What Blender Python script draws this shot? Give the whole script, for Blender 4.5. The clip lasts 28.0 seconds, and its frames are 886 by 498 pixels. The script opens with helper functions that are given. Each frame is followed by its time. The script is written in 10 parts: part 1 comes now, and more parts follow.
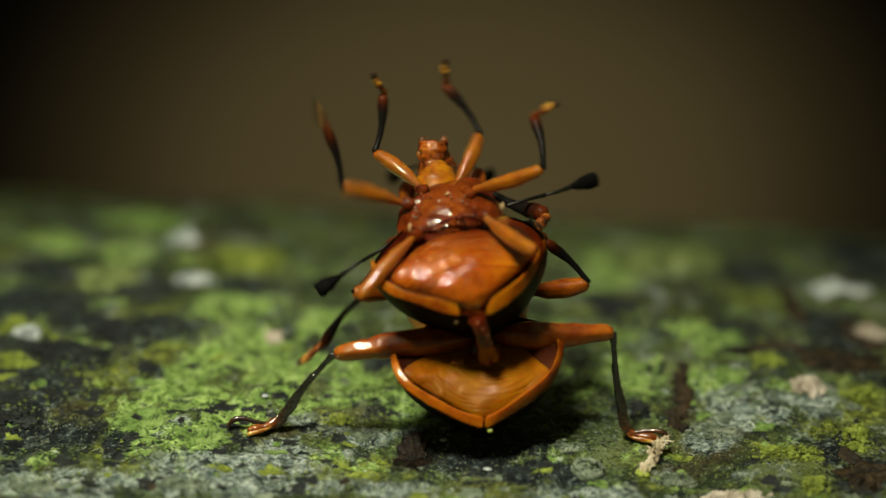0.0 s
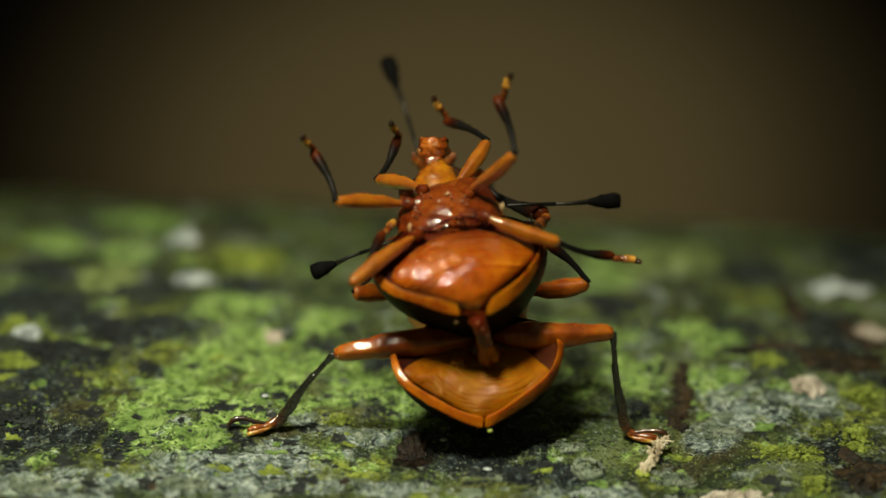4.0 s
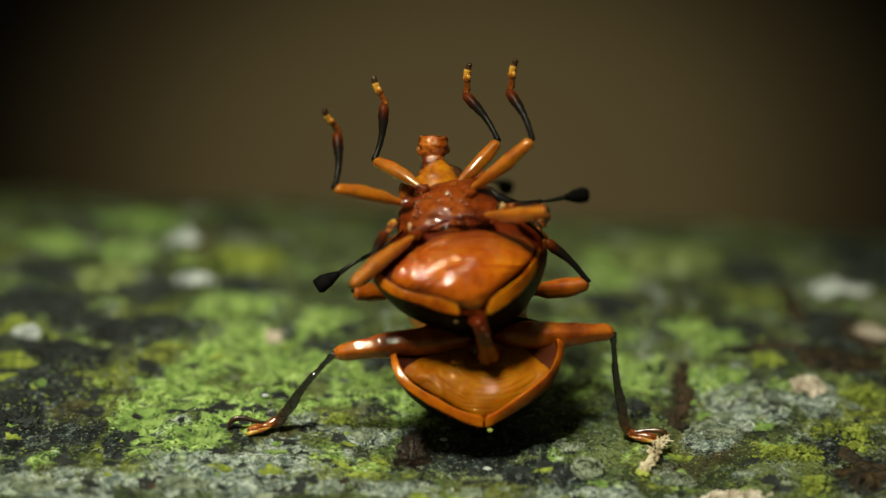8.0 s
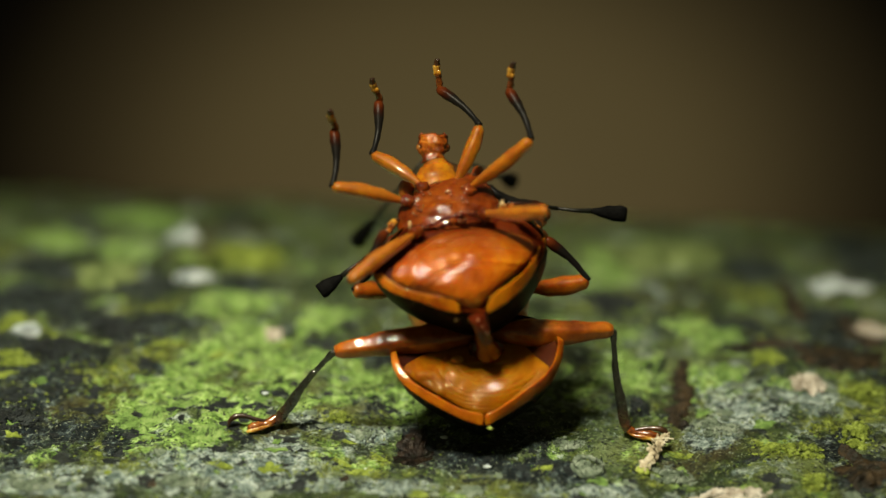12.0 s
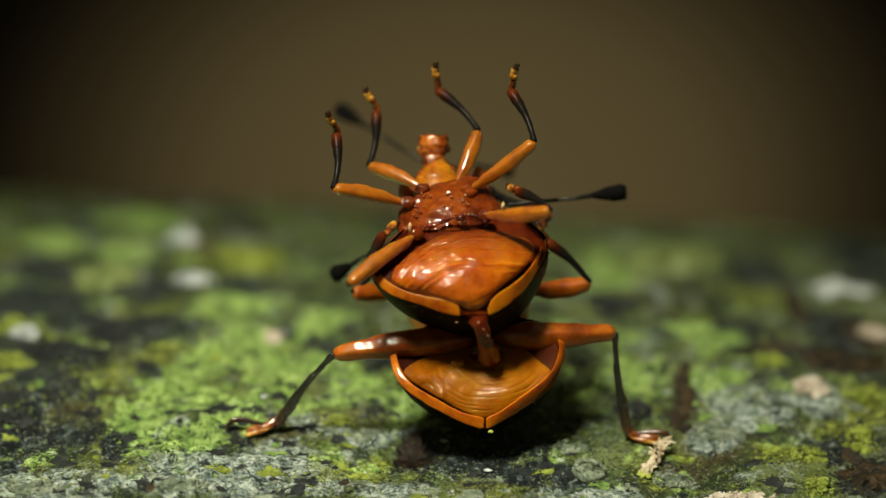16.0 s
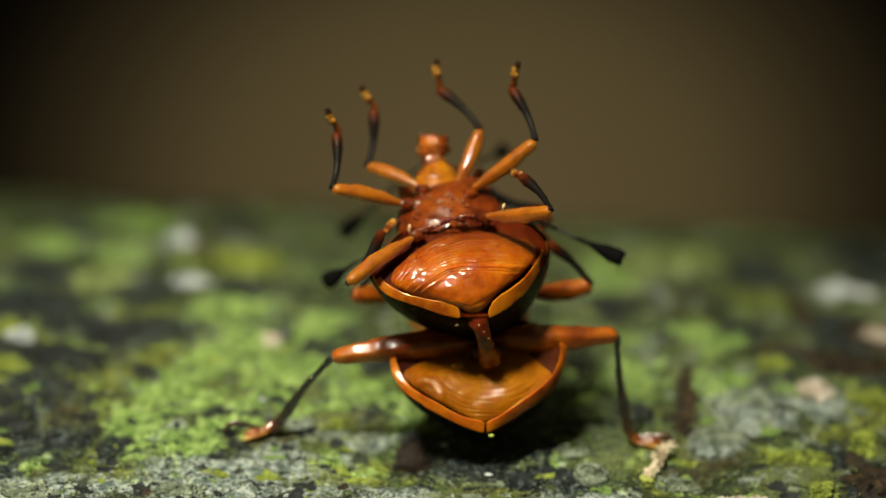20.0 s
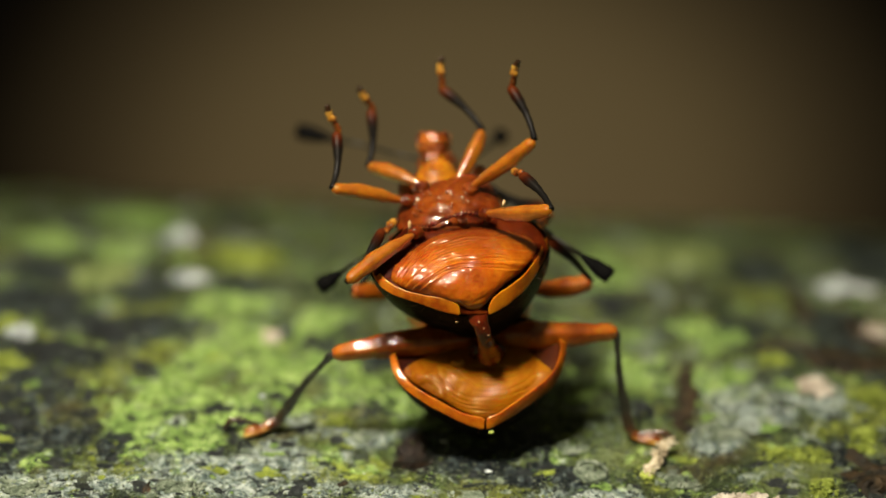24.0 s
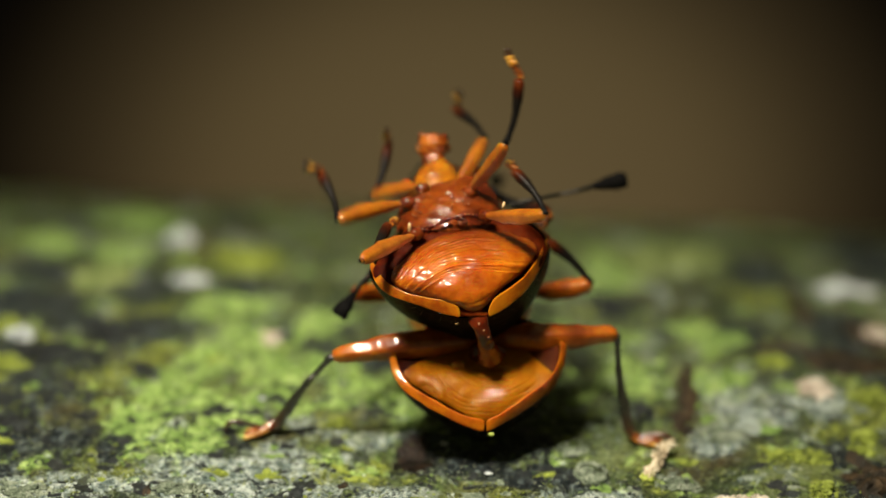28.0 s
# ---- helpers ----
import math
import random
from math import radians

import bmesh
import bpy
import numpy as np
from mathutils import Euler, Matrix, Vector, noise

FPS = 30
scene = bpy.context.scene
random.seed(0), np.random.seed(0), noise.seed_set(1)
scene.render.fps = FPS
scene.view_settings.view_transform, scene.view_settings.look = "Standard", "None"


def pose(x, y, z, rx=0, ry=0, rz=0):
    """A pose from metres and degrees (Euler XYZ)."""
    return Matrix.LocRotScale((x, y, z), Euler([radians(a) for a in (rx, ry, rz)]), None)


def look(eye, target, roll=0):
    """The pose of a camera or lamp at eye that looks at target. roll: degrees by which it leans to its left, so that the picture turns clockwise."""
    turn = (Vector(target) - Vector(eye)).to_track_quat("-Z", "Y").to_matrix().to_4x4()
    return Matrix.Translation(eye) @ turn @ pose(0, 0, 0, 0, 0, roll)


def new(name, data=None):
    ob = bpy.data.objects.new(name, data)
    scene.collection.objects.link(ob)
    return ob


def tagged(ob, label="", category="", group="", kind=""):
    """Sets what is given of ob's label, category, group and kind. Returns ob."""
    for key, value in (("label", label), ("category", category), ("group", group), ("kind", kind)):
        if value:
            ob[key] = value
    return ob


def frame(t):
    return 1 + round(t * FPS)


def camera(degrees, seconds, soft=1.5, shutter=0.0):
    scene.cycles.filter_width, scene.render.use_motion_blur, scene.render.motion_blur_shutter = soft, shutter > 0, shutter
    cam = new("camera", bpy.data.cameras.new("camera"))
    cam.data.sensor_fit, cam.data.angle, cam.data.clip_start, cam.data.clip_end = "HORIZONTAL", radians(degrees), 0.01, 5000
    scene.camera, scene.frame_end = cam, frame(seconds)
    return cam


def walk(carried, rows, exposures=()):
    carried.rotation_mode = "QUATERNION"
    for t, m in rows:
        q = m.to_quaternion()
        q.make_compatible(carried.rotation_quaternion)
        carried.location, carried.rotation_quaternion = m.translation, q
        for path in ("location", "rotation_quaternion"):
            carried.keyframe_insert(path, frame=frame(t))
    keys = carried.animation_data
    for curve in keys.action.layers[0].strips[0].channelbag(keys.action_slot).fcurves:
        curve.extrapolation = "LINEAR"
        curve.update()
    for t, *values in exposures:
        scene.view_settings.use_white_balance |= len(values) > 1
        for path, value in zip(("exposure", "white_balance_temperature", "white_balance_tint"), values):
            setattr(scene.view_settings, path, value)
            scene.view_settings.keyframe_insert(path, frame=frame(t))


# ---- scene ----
# Two coupled orange bugs on a lichen-covered log, seen close up. Lengths below are in millimetres (MM).
MM = 0.001
PITCH = 26.0                      # the camera looks down by this much
DIST = 70.0                       # from the lens to the bugs
LIFT = (0.0, 5.31 * math.sin(radians(PITCH)), 5.31 * math.cos(radians(PITCH)))
# The board: x to the right, y away from the lens, z up along the leaning bugs
BOARD = Matrix.Translation(Vector(LIFT) * MM) @ pose(0, 0, 0, -PITCH)


def on_board(p):
    return BOARD @ (Vector(p) * MM)


# ---------------------------------------------------------------- camera
cam = camera(2 * math.degrees(math.atan(12.65 / DIST)), 28.0, soft=1.5, shutter=0.5)
cam.data.dof.use_dof = True
cam.data.dof.aperture_fstop = 30.0
# the plane of sharpness: drawn from the feet towards the bellies by the film-maker
focus_mark = new("focus_mark")
cam.data.dof.focus_object = focus_mark


def stand(forward, right, down):
    """The camera's pose: millimetres forward, and small turns in hundredths of a degree."""
    e = on_board((0, -DIST + forward, 0))
    return pose(e.x, e.y, e.z, 90 - PITCH + down * 0.01, 0, right * 0.01)


walk(cam, [(0, stand(0, 0, 0)), (3.5, stand(0, 0, 0)), (6.5, stand(0, 0, 0)), (7.0, stand(0, 0, -2)), (7.5, stand(0, 0, 0)), (8.0, stand(0, 0, -1)),
           (9.0, stand(0, 0, -7)), (9.5, stand(0, 0, -5)), (12.5, stand(0, 0, -6)), (14.5, stand(0, 0, 0)), (15.5, stand(0, 0, 0)),
           (16.0, stand(0.5, 1, -1)), (17.0, stand(1.3, 1, -4)), (17.5, stand(1.3, 1, -1)), (18.0, stand(1.3, 1, 3)), (19.0, stand(1.3, 1, 5)),
           (20.0, stand(1.3, 1, 3)), (21.0, stand(1.3, 1, 0)), (21.5, stand(1.3, 1, -4)), (25.0, stand(1.3, 1, -5)), (26.0, stand(1.3, 1, -6)), (26.5, stand(1.3, 1, -3)),
           (27.5, stand(1.3, 1, -2)), (28.0, stand(1.3, 1, 0))],
     exposures=[(0, -0.55, 6500, 10), (3.5, -0.53, 6500, 10), (8, -0.40, 6500, 10), (12, -0.24, 6500, 10), (17, -0.23, 6500, 14), (21, -0.11, 6500, 17), (25, 0.02, 6500, 21), (28, 0.04, 6500, 21)])

walk(focus_mark, [(t, Matrix.Translation(on_board((0, y, 0)))) for t, y in ((0, -0.4), (15.5, -0.4), (15.9, -1.5), (16.3, -2.7), (16.7, -3.4), (28, -3.4))])

# ---------------------------------------------------------------- light
world = bpy.data.worlds.new("gloom_glow")
scene.world = world
world.use_nodes = True
wn = world.node_tree.nodes
wn["Background"].inputs["Color"].default_value = (0.60, 0.56, 0.26, 1)
wn["Background"].inputs["Strength"].default_value = 0.15


def spot(name, eye, target, watts, size, soft, color=(1, 1, 1), blend=1.0):
    d = bpy.data.lights.new(name, "SPOT")
    d.energy, d.spot_size, d.spot_blend, d.shadow_soft_size, d.color = watts, radians(size), blend, soft * MM, color
    ob = new(name, d)
    ob.matrix_world = look([v * MM for v in eye], [v * MM for v in target])
    return ob


# the film-maker's hand lamp, above and to one side of the lens
spot("hand_lamp", (-27, -32, 115), (-4.5, -0.5, 2), 1.45, 30, 12, (1.0, 0.925, 0.68))


# ---------------------------------------------------------------- materials
def material(name):
    m = bpy.data.materials.new(name)
    m.use_nodes = True
    n = m.node_tree.nodes
    return m, n, m.node_tree.links, n["Principled BSDF"]


def noise_node(n, l, scale, detail=4, rough=0.6, coords="Object", distort=0.0):
    c = n.new("ShaderNodeTexCoord")
    t = n.new("ShaderNodeTexNoise")
    t.inputs["Scale"].default_value, t.inputs["Detail"].default_value, t.inputs["Roughness"].default_value = scale, detail, rough
    t.inputs["Distortion"].default_value = distort
    l.new(c.outputs[coords], t.inputs["Vector"])
    return t


def ramp(n, l, fac, stops):
    r = n.new("ShaderNodeValToRGB")
    e = r.color_ramp.elements
    while len(e) < len(stops):
        e.new(0.5)
    for k, (pos, col) in zip(e, stops):
        k.position, k.color = pos, (*col, 1)
    l.new(fac, r.inputs["Fac"])
    return r.outputs["Color"]


def bump(n, l, b, height, strength, dist):
    k = n.new("ShaderNodeBump")
    k.inputs["Strength"].default_value, k.inputs["Distance"].default_value = strength, dist * MM
    l.new(height, k.inputs["Height"])
    l.new(k.outputs["Normal"], b.inputs["Normal"])


def cuticle(name, dark, mid, light, rough=0.2, scale=900, sss=0.15, coat=0.6, bumps=0.25, clear=0.0, gloss=0.5, wet=0.1, glints=0.35, streak=None):
    """Shiny insect skin: mottled colour at two scales, a fine grain, and a wet coat whose own relief breaks the shine into glints."""
    m, n, l, b = material(name)
    t = noise_node(n, l, scale, 5, 0.6)
    t2 = noise_node(n, l, scale * 6, 3, 0.6)
    mix = n.new("ShaderNodeMath")
    mix.operation = "MULTIPLY_ADD"
    l.new(t2.outputs["Fac"], mix.inputs[0])
    mix.inputs[1].default_value = 0.2
    l.new(t.outputs["Fac"], mix.inputs[2])
    l.new(ramp(n, l, mix.outputs[0], [(0.47, dark), (0.60, mid), (0.75, light)]), b.inputs["Base Color"])
    b.inputs["Roughness"].default_value = rough
    b.inputs["Coat Weight"].default_value, b.inputs["Coat Roughness"].default_value = coat, wet
    b.inputs["Transmission Weight"].default_value, b.inputs["Specular IOR Level"].default_value = clear, gloss
    if sss:
        b.inputs["Subsurface Weight"].default_value = sss
        b.inputs["Subsurface Radius"].default_value = (1.0, 0.3, 0.08)
        b.inputs["Subsurface Scale"].default_value = 0.4 * MM
    bump(n, l, b, t2.outputs["Fac"], bumps, 0.03)
    if coat:
        t3 = noise_node(n, l, 3000, 1.6, 0.45, distort=1.2)
        if streak:
            c, mp = n.new("ShaderNodeTexCoord"), n.new("ShaderNodeMapping")
            mp.inputs["Rotation"].default_value = (0, radians(18), 0)
            mp.inputs["Scale"].default_value = streak
            l.new(c.outputs["Object"], mp.inputs["Vector"])
            l.new(mp.outputs[0], t3.inputs["Vector"])
        k = n.new("ShaderNodeBump")
        k.inputs["Strength"].default_value, k.inputs["Distance"].default_value = glints, 0.06 * MM
        l.new(t3.outputs["Fac"], k.inputs["Height"])
        l.new(k.outputs["Normal"], b.inputs["Coat Normal"])
    return m


M_BELLY = cuticle("red_amber_belly", (0.20, 0.030, 0.001), (0.37, 0.086, 0.001), (0.54, 0.180, 0.005), 0.40, 420, 0.65, 0.9, 0.4, 0.0, 0.1, 0.06, 0.6, (0.5, 1.0, 2.0))
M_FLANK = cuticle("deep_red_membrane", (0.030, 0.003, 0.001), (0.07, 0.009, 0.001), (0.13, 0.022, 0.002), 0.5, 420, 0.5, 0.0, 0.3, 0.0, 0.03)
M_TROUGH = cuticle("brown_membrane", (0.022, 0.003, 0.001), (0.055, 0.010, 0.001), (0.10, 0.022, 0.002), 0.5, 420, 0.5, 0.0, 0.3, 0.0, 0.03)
M_HOLLOW = cuticle("amber_belly", (0.17, 0.046, 0.001), (0.27, 0.095, 0.001), (0.37, 0.150, 0.003), 0.45, 300, 0.7, 0.30, 0.6, 0.0, 0.05, 0.04, 0.8, (0.8, 1.2, 2.2))
M_RIM = cuticle("orange_rim", (0.24, 0.050, 0.001), (0.40, 0.115, 0.001), (0.50, 0.175, 0.003), 0.45, 600, 0.6, 0.45, 0.4, 0.0, 0.10, 0.07, 0.7)
M_THORAX = cuticle("chestnut_thorax", (0.05, 0.006, 0.001), (0.125, 0.020, 0.001), (0.23, 0.052, 0.003), 0.42, 700, 0.5, 0.9, 0.5, 0.0, 0.04, 0.05, 1.0)
M_HEAD = cuticle("russet_head", (0.09, 0.015, 0.001), (0.24, 0.055, 0.003), (0.44, 0.15, 0.015), 0.35, 1900, 0.4, 0.7, 1.0, 0.0, 0.15, 0.05, 1.0)
M_NECK = cuticle("amber_neck", (0.20, 0.050, 0.001), (0.37, 0.128, 0.001), (0.50, 0.215, 0.004), 0.4, 800, 0.6, 1.0, 0.4, 0.08, 0.10, 0.05, 0.6)
M_EYE = cuticle("brown_amber_eye", (0.09, 0.025, 0.004), (0.19, 0.065, 0.010), (0.30, 0.13, 0.03), 0.3, 2500, 0.1, 0.3, 0.6)
M_LEG = cuticle("amber_femur", (0.18, 0.042, 0.001), (0.34, 0.104, 0.001), (0.46, 0.172, 0.003), 0.42, 450, 0.5, 1.0, 0.3, 0.2, 0.05, 0.05, 0.9, (1.0, 1.0, 0.5))
M_LEG_RED = cuticle("russet_femur", (0.15, 0.028, 0.001), (0.28, 0.070, 0.002), (0.42, 0.132, 0.004), 0.42, 600, 0.7, 0.8, 0.4, 0.12, 0.05, 0.05, 0.8, (1.0, 1.0, 0.6))
M_BLACK = cuticle("black_shin", (0.005, 0.005, 0.004), (0.009, 0.009, 0.007), (0.018, 0.018, 0.014), 0.45, 1500, 0, 0.0, 0.9, 0, 0.35)
M_SHELL = cuticle("black_back", (0.0015, 0.0015, 0.0015), (0.003, 0.003, 0.0025), (0.006, 0.006, 0.005), 0.45, 1200, 0, 0.0, 0.9, 0, 0.05)
M_CLUB = cuticle("matt_black_club", (0.001, 0.001, 0.001), (0.002, 0.002, 0.002), (0.005, 0.005, 0.005), 0.8, 1500, 0, 0.0, 0.8, 0, 0.06)
M_FOOT = cuticle("red_brown_foot", (0.06, 0.013, 0.003), (0.17, 0.042, 0.005), (0.36, 0.13, 0.02), 0.25, 3500, 0.1)
M_PAD = cuticle("yellow_foot_pad", (0.18, 0.05, 0.005), (0.42, 0.18, 0.012), (0.66, 0.42, 0.09), 0.3, 3500, 0.1)
M_CLAW = cuticle("brown_claw", (0.014, 0.006, 0.003), (0.035, 0.013, 0.005), (0.08, 0.03, 0.01), 0.3, 1500, 0)
M_TUBE = cuticle("dark_red_tube", (0.025, 0.002, 0.001), (0.060, 0.005, 0.001), (0.11, 0.012, 0.001), 0.4, 700, 0.4, 1.0, 0.5, 0.0, 0.05, 0.05, 1.0)
# paler than the skin: highlights put into the beads' colour; also the wet scrap
M_WET_GLINT = cuticle("painted_wet_glint", (0.16, 0.05, 0.02), (0.26, 0.10, 0.05), (0.36, 0.17, 0.10), 0.10, 900, 0.3, 1.0, 0.05, 0.0, 0.5, 0.03, 0.3)
M_FLAKE = cuticle("tan_flake", (0.30, 0.16, 0.05), (0.48, 0.32, 0.14), (0.66, 0.52, 0.30), 0.5, 2500, 0, 0.0)


def redden(m, lo, hi, color):
    """The skin's pigment deepens to another colour from height lo to hi (mm) over the thing's base, unevenly."""
    n, l = m.node_tree.nodes, m.node_tree.links
    b = n["Principled BSDF"]
    c = n.new("ShaderNodeTexCoord")
    sep = n.new("ShaderNodeSeparateXYZ")
    l.new(c.outputs["Object"], sep.inputs[0])
    t = noise_node(n, l, 900, 4, 0.6)
    k = n.new("ShaderNodeMath")
    k.operation = "MULTIPLY_ADD"
    l.new(t.outputs["Fac"], k.inputs[0])
    k.inputs[1].default_value = 0.9 * MM
    l.new(sep.outputs["Z"], k.inputs[2])
    f = n.new("ShaderNodeMapRange")
    f.inputs["From Min"].default_value, f.inputs["From Max"].default_value = (lo + 0.45) * MM, (hi + 0.45) * MM
    l.new(k.outputs[0], f.inputs["Value"])
    mix = n.new("ShaderNodeMix")
    mix.data_type = "RGBA"
    old = b.inputs["Base Color"].links[0].from_socket
    l.new(f.outputs[0], mix.inputs[0])
    l.new(old, mix.inputs[6])
    mix.inputs[7].default_value = (*color, 1)
    l.new(mix.outputs[2], b.inputs["Base Color"])


redden(M_BELLY, 1.5, 2.45, (0.10, 0.013, 0.001))


def shin_material(name, gloss, coat, turn=0.74):
    """Black shin that turns dark red towards the foot, along its own length."""
    m, n, l, b = material(name)
    c = n.new("ShaderNodeTexCoord")
    sep = n.new("ShaderNodeSeparateXYZ")
    l.new(c.outputs["Generated"], sep.inputs[0])
    t = noise_node(n, l, 3500, 4, 0.65)
    k = n.new("ShaderNodeMath")
    k.operation = "MULTIPLY_ADD"
    l.new(t.outputs["Fac"], k.inputs[0])
    k.inputs[1].default_value = 0.16
    l.new(sep.outputs["Z"], k.inputs[2])
    l.new(ramp(n, l, k.outputs[0], [(0.1, (0.006, 0.006, 0.006)), (turn, (0.007, 0.006, 0.005)), (turn + 0.16, (0.022, 0.005, 0.002)), (turn + 0.30, (0.070, 0.014, 0.003))]), b.inputs["Base Color"])
    b.inputs["Roughness"].default_value = 0.32
    b.inputs["Specular IOR Level"].default_value = gloss
    b.inputs["Coat Weight"].default_value, b.inputs["Coat Roughness"].default_value = coat, 0.06
    bump(n, l, b, t.outputs["Fac"], 0.6, 0.03)
    b.inputs["Coat IOR"].default_value = 1.9
    k = n.new("ShaderNodeBump")
    k.inputs["Strength"].default_value, k.inputs["Distance"].default_value = 1.0, 0.16 * MM
    l.new(noise_node(n, l, 5000, 1.2, 0.4, distort=0.8).outputs["Fac"], k.inputs["Height"])
    l.new(k.outputs["Normal"], b.inputs["Coat Normal"])
    return m


M_SHIN = shin_material("black_to_red_shin", 0.05, 0.0)
M_SHIN_WET = shin_material("wet_black_shin", 0.5, 1.0, 0.80)


def growth(name, lo, mid, hi, scale=2600, rough=0.75, pits=0.85):
    """Matt crust of lichen, moss or bark: three tones in ragged grains, with dark pits and gaps."""
    m, n, l, b = material(name)
    t = noise_node(n, l, scale, 10, 0.8)
    col = ramp(n, l, t.outputs["Fac"], [(0.38, lo), (0.5, mid), (0.62, hi)])
    t3 = noise_node(n, l, 1500, 10, 0.82, distort=0.5)
    k = n.new("ShaderNodeMix")
    k.data_type = "RGBA"
    f = n.new("ShaderNodeMapRange")
    f.inputs["From Min"].default_value, f.inputs["From Max"].default_value, f.inputs["To Max"].default_value = 0.455, 0.425, pits
    l.new(t3.outputs["Fac"], f.inputs["Value"])
    l.new(f.outputs[0], k.inputs[0])
    l.new(col, k.inputs[6])
    k.inputs[7].default_value = (0.010, 0.014, 0.008, 1)
    l.new(k.outputs[2], b.inputs["Base Color"])
    b.inputs["Roughness"].default_value = rough
    b.inputs["Specular IOR Level"].default_value = 0.3
    t2 = noise_node(n, l, scale * 2.5, 5, 0.7)
    bump(n, l, b, t2.outputs["Fac"], 1.0, 0.08)
    return m


M_LIMEY = growth("lime_algae", (0.050, 0.095, 0.020), (0.135, 0.239, 0.054), (0.243, 0.351, 0.113))
M_MOSSY = growth("yellow_green_lichen", (0.065, 0.090, 0.012), (0.17, 0.225, 0.028), (0.33, 0.42, 0.085))
M_GREY = growth("grey_green_lichen", (0.050, 0.072, 0.048), (0.125, 0.165, 0.115), (0.28, 0.33, 0.26))
M_WHITE = growth("white_lichen", (0.24, 0.29, 0.31), (0.45, 0.52, 0.54), (0.68, 0.74, 0.75), 1600, 0.75, 0.3)
M_SAGE = growth("sage_lichen", (0.05, 0.075, 0.022), (0.13, 0.18, 0.055), (0.26, 0.32, 0.13), 1600, 0.75, 0.4)
M_CREAM = growth("cream_lichen", (0.26, 0.21, 0.16), (0.47, 0.42, 0.35), (0.68, 0.65, 0.58), 2400, 0.75, 0.45)
M_KNOT = growth("black_brown_knot", (0.002, 0.002, 0.002), (0.006, 0.004, 0.003), (0.030, 0.018, 0.010), 2200, 0.30, 0.7)
M_STALK = growth("cream_stalk", (0.30, 0.24, 0.15), (0.50, 0.44, 0.31), (0.70, 0.66, 0.52), 2400, 0.7, 0.15)
M_UMBER = growth("dark_brown_bark", (0.004, 0.003, 0.002), (0.016, 0.011, 0.005), (0.055, 0.034, 0.013), 1800, 0.6)
M_SOOT = growth("black_crust", (0.003, 0.005, 0.005), (0.009, 0.013, 0.015), (0.035, 0.045, 0.045), 2600, 0.5)
M_LIME = growth("lime_speck", (0.20, 0.26, 0.03), (0.32, 0.40, 0.06), (0.46, 0.54, 0.14), 2600, 0.6, 0.0)

# ---------------------------------------------------------------- mesh helpers
def mesh_from(name, verts, faces, mats, slots=None, smooth=True):
    me = bpy.data.meshes.new(name)
    me.from_pydata([tuple(v) for v in verts], [], faces)
    for m in mats:
        me.materials.append(m)
    if slots is not None:
        me.polygons.foreach_set("material_index", slots)
    if smooth:
        me.polygons.foreach_set("use_smooth", [True] * len(me.polygons))
    me.update()
    return me


def place(name, me, parent=None, label="", m=None):
    ob = new(name, me)
    if parent is not None:
        ob.parent = parent
    if m is not None:
        ob.matrix_basis = m
    return tagged(ob, label) if label else ob


def sweep(points, radii, seg=12, flat=1.0, flat_axis=None, ridges=0.0):
    """A tube of changing radius along points (mm), closed at both ends. flat: thickness across over width."""
    pts = [Vector(p) for p in points]
    verts, faces = [], []
    side = flat_axis and Vector(flat_axis)
    for i, p in enumerate(pts):
        d = (pts[min(i + 1, len(pts) - 1)] - pts[max(i - 1, 0)]).normalized()
        ref = side if side else (Vector((0, 1, 0)) if abs(d.y) < 0.9 else Vector((1, 0, 0)))
        u = d.cross(ref).normalized()
        v = u.cross(d).normalized()
        for k in range(seg):
            a = 2 * math.pi * k / seg
            r = radii[i] * (1 + ridges * math.sin(a * 3 + i * 1.7))
            verts.append(p + u * (math.cos(a) * r) + v * (math.sin(a) * r * flat))
    n = len(pts)
    for i in range(n - 1):
        for k in range(seg):
            a, b = i * seg + k, i * seg + (k + 1) % seg
            faces.append((a, b, b + seg, a + seg))
    verts += [pts[0], pts[-1]]
    for k in range(seg):
        faces.append((len(verts) - 2, (k + 1) % seg, k))
        faces.append((len(verts) - 1, (n - 1) * seg + k, (n - 1) * seg + (k + 1) % seg))
    return verts, faces


def spline(points, per=6, closed=False):
    """Catmull-Rom through points."""
    p = [Vector(q) for q in points]
    n, out = len(p), []
    for i in range(n if closed else n - 1):
        a, b, c, d = ((p[(i + k) % n] for k in (-1, 0, 1, 2)) if closed else (p[min(max(i + k, 0), n - 1)] for k in (-1, 0, 1, 2)))
        for j in range(per):
            t = j / per
            out.append(0.5 * (2 * b + (c - a) * t + (2 * a - 5 * b + 4 * c - d) * t * t + (3 * b - a - 3 * c + d) * t ** 3))
    if not closed:
        out.append(p[-1])
    return out


def loft_radii(keys, n):
    """Radii eased between (share, radius) keys."""
    out = []
    for i in range(n):
        s = i / (n - 1)
        for (a, ra), (b, rb) in zip(keys, keys[1:]):
            if s <= b:
                u = (s - a) / (b - a)
                u = u * u * (3 - 2 * u)
                out.append(ra + (rb - ra) * u)
                break
    return out


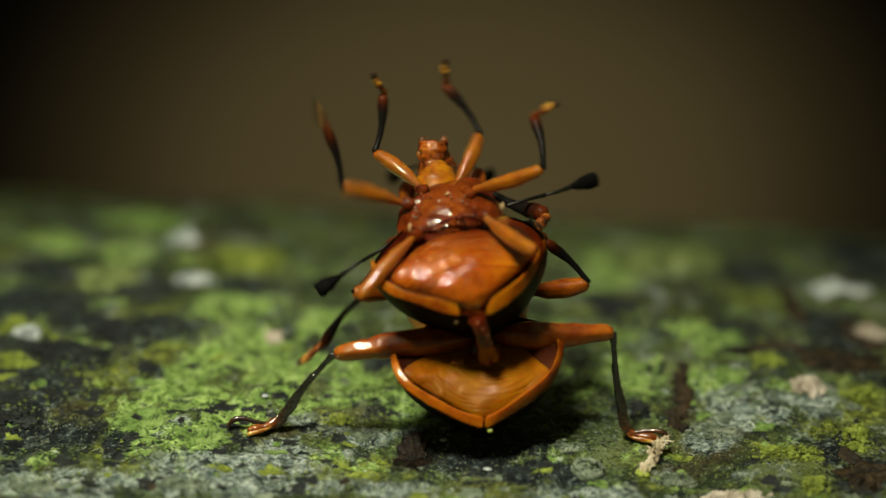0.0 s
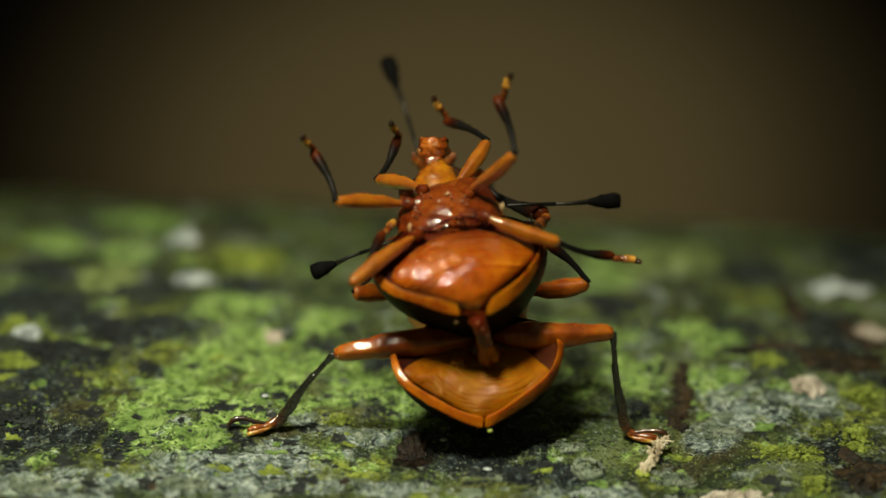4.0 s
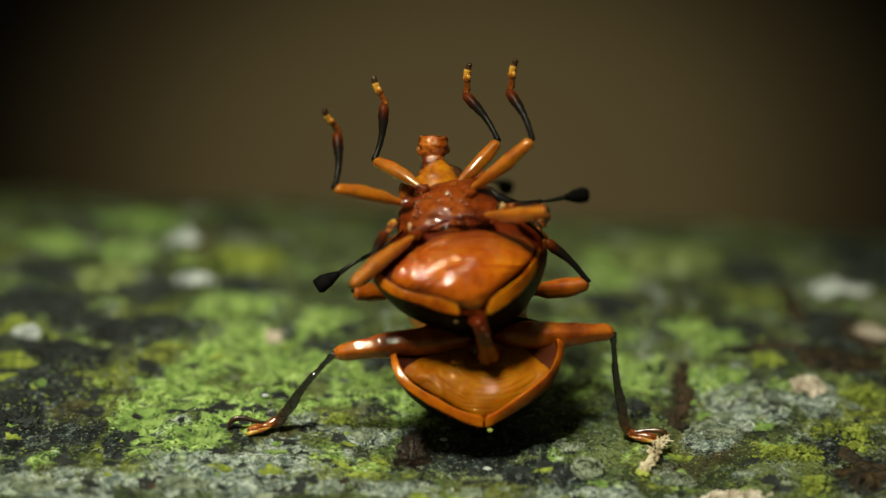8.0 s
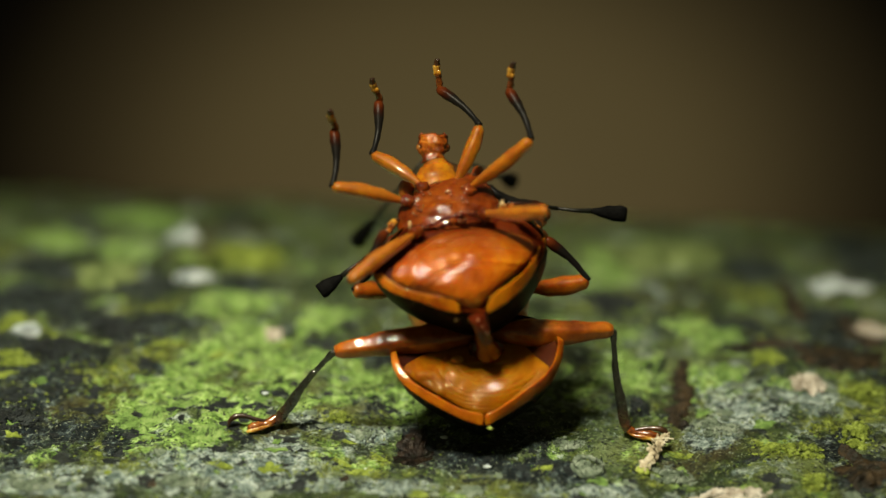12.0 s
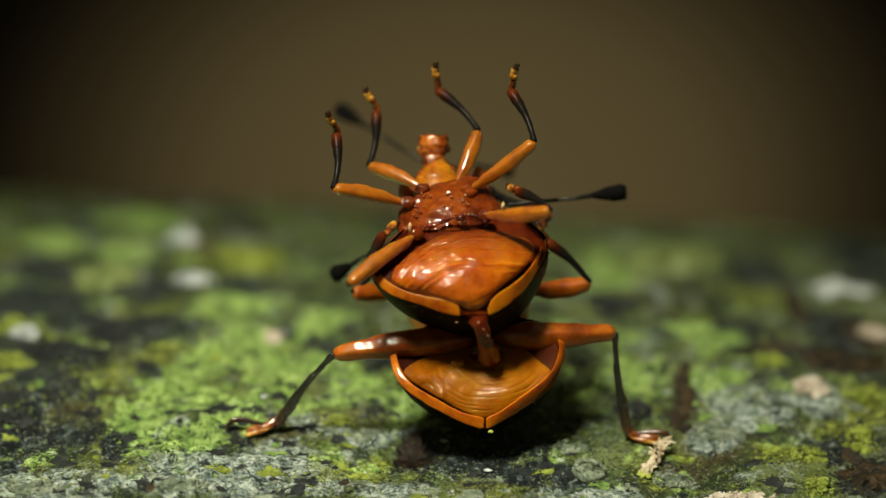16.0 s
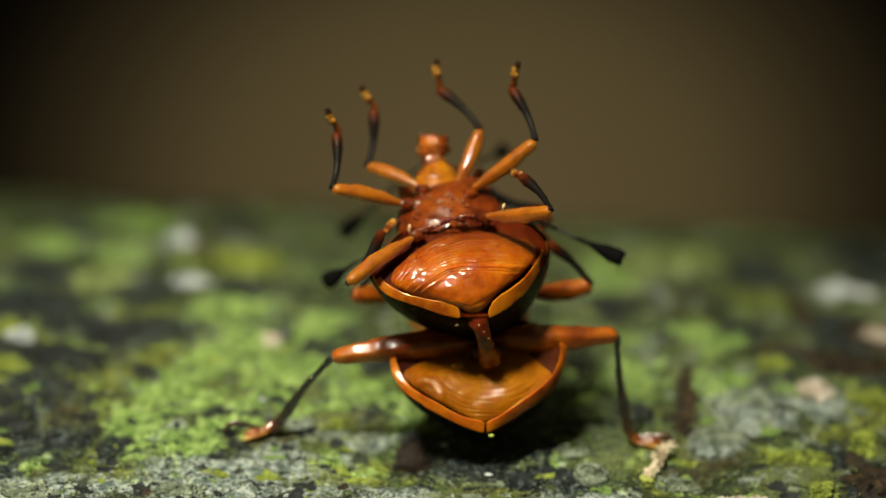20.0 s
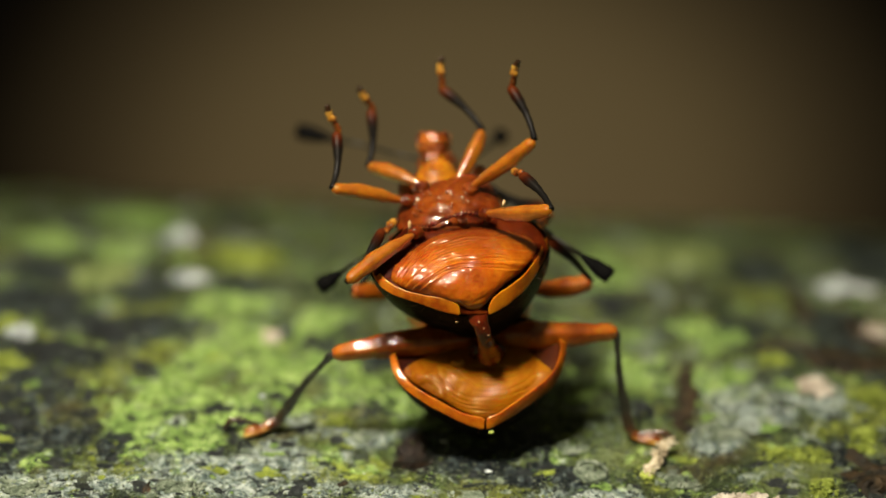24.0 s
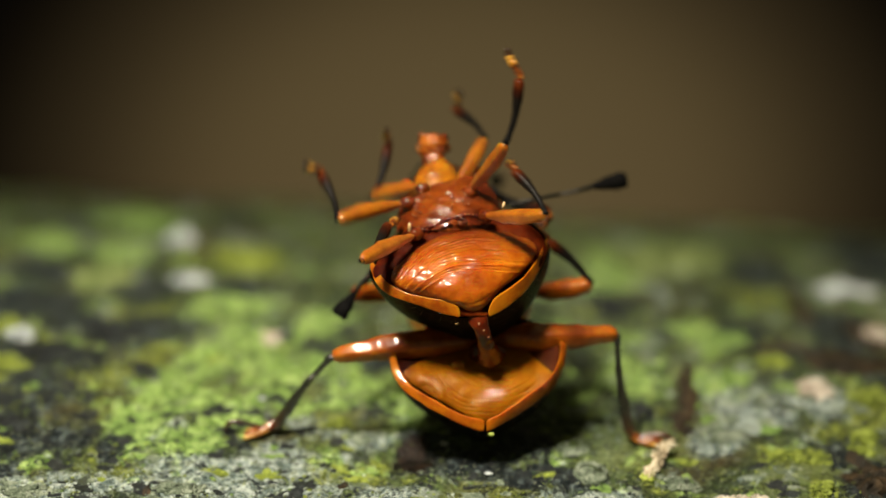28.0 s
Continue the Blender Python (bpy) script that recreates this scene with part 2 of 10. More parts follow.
def dome(outline, bulge, rings=14, shape=None, hub=None, ease=False):
    """A skin over a closed outline that swells by the vector bulge; shape(p, share) may move each point on."""
    c = hub or sum(outline, Vector()) / len(outline)
    n, verts, faces = len(outline), [], []
    reach = n // 9 if ease else 0      # inside, the corners of the outline round off
    eased = [sum((outline[(k + i) % n] for i in range(-reach, reach + 1)), Vector()) / (2 * reach + 1) for k in range(n)]
    for r in range(rings):
        phi = r / rings * math.pi / 2
        for o, s in zip(outline, eased):
            o = o + (s - o) * min(1.0, 2.2 * math.sin(phi))
            p = c + (o - c) * math.cos(phi) + Vector(bulge) * math.sin(phi)
            verts.append(shape(p, math.sin(phi)) if shape else p)
    top = c + Vector(bulge)
    verts.append(shape(top, 1.0) if shape else top)
    for r in range(rings - 1):
        for k in range(n):
            a, b = r * n + k, r * n + (k + 1) % n
            faces.append((a, b, b + n, a + n))
    for k in range(n):
        faces.append(((rings - 1) * n + k, (rings - 1) * n + (k + 1) % n, len(verts) - 1))
    return verts, faces


def ball(c, rx, ry=None, rz=None, seg=12, rings=8):
    ry, rz = ry or rx, rz or rx
    verts, faces = [], []
    for i in range(rings + 1):
        a = math.pi * i / rings
        for k in range(seg):
            b = 2 * math.pi * k / seg
            verts.append(Vector(c) + Vector((rx * math.sin(a) * math.cos(b), ry * math.sin(a) * math.sin(b), rz * math.cos(a))))
    for i in range(rings):
        for k in range(seg):
            a, b = i * seg + k, i * seg + (k + 1) % seg
            faces.append((a, b, b + seg, a + seg))
    return verts, faces


def joined(*shapes):
    verts, faces = [], []
    for v, f in shapes:
        n = len(verts)
        verts += v
        faces += [tuple(i + n for i in q) for q in f]
    return verts, faces


def part(name, shape, mats, parent, base, label="", slots=None):
    """One mesh, given in board millimetres, as a part of the thing whose base stands at that board point."""
    verts, faces = shape
    b = Vector(base)
    mats = mats if isinstance(mats, (list, tuple)) else [mats]
    return place(name, mesh_from(name, [(Vector(v) - b) * MM for v in verts], faces, mats, slots), parent, label)


def joint(x, y, z, a, b):
    """The pose of a limb in its bug's space: its hinge in mm, and its turns."""
    return pose(x * MM, y * MM, z * MM, a, b, 0)


# ---------------------------------------------------------------- the log
R_LOG, ROLL = 66.0, 1.2


def log_height(x, y):
    """The bark's height (mm) over the plan."""
    z = -x * math.tan(radians(ROLL)) + math.sqrt(max(R_LOG ** 2 - y * y, 0)) - R_LOG
    p = Vector((x, y, 0))
    z += 0.30 * noise.fractal(p * 0.22, 1.0, 2.0, 3) + 0.10 * noise.fractal(p * 1.1 + Vector((7, 3, 1)), 0.9, 2.1, 4)
    z -= x * 0.030 * min(max((y - 3.0) / 14.0, 0.0), 1.0)  # the log's back dips to one side
    d2 = (x + 0.78) ** 2 + (y + 0.71) ** 2
    z -= 0.30 * math.exp(-d2 / 0.45)                      # a small knot hole
    if -20 < x < 20 and -8 < y < 20:
        z += 0.05 * noise.fractal(p * 3.2, 0.8, 2.2, 3) + 0.05 * max(0.0, noise.noise(p * 1.7 + Vector((2, 9, 4)))) ** 0.5
    return z


def stretch(lo, hi, a, b, fine, coarse):
    """Steps from lo to hi, fine between a and b."""
    out, x = [], lo
    while x < hi:
        out.append(x)
        x += fine if a <= x < b else coarse
    return out + [hi]


def build_log():
    xs = stretch(-130, 130, -16, 16, 0.09, 3.0)
    ys = stretch(-60, 60, -6.0, 9, 0.09, 3.0)
    ys = sorted(set([round(v, 3) for v in ys if v < 9 or v > 34] + [round(9 + i * 0.25, 3) for i in range(100)]))
    verts = []
    for y in ys:
        for x in xs:
            verts.append((x * MM, y * MM, log_height(x, y) * MM))
    nx, faces = len(xs), []
    for j in range(len(ys) - 1):
        for i in range(nx - 1):
            a = j * nx + i
            faces.append((a, a + 1, a + 1 + nx, a + nx))
    # the underside of the log closes it
    n0 = len(verts)
    first, last = [i for i in range(nx)], [(len(ys) - 1) * nx + i for i in range(nx)]
    prev = last
    for s in range(1, 12):
        a = math.asin(60 / R_LOG) + (2 * math.pi - 2 * math.asin(60 / R_LOG)) * s / 12
        row = []
        for x in xs:
            row.append(len(verts))
            verts.append((x * MM, R_LOG * math.sin(a) * MM, (R_LOG * math.cos(a) - R_LOG - x * math.tan(radians(ROLL))) * MM))
        faces += [(prev[i], prev[i + 1], row[i + 1], row[i]) for i in range(nx - 1)]
        prev = row
    faces += [(prev[i], prev[i + 1], first[i + 1], first[i]) for i in range(nx - 1)]
    me = mesh_from("ground", verts, faces, [M_BARK])
    flat = np.array([(v[0] / MM, v[1] / MM) for v in verts])
    grown = np.zeros((len(verts), 4), dtype=np.float32)
    for tone, x, y, rx, ry in GROWTH:
        near = np.hypot((flat[:, 0] - x) / rx, (flat[:, 1] - y) / ry)
        share = np.clip((1.5 - near) / 1.3, 0, 1)
        k = ("lime", "dark", "pale", "moss").index(tone)
        grown[:, k] = np.maximum(grown[:, k], share * share * (3 - 2 * share))
    me.color_attributes.new("growth", "FLOAT_COLOR", "POINT").data.foreach_set("color", grown.ravel())
    return tagged(place("ground", me), "rounded log with green algae, dark bark and pale lichen", "log", kind="structure")


# growths on the bark, some dark ones with shadow painted in: centre x, y and half widths (mm), colour
LIME_PATCHES = (
    (-5.41, 5.22, 1.2, 1.65), (-5.93, 0.77, 0.98, 0.98), (-6.88, 4.35, 1.35, 1.58), (-2.07, 2.66, 0.67, 1.1),
    (-6.19, 6.47, 1.3, 2.68), (-7.22, 2.45, 2.16, 1.98), (-5.68, 1.8, 0.99, 1.75), (-8.75, -0.14, 0.72, 1.1), (-7.11, -0.49, 1.19, 0.77),
    (-4.75, 2.93, 1.0, 2.21), (-3.82, 8.03, 0.8, 1.24), (-6.19, 8.84, 1.25, 1.28), (-10.66, 14.45, 0.85, 1.64), (-13.4, 14.77, 1.13, 1.34),
    (-2.75, 3.0, 1.01, 1.48), (5.78, 5.0, 1.04, 2.16), (7.91, 3.86, 0.68, 1.14), (7.91, 7.44, 0.81, 1.52), (7.5, 17.13, 1.64, 2.36),
    (5.55, 14.81, 1.18, 3.56), (-3.81, 4.1, 0.68, 1.17), (-8.43, 1.35, 1.31, 1.02), (-1.06, 2.35, 0.99, 1.44),
)
DARK_PATCHES = (
    (11.95, 5.35, 1.05, 0.82), (10.74, 5.96, 1.41, 0.65),
    # near x 1.05 and 2.34: dark bark, with the bugs' shadow painted in
    (12.81, 4.74, 0.78, 0.97), (1.05, -1.24, 1.43, 0.84), (2.34, -0.54, 0.96, 0.78), (-11.78, 4.12, 1.01, 0.94), (-12.09, -1.92, 0.47, 0.58),
    (-12.01, 2.26, 1.32, 1.95), (-11.9, -0.57, 1.03, 1.08), (-9.31, 6.28, 1.64, 1.29), (-10.6, 4.17, 0.76, 1.15), (-9.26, -0.62, 0.4, 0.77),
    (-6.49, 10.33, 1.09, 0.9), (-12.94, 8.31, 2.12, 1.68), (-12.71, 11.52, 1.65, 1.48), (-7.48, 0.87, 0.32, 0.26), (-8.66, 3.5, 0.37, 0.6),
    (-10.53, -0.05, 1.12, 0.8), (-0.7, -0.64, 0.8, 1.4), (5.14, 9.89, 0.92, 1.06), (5.72, 1.89, 0.34, 0.64), (10.41, 6.17, 1.6, 0.76),
    (12.7, 7.31, 1.26, 1.34), (11.75, -2.01, 0.95, 1.45), (11.33, -0.52, 0.65, 0.87), (15.28, 20.35, 1.33, 4.92), (14.66, 15.71, 1.03, 4.09),
    (-3.71, 5.75, 0.6, 0.65), (-13.08, 4.83, 1.02, 1.17), (-1.78, 4.59, 0.69, 0.81), (10.62, 14.88, 1.4, 1.84),
    # at x 2.2, y -1.9: dark bark that also deepens the bugs' shadow
    (-11.5, 7.4, 1.6, 1.2), (-9.6, 9.9, 1.4, 1.1), (-13.6, 2.6, 1.3, 1.6), (2.2, -1.9, 1.6, 0.7), (9.4, 7.9, 1.1, 1.2), (12.2, 9.2, 1.3, 1.0),
)
PALE_PATCHES = (
    (-7.14, -1.9, 1.72, 0.76), (-4.8, -1.68, 1.58, 0.64), (-8.49, -2.52, 1.09, 0.73), (-3.5, -2.5, 1.25, 0.61),
    (-10.88, 11.73, 1.1, 1.32), (-10.62, -2.86, 2.16, 0.83), (-4.53, -0.78, 1.11, 0.55), (-5.69, -2.43, 2.65, 0.84), (-3.63, 0.46, 0.81, 0.58),
    (9.26, 2.39, 1.5, 1.6), (8.29, 2.71, 0.85, 1.5), (7.54, 0.12, 0.89, 0.97),
    (4.77, -2.79, 0.8, 0.4), (-7.7, -2.64, 1.24, 0.84), (-7.82, 0.21, 0.64, 0.39), (11.05, 2.1, 0.84, 1.26),
    (-2.0, 0.11, 0.8, 0.45), (-1.31, -2.85, 1.25, 0.49),
)
MOSS_PATCHES = (
    (-6.72, 13.24, 1.13, 1.38), (-10.14, 3.25, 1.33, 1.03), (-12.53, 5.67, 1.2, 1.02), (-2.59, -1.61, 1.42, 0.82), (-3.16, 0.72, 0.49, 0.4),
    (9.62, -0.75, 1.12, 0.61), (12.39, 2.15, 0.76, 2.01), (10.7, 0.73, 0.66, 0.53), (10.29, -2.33, 0.31, 0.56), (11.47, -1.73, 0.45, 0.53),
    (10.13, 11.06, 1.14, 1.45), (-12.34, 1.21, 0.65, 0.61), (-9.16, -2.11, 0.94, 0.46), (-8.66, 5.06, 1.02, 1.01),
    (11.14, 10.23, 0.75, 1.25), (-9.9, 8.29, 1.06, 0.77),
)
GROWTH = [("lime", *p) for p in LIME_PATCHES] + [("dark", *p) for p in DARK_PATCHES] + [("pale", *p) for p in PALE_PATCHES] + [("moss", *p) for p in MOSS_PATCHES]


def bark_material():
    m, n, l, b = material("lichen_bark")
    geo = n.new("ShaderNodeTexCoord")

    def over(base, top, fac):
        k = n.new("ShaderNodeMix")
        k.data_type = "RGBA"
        l.new(fac, k.inputs[0])
        l.new(base, k.inputs[6])
        if isinstance(top, tuple):
            k.inputs[7].default_value = (*top, 1)
        else:
            l.new(top, k.inputs[7])
        return k.outputs[2]

    def span(value, lo, hi, top=1.0, smooth=True):
        k = n.new("ShaderNodeMapRange")
        k.interpolation_type = "SMOOTHSTEP" if smooth else "LINEAR"
        k.inputs["From Min"].default_value, k.inputs["From Max"].default_value, k.inputs["To Max"].default_value = lo, hi, top
        l.new(value, k.inputs["Value"])
        return k.outputs[0]

    def sums(a, ka, c):
        k = n.new("ShaderNodeMath")
        k.operation = "MULTIPLY_ADD"
        l.new(a, k.inputs[0])
        k.inputs[1].default_value = ka
        l.new(c, k.inputs[2])
        return k.outputs[0]

    coarse = noise_node(n, l, 300, 10, 0.70)
    mid = noise_node(n, l, 1100, 10, 0.74, distort=0.4)
    fine = noise_node(n, l, 3600, 8, 0.75)
    grain = noise_node(n, l, 11000, 4, 0.7)
    tones = {
        "lime": ramp(n, l, fine.outputs["Fac"], [(0.37, (0.060, 0.125, 0.025)), (0.48, (0.23, 0.41, 0.080)), (0.58, (0.46, 0.66, 0.22))]),
        "dark": ramp(n, l, fine.outputs["Fac"], [(0.40, (0.002, 0.004, 0.006)), (0.52, (0.009, 0.016, 0.021)), (0.60, (0.060, 0.085, 0.090)), (0.66, (0.26, 0.32, 0.31))]),
        "pale": ramp(n, l, fine.outputs["Fac"], [(0.37, (0.050, 0.082, 0.082)), (0.48, (0.22, 0.295, 0.28)), (0.58, (0.52, 0.61, 0.58))]),
        "moss": ramp(n, l, fine.outputs["Fac"], [(0.38, (0.050, 0.066, 0.010)), (0.50, (0.155, 0.195, 0.024)), (0.61, (0.32, 0.39, 0.075))]),
    }
    col = ramp(n, l, sums(fine.outputs["Fac"], 0.4, coarse.outputs["Fac"]),
               [(0.56, (0.007, 0.011, 0.006)), (0.65, (0.024, 0.040, 0.014)), (0.74, (0.056, 0.088, 0.028)), (0.85, (0.16, 0.21, 0.10))])
    # brown bark and olive algae show through in wide, soft stains
    col = over(col, (0.085, 0.066, 0.028), span(noise_node(n, l, 210, 6, 0.6, distort=0.5).outputs["Fac"], 0.50, 0.64, 0.55))
    col = over(col, (0.120, 0.150, 0.030), span(noise_node(n, l, 270, 8, 0.66, distort=0.8).outputs["Fac"], 0.50, 0.60, 0.5))
    # where each kind of growth is at home, from the mesh
    at = n.new("ShaderNodeAttribute")
    at.attribute_name = "growth"
    sep = n.new("ShaderNodeSeparateColor")
    l.new(at.outputs["Color"], sep.inputs[0])
    homes = {"lime": sep.outputs[0], "dark": sep.outputs[1], "pale": sep.outputs[2], "moss": at.outputs["Alpha"]}
    # ragged crusts: thick at home, scattered elsewhere
    for tone, seed, amount, edge, size in (("pale", 11.0, 0.19, 0.575, 520), ("moss", 5.0, 0.13, 0.585, 620), ("lime", 2.0, 0.17, 0.575, 480), ("pale", 25.0, 0.03, 0.60, 1500), ("moss", 15.0, 0.04, 0.60, 1500), ("dark", 8.0, 0.20, 0.595, 620), ("dark", 18.0, 0.10, 0.568, 1250), ("dark", 28.0, 0.04, 0.578, 3200)):
        own = n.new("ShaderNodeTexNoise")
        own.noise_dimensions = "4D"
        own.inputs["W"].default_value = seed
        own.inputs["Scale"].default_value, own.inputs["Detail"].default_value, own.inputs["Roughness"].default_value = size, 15, 0.755
        own.inputs["Distortion"].default_value = 0.7
        l.new(geo.outputs["Object"], own.inputs["Vector"])
        v = sums(homes[tone], amount, own.outputs["Fac"])
        col = over(col, tones[tone], span(v, edge - 0.025, edge + 0.025, 0.95) if tone == "dark" and size < 1000 else span(v, edge - 0.045, edge + 0.045, 0.92) if size < 1000 else span(v, edge - 0.012, edge + 0.012, 0.9))
    # fine black pits and pale dust
    col = over(col, (0.009, 0.013, 0.015), span(mid.outputs["Fac"], 0.420, 0.395, 0.7))
    col = over(col, (0.008, 0.009, 0.007), span(grain.outputs["Fac"], 0.455, 0.40, 0.8))
    col = over(col, (0.46, 0.52, 0.34), span(grain.outputs["Fac"], 0.59, 0.64, 0.5))
    col = over(col, (0.42, 0.43, 0.36), span(mid.outputs["Fac"], 0.66, 0.70, 0.6))
    l.new(col, b.inputs["Base Color"])
    b.inputs["Roughness"].default_value = 0.60
    b.inputs["Specular IOR Level"].default_value = 0.18
    h = sums(grain.outputs["Fac"], 0.3, sums(mid.outputs["Fac"], 1.2, fine.outputs["Fac"]))
    bump(n, l, b, h, 1.0, 0.13)
    return m


M_BARK = bark_material()
build_log()

# far forest gloom behind the log: a glowing sheet, vignetting painted into its edges
def build_backdrop():
    m, n, l, b = material("gloom_glow")
    c = n.new("ShaderNodeTexCoord")
    ln = n.new("ShaderNodeVectorMath")
    ln.operation = "LENGTH"
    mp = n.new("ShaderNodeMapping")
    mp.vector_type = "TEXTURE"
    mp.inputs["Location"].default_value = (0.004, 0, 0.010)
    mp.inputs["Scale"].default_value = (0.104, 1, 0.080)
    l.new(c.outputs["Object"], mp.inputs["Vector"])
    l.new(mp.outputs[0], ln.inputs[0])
    # bright middle to near black: lens vignetting put into the glow's colour
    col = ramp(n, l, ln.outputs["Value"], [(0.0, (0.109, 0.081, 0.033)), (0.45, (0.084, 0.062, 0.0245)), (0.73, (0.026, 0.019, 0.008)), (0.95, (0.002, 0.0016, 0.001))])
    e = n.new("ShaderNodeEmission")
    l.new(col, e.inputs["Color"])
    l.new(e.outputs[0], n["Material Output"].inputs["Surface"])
    w, h = 0.35, 0.25
    verts, faces = [], []
    for j in range(9):
        for i in range(17):
            x = (i / 8 - 1) * w
            verts.append((x, -0.25 * x * x, (j / 4 - 1) * h))
    for j in range(8):
        for i in range(16):
            a = j * 17 + i
            faces.append((a, a + 1, a + 18, a + 17))
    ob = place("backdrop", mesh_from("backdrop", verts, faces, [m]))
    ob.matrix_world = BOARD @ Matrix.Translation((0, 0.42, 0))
    tagged(ob, "glowing brown backdrop with painted dark edges far behind the log", "backdrop", kind="structure")


build_backdrop()

# ---------------------------------------------------------------- the bugs
LEGS, FEELERS, HEADS, PALPS = {}, [], [], []


def limb_meshes(lf, lt, ls, fr, tr, fem_mat, shin_mat, pad_mat, hook=1.0, stout=False):
    """Femur, shin and foot, each along its own z from its hinge; sizes in mm."""
    def made(name, shape, mats, slots=None):
        return mesh_from(name, [Vector(v) * MM for v in shape[0]], shape[1], mats, slots)

    n, seg = 41 if stout else 21, 20 if stout else 14
    pts = [(0.05 * math.sin(i / (n - 1) * math.pi), 0, lf * i / (n - 1)) for i in range(n)]
    shape = [(0, fr * 0.45), (0.12, fr * 0.72), (0.35, fr), (0.6, fr * 0.9), (0.86, fr * 0.66), (0.95, fr * 0.6), (1, fr * 0.35)] if stout else [(0, fr * 0.22), (0.1, fr * 0.50), (0.35, fr * 0.86), (0.62, fr), (0.88, fr * 0.84), (0.96, fr * 0.72), (1, fr * 0.35)]
    fem = sweep(pts, loft_radii(shape, n), seg, 0.8, (0, 1, 0), 0.0)
    fem = ([v + Vector((v.x, v.y, 0)) * (0.10 * math.cos(4 * math.atan2(v.y, v.x)) + 0.10 * noise.noise(v * 2.2) + 0.05 * noise.noise(v * 6.0)) for v in fem[0]], fem[1])
    if stout:
        fem = ([v + Vector((v.x, v.y, 0)) * (0.09 * noise.noise(v * 3.0) + 0.05 * noise.noise(v * 8.0)) for v in fem[0]], fem[1])
    femur = made("femur", fem, [fem_mat])
    n = 49 if stout else 21
    pts = [(0.07 * math.sin(i / (n - 1) * math.pi * 1.25), 0.03 * math.sin(i / (n - 1) * 5), lt * i / (n - 1)) for i in range(n)]
    tib = sweep(pts, loft_radii([(0, tr * 0.85), (0.06, tr * 0.9), (0.14, tr * 0.72), (0.4, tr * 0.85), (0.8, tr * 1.42), (0.93, tr * 1.38), (1, tr * 0.7)], n), seg, 0.8, (0, 1, 0), 0.05)
    if stout:
        tib = ([v + Vector((v.x, v.y, 0)) * (0.22 * noise.noise(v * 3.4 + Vector((tr, lt, 0))) + 0.14 * noise.noise(v * 9.0)) for v in tib[0]], tib[1])
    tibia = made("tibia", tib, [shin_mat])
    # the foot: a bent row of knobbly joints with pads below, and a dark end with two small hooks
    line = spline([(0, 0, -0.02), (0.015, -0.02, ls * 0.28), (-0.01, -0.01, ls * 0.55), (0.02, -0.03, ls * 0.8), (0.06, -0.06, ls * 0.95)], 5)
    k = len(line)
    radii = loft_radii([(0, tr * 0.8), (0.14, tr * 0.95), (0.27, tr * 0.78), (0.42, tr * 1.1), (0.53, tr * 1.0), (0.66, tr * 1.02), (0.8, tr * 0.75), (0.92, tr * 0.72), (1, tr * 0.3)], k)
    shapes, slots = [], []

    def put(sh, slot):
        shapes.append(sh)
        slots.extend(slot if isinstance(slot, list) else [slot] * len(sh[1]))

    tube = sweep(line, radii, 10, 0.85, (0, 1, 0), 0.08)
    put(tube, [0 if q // 10 < k * 0.30 else (1 if q // 10 < k * 0.66 else 2) for q in range(len(tube[1]))])
    put(ball((0.03, -tr * 0.75, ls * 0.48), tr * 0.75, tr * 0.45, tr * 1.0, 8, 6), 1)
    for sg in (-1, 1):
        put(sweep(spline([(0.05 + sg * 0.02, -0.05, ls * 0.88), (0.06 + sg * 0.07 * hook, -0.06 - 0.02 * hook, ls * (0.90 + 0.08 * hook)), (0.03 + sg * 0.09 * hook, -0.06 - 0.07 * hook, ls * (0.92 + 0.10 * hook))], 4), [0.045, 0.044, 0.042, 0.04, 0.036, 0.032, 0.026, 0.018, 0.008], 6), 2)
    tarsus = made("tarsus", joined(*shapes), [M_FOOT, pad_mat, M_CLAW], slots)
    return femur, tibia, tarsus


def limb(bug, meshes, kind_of_leg):
    names = ("femur", "tibia", "tarsus")
    labels = ("%s femur of shiny cuticle" % kind_of_leg, "slender black tibia widening to the foot", "yellowish foot with dark claws")
    return [place(n, me, bug, lb) for n, me, lb in zip(names, meshes, labels)]


def aim(a, b, base):
    """The pose of a limb from board point a towards board point b."""
    d = (Vector(b) - Vector(a)).normalized()
    q = Vector(a) - Vector(base)
    return joint(q.x, q.y, q.z, -math.degrees(math.asin(d.y)), math.degrees(math.atan2(d.x, d.z)))


def rigid_leg(bug, base, stops, fr, tr, mat, word):
    """A leg that keeps still: hip, knee, ankle and toe on the board."""
    a, b, c, d = (Vector(s) for s in stops)
    parts = limb(bug, limb_meshes((b - a).length, (c - b).length, (d - c).length, fr, tr, mat, M_SHIN_WET if fr > 0.3 else M_SHIN, M_FOOT, 2.0, fr > 0.3)[:2 if fr > 0.3 else 3], word)
    for ob, (p, q) in zip(parts, ((a, b), (b, c), (c, d))):
        ob.matrix_basis = aim(p, q, base)
    return parts


